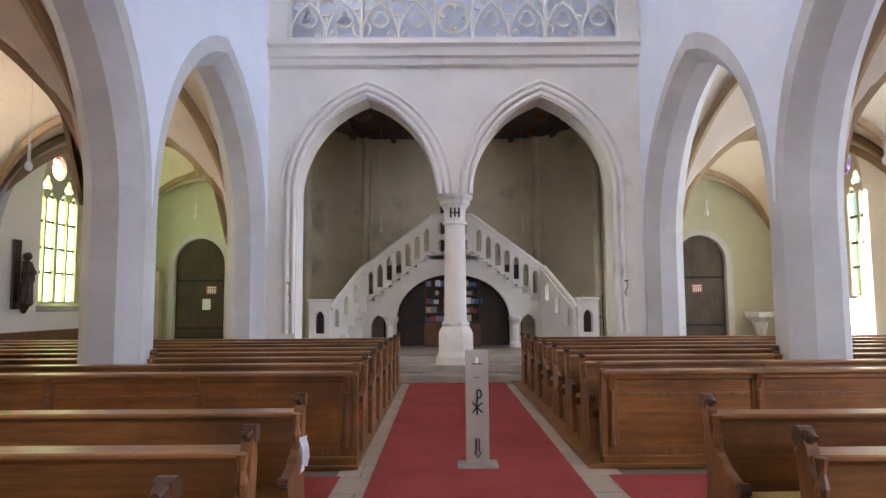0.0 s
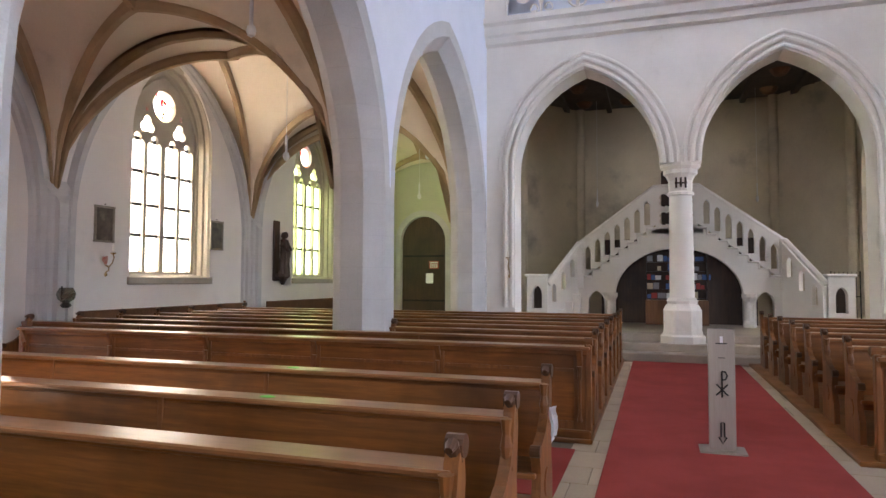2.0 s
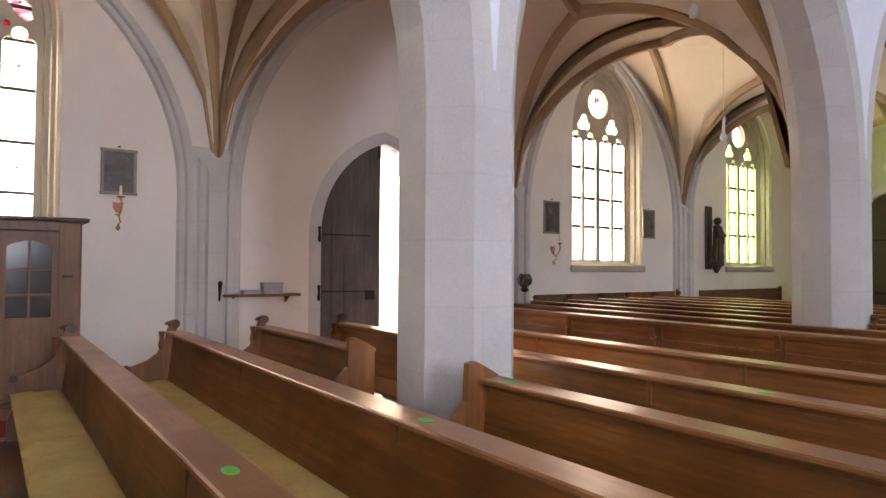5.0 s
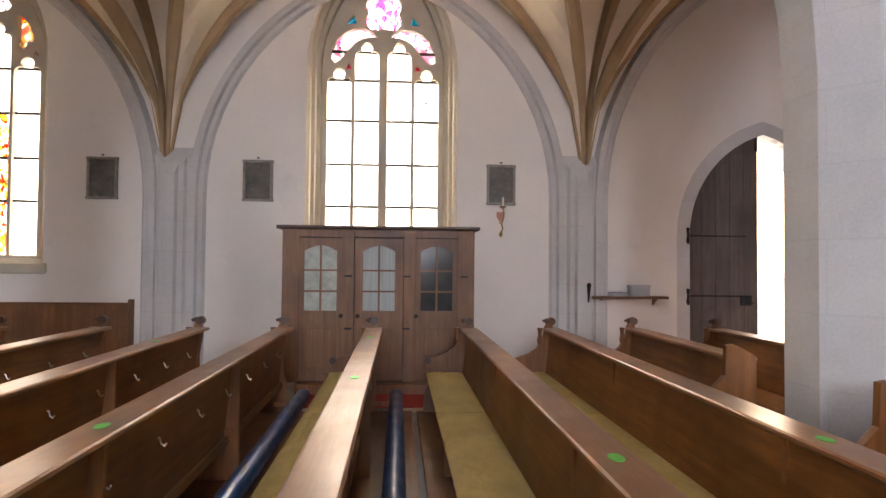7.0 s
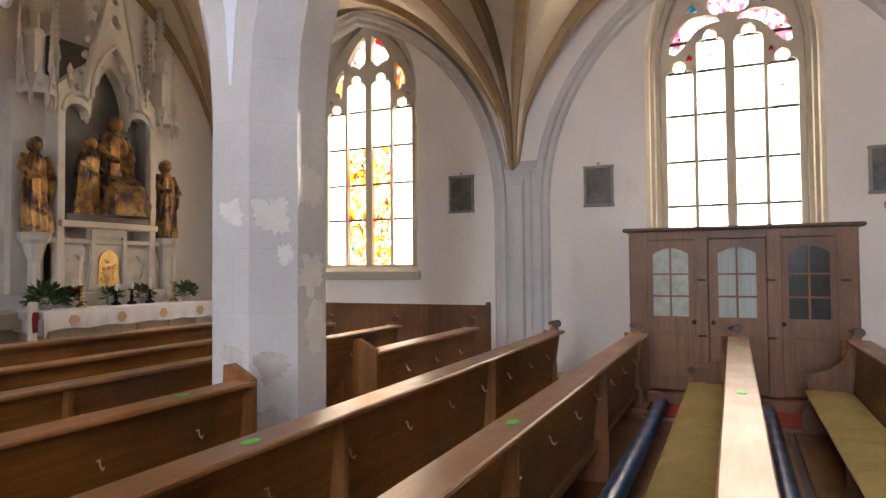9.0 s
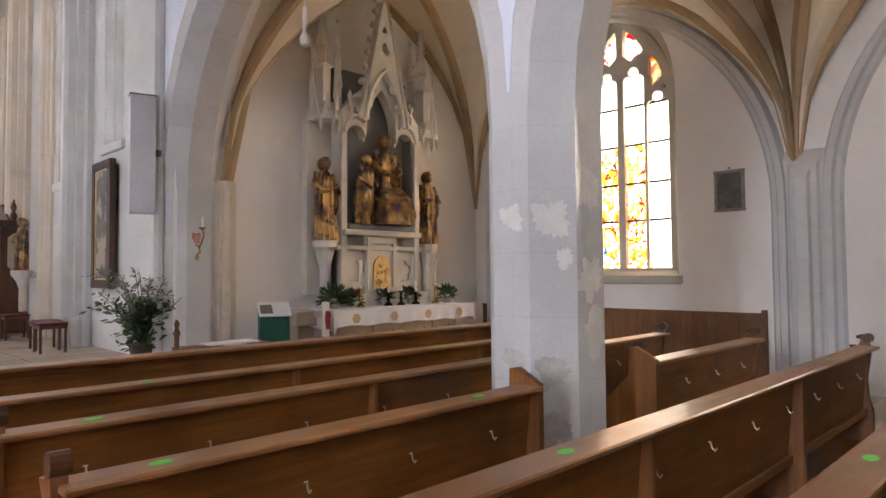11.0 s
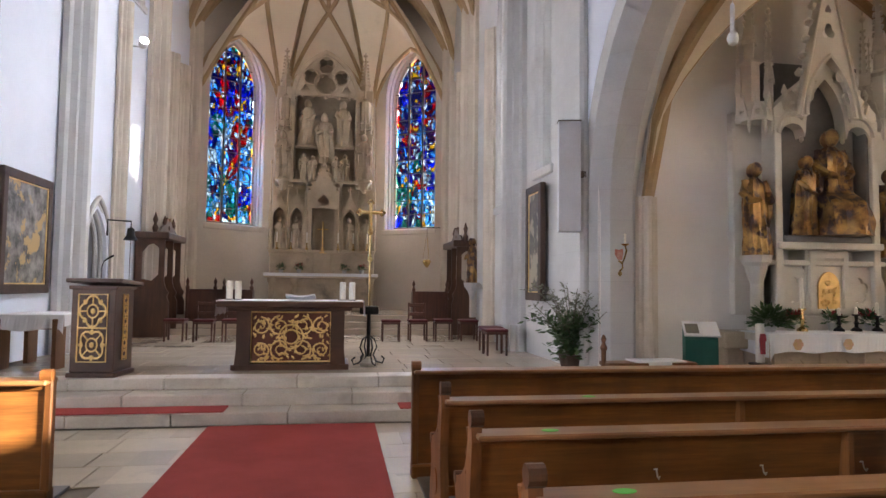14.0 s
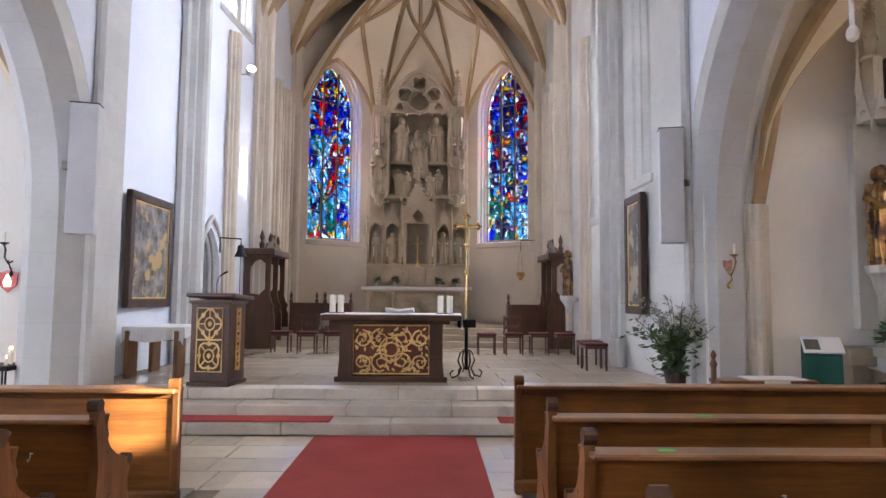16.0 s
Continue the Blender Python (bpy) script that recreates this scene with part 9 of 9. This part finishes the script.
ct = thing("credence_table", 4.0, -11.35, CH_Z, "brown wooden side table covered with a white cloth", "table")
part("tabletop", box(bm_new(), -0.42, 0.42, -0.5, 0.5, 0.7, 0.75, 0.008), BROWNWOOD, ct)
for dx in (-0.36, 0.36):
    for dy in (-0.42, 0.42):
        part("leg", box(bm_new(), dx - 0.03, dx + 0.03, dy - 0.16, dy + 0.16, 0, 0.7, 0.006), BROWNWOOD, ct)
part("apron", box(bm_new(), -0.38, 0.38, 0.4, 0.44, 0.55, 0.7), BROWNWOOD, ct)
tc = thing("table_cloth", 4.0, -11.35, CH_Z + 0.75, "white cloth hanging over the side table", "cloth")
part("sheet", box(bm_new(), -0.45, 0.45, -0.53, 0.53, 0.002, 0.01, 0.003), LINEN, tc)
bm = bm_new()
a_ = [bm.verts.new((-0.46 + 0.92 * i / 20, 0.535, 0.008)) for i in range(21)]
b_ = [bm.verts.new((-0.46 + 0.92 * i / 20, 0.55 + 0.014 * math.sin(i * 1.2), -0.2 - (0.06 if i in (0, 20) else 0) + 0.02 * math.sin(i * 0.4))) for i in range(21)]
for i in range(20):
    bm.faces.new((a_[i], a_[i + 1], b_[i + 1], b_[i]))
part("front_drop", bm, LINEN, tc)
bm = bm_new()
a_ = [bm.verts.new((-0.46, -0.53 + 1.06 * i / 16, 0.008)) for i in range(17)]
b_ = [bm.verts.new((-0.47 - 0.01 * math.sin(i), -0.53 + 1.06 * i / 16, -0.14 + 0.015 * math.sin(i * 0.7))) for i in range(17)]
for i in range(16):
    bm.faces.new((a_[i], a_[i + 1], b_[i + 1], b_[i]))
part("side_drop", bm, LINEN, tc)

REDSEAT = surface("dark_red_upholstery", (0.10, 0.018, 0.018), (0.075, 0.013, 0.013), 4, 80, 0.9)
CHAIRW = wood("chair_wood", (0.06, 0.022, 0.014), (0.12, 0.045, 0.026), "z", 0.4)


def stool_chair(x, y, z, rz, back=True, label="small reddish brown wooden chair with a dark seat"):
    t = thing("chair", x, y, z, label, "chair", "chairs in the chancel", rz)
    part("seat", box(bm_new(), -0.21, 0.21, -0.2, 0.2, 0.42, 0.47, 0.012), REDSEAT, t)
    part("seat_frame", box(bm_new(), -0.2, 0.2, -0.19, 0.19, 0.37, 0.42, 0.005), CHAIRW, t)
    for dx in (-0.18, 0.18):
        for dy in (-0.17, 0.17):
            part("leg", box(bm_new(), dx - 0.018, dx + 0.018, dy - 0.018, dy + 0.018, 0, 0.42 if dy < 0 or not back else 0.84, 0.004), CHAIRW, t)
    if back:
        for z_ in (0.58, 0.78):
            part("back_rail", box(bm_new(), -0.18, 0.18, 0.155, 0.185, z_ - 0.04, z_ + 0.04, 0.006), CHAIRW, t)
    return t


for x, rz, bk2 in ((3.15, 180, False), (2.55, 180, True), (2.0, 180, True), (1.45, 180, False), (0.75, 180, False), (-1.35, 180, False), (-1.95, 180, True), (-2.55, 180, False), (-3.1, 180, False)):
    stool_chair(x, -15.4 + 0.15 * math.sin(3 * x), CH_Z, rz + 4 * math.sin(5 * x), bk2)
stool_chair(3.25, -11.75, CH_Z, 180, False)
stool_chair(-2.98, -12.4, CH_Z, -90, False), stool_chair(-3.05, -13.0, CH_Z, -90, False)


STALLW = wood("stall_oak", (0.05, 0.022, 0.011), (0.12, 0.052, 0.026), "z", 0.45)


def choir_stall(s, y):
    t = thing("choir_stall", AX + s * (CA - 0.3), y, TOPZ if y < UP_Y - 0.7 else CH_Z, "dark carved wooden choir stall with a canopy", "stall", rz=90 if s < 0 else -90)
    part("back", box(bm_new(), -0.75, 0.75, 0.22, 0.28, 0, 2.2, 0.01), STALLW, t)
    part("canopy", box(bm_new(), -0.82, 0.82, -0.46, 0.3, 2.2, 2.36, 0.02), STALLW, t)
    for sx in (-1, 0, 1):
        part("cheek", plate(bm_new(), [(0.26, 0), (-0.48, 0), (-0.48, 0.78), (-0.43, 0.9), (-0.47, 1.0), (-0.4, 1.1), (-0.36, 1.25), (-0.36, 2.2), (0.26, 2.2)], [[(0.12, 1.3), (0.12, 1.9), (0.0, 2.06), (-0.12, 2.1), (-0.24, 2.0), (-0.24, 1.4), (-0.1, 1.26)]], 0.05, basis((sx * 0.73 - 0.025, 0, 0), (0, 1, 0), (0, 0, 1))), STALLW, t)
    part("seat", box(bm_new(), -0.72, 0.72, -0.32, 0.22, 0.46, 0.51, 0.01), STALLW, t)
    cb2 = plate(bm_new(), [(-0.8, 2.36), (0.8, 2.36), (0.55, 2.5), (0.3, 2.56), (0.12, 2.75), (0.0, 2.62), (-0.12, 2.75), (-0.3, 2.56), (-0.55, 2.5)], [ring(0, 2.5, 0.06, 10)], 0.05, basis((0, -0.2, 0), (1, 0, 0), (0, 0, 1)))
    part("crest", cb2, STALLW, t)
    for sx in (-0.78, 0.0, 0.78):
        part("finial", lathe(bm_new(), [(0.05, 2.36), (0.07, 2.46), (0.03, 2.54), (0.06, 2.64), (0.01, 2.8)], sx, -0.15, 0, 8), STALLW, t)
    return t


choir_stall(1, -17.15), choir_stall(-1, -17.6)
for x, rz in ((2.35, 180), (3.0, 180), (-2.55, 180)):
    t = thing("prayer_desk", x, -17.6, CH_Z + 0.3 if False else CH_Z + 0.15, "dark reddish wooden prayer desk with finials", "prayer desk", rz=rz)
    part("front", box(bm_new(), -0.42, 0.42, -0.04, 0.0, 0, 0.88, 0.006), CHAIRW, t)
    part("top", box(bm_new(), -0.45, 0.45, -0.06, 0.3, 0.88, 0.92, 0.008), CHAIRW, t)
    for sx in (-1, 1):
        part("cheek", box(bm_new(), sx * 0.43 - 0.03, sx * 0.43 + 0.03, -0.05, 0.32, 0, 0.9, 0.006), CHAIRW, t)
        part("finial", lathe(bm_new(), [(0.04, 0.9), (0.05, 0.98), (0.02, 1.03), (0.045, 1.1), (0.01, 1.2)], sx * 0.43, 0, 0, 8), CHAIRW, t)

# statue on the chancel wall, bell, sanctuary lamp, spotlights
statue("statue", AX - CA + 0.5, -15.75, 1.75, 1.05, GILT, "gilded carved figure on a wall console", 60, 0.15, False, 51)
c2 = thing("wall_console", AX - CA + 0.5, -15.75, 1.5, "carved console under the gilded figure", "console")
part("bracket", lathe(bm_new(), [(0.03, -0.15), (0.1, 0.05), (0.18, 0.15), (0.2, 0.25)], 0, 0, 0, 10), STONE, c2)
part("back_fix", box(bm_new(), -0.5, 0.0, -0.06, 0.06, 0.1, 0.22, 0.01), STONE, c2)
be = thing("wall_bell", AX + south_x(-14.1) - 0.35, -14.15, 2.55, "small dark bell on an iron wall arm with a pull cord", "bell")
part("arm", tube(bm_new(), [(0.0, 0, 0.0), (0.0, 0, 0.3), (-0.42, 0, 0.28), (-0.42, 0, 0.15)], 0.016, 6), IRON, be)
part("bell", lathe(bm_new(), [(0.02, 0.16), (0.06, 0.14), (0.075, 0.02), (0.13, -0.08), (0.11, -0.08)], -0.42, 0, 0, 14), IRON, be, smooth=True)
part("cord", tube(bm_new(), [(-0.42, 0, -0.06), (-0.42, 0, -1.1)], 0.006, 5), LEADING, be)
sl = thing("sanctuary_lamp", -2.8, -20.2, 2.35, "small hanging brass sanctuary lamp on chains", "lamp")
part("bowl", lathe(bm_new(), [(0.02, -0.14), (0.05, -0.1), (0.12, 0.0), (0.13, 0.06), (0.09, 0.1)], 0, 0, 0, 12), BRASS, sl)
for i in range(3):
    a = 2.09 * i
    part("chain", tube(bm_new(), [(0.12 * math.cos(a), 0.12 * math.sin(a), 0.05), (0.03 * math.cos(a), 0.03 * math.sin(a), 0.75)], 0.006, 5), BRASS, sl)
part("arm", tube(bm_new(), [(0, 0, 0.75), (0, 0, 1.05), (-0.75, -0.1, 1.1)], 0.012, 6), IRON, sl)
niche = tagged(new("door_4"), "moulded pointed stone doorway in the chancel wall, in shade", "door", kind="structure")
for k_, (off, dx) in enumerate(((0.28, 0.0), (0.2, 0.06), (0.12, 0.12), (0.04, 0.2))):
    part("moulding", tube(bm_new(), [(AX + south_x(-14.5) + dx - 0.02, -14.9 + 0.35 - u, v) for u, v in opening(0, 0.46, CH_Z, 2.2, 0.85, off - 0.05, 10)], 0.05, 8), STONE, niche)
part("door_leaf", box(bm_new(), AX + south_x(-14.5) + 0.35, AX + south_x(-14.5) + 0.4, -15.3, -13.8, 0.4, 3.3), DOORWOOD, niche)
slm = bpy.data.materials.new("spot_lens_glow")
slm.use_nodes = True
slm.node_tree.nodes["Principled BSDF"].inputs["Emission Color"].default_value = (1, 0.97, 0.9, 1)
slm.node_tree.nodes["Principled BSDF"].inputs["Emission Strength"].default_value = 8
for y, z in ((-15.6, 6.75),):
    so = thing("spotlight", AX + south_x(y) - 0.3, y, z, "small round lit spotlight on the chancel wall shaft", "lamp")
    part("housing", lathe(bm_new(), [(0.05, 0), (0.09, 0.06), (0.1, 0.2), (0.09, 0.22)], 0, 0, 0, 14, pose(0, 0, 0, -70, 0, 30)), SPK, so)
    part("lens", lathe(bm_new(), [(0.085, 0.222), (0.085, 0.228)], 0, 0, 0, 14, pose(0, 0, 0, -70, 0, 30)), slm, so)
    part("mount", tube(bm_new(), [(0, 0, 0), (0.35, 0, 0)], 0.02, 6), SPK, so)


# bare repair patches on the second northern pillar
arc_n = bpy.data.objects["arcade_wall_north"]
PATCH = surface("bare_lime_patch", (0.70, 0.675, 0.63), (0.60, 0.57, 0.52), 5, 60, 0.95, bump=0.5)
DAMP = surface("weathered_bare_stone", (0.40, 0.37, 0.33), (0.52, 0.49, 0.45), 9, 70, 0.95, bump=0.6)
xc = AX - PIL
rp = random.Random(21)
faces = {"nave": (Vector((xc + PX, PY[2], 0)), Vector((0, 1, 0)), 0.16), "corner": (Vector((xc + PX - 0.115, PY[2] + PH - 0.115, 0)), Vector((-1, 1, 0)).normalized(), 0.15),
         "west": (Vector((xc, PY[2] + PH, 0)), Vector((-1, 0, 0)), 0.16)}
for face, u, z, r, mt in (("nave", 0.02, 2.02, 0.13, PATCH), ("corner", 0.0, 2.0, 0.17, PATCH), ("corner", 0.08, 1.72, 0.1, PATCH), ("west", -0.05, 2.2, 0.2, PATCH), ("west", 0.0, 1.6, 0.18, PATCH), ("west", 0.04, 1.2, 0.2, PATCH),
                          ("nave", 0.05, 1.0, 0.14, DAMP), ("corner", 0.0, 0.95, 0.15, DAMP), ("corner", -0.02, 0.55, 0.16, DAMP), ("nave", 0.0, 0.62, 0.1, DAMP)):
    o, d, lim = faces[face]
    pts = []
    for k_ in range(60):
        a = 2 * math.pi * k_ / 60
        rr = r * (0.72 + 0.5 * noise.noise(Vector((1.3 * math.cos(a) + z * 7, 1.3 * math.sin(a), u * 9))) + 0.25 * noise.noise(Vector((5 * math.cos(a) + z * 7, 5 * math.sin(a), u * 9))) + rp.uniform(-0.05, 0.05))
        pts.append((max(-lim, min(lim, u + rr * math.cos(a))), z + rr * 1.1 * math.sin(a)))
    part("repair_patch", plate(bm_new(), pts, [], 0.003, basis(o, d, (0, 0, 1))), mt, arc_n)
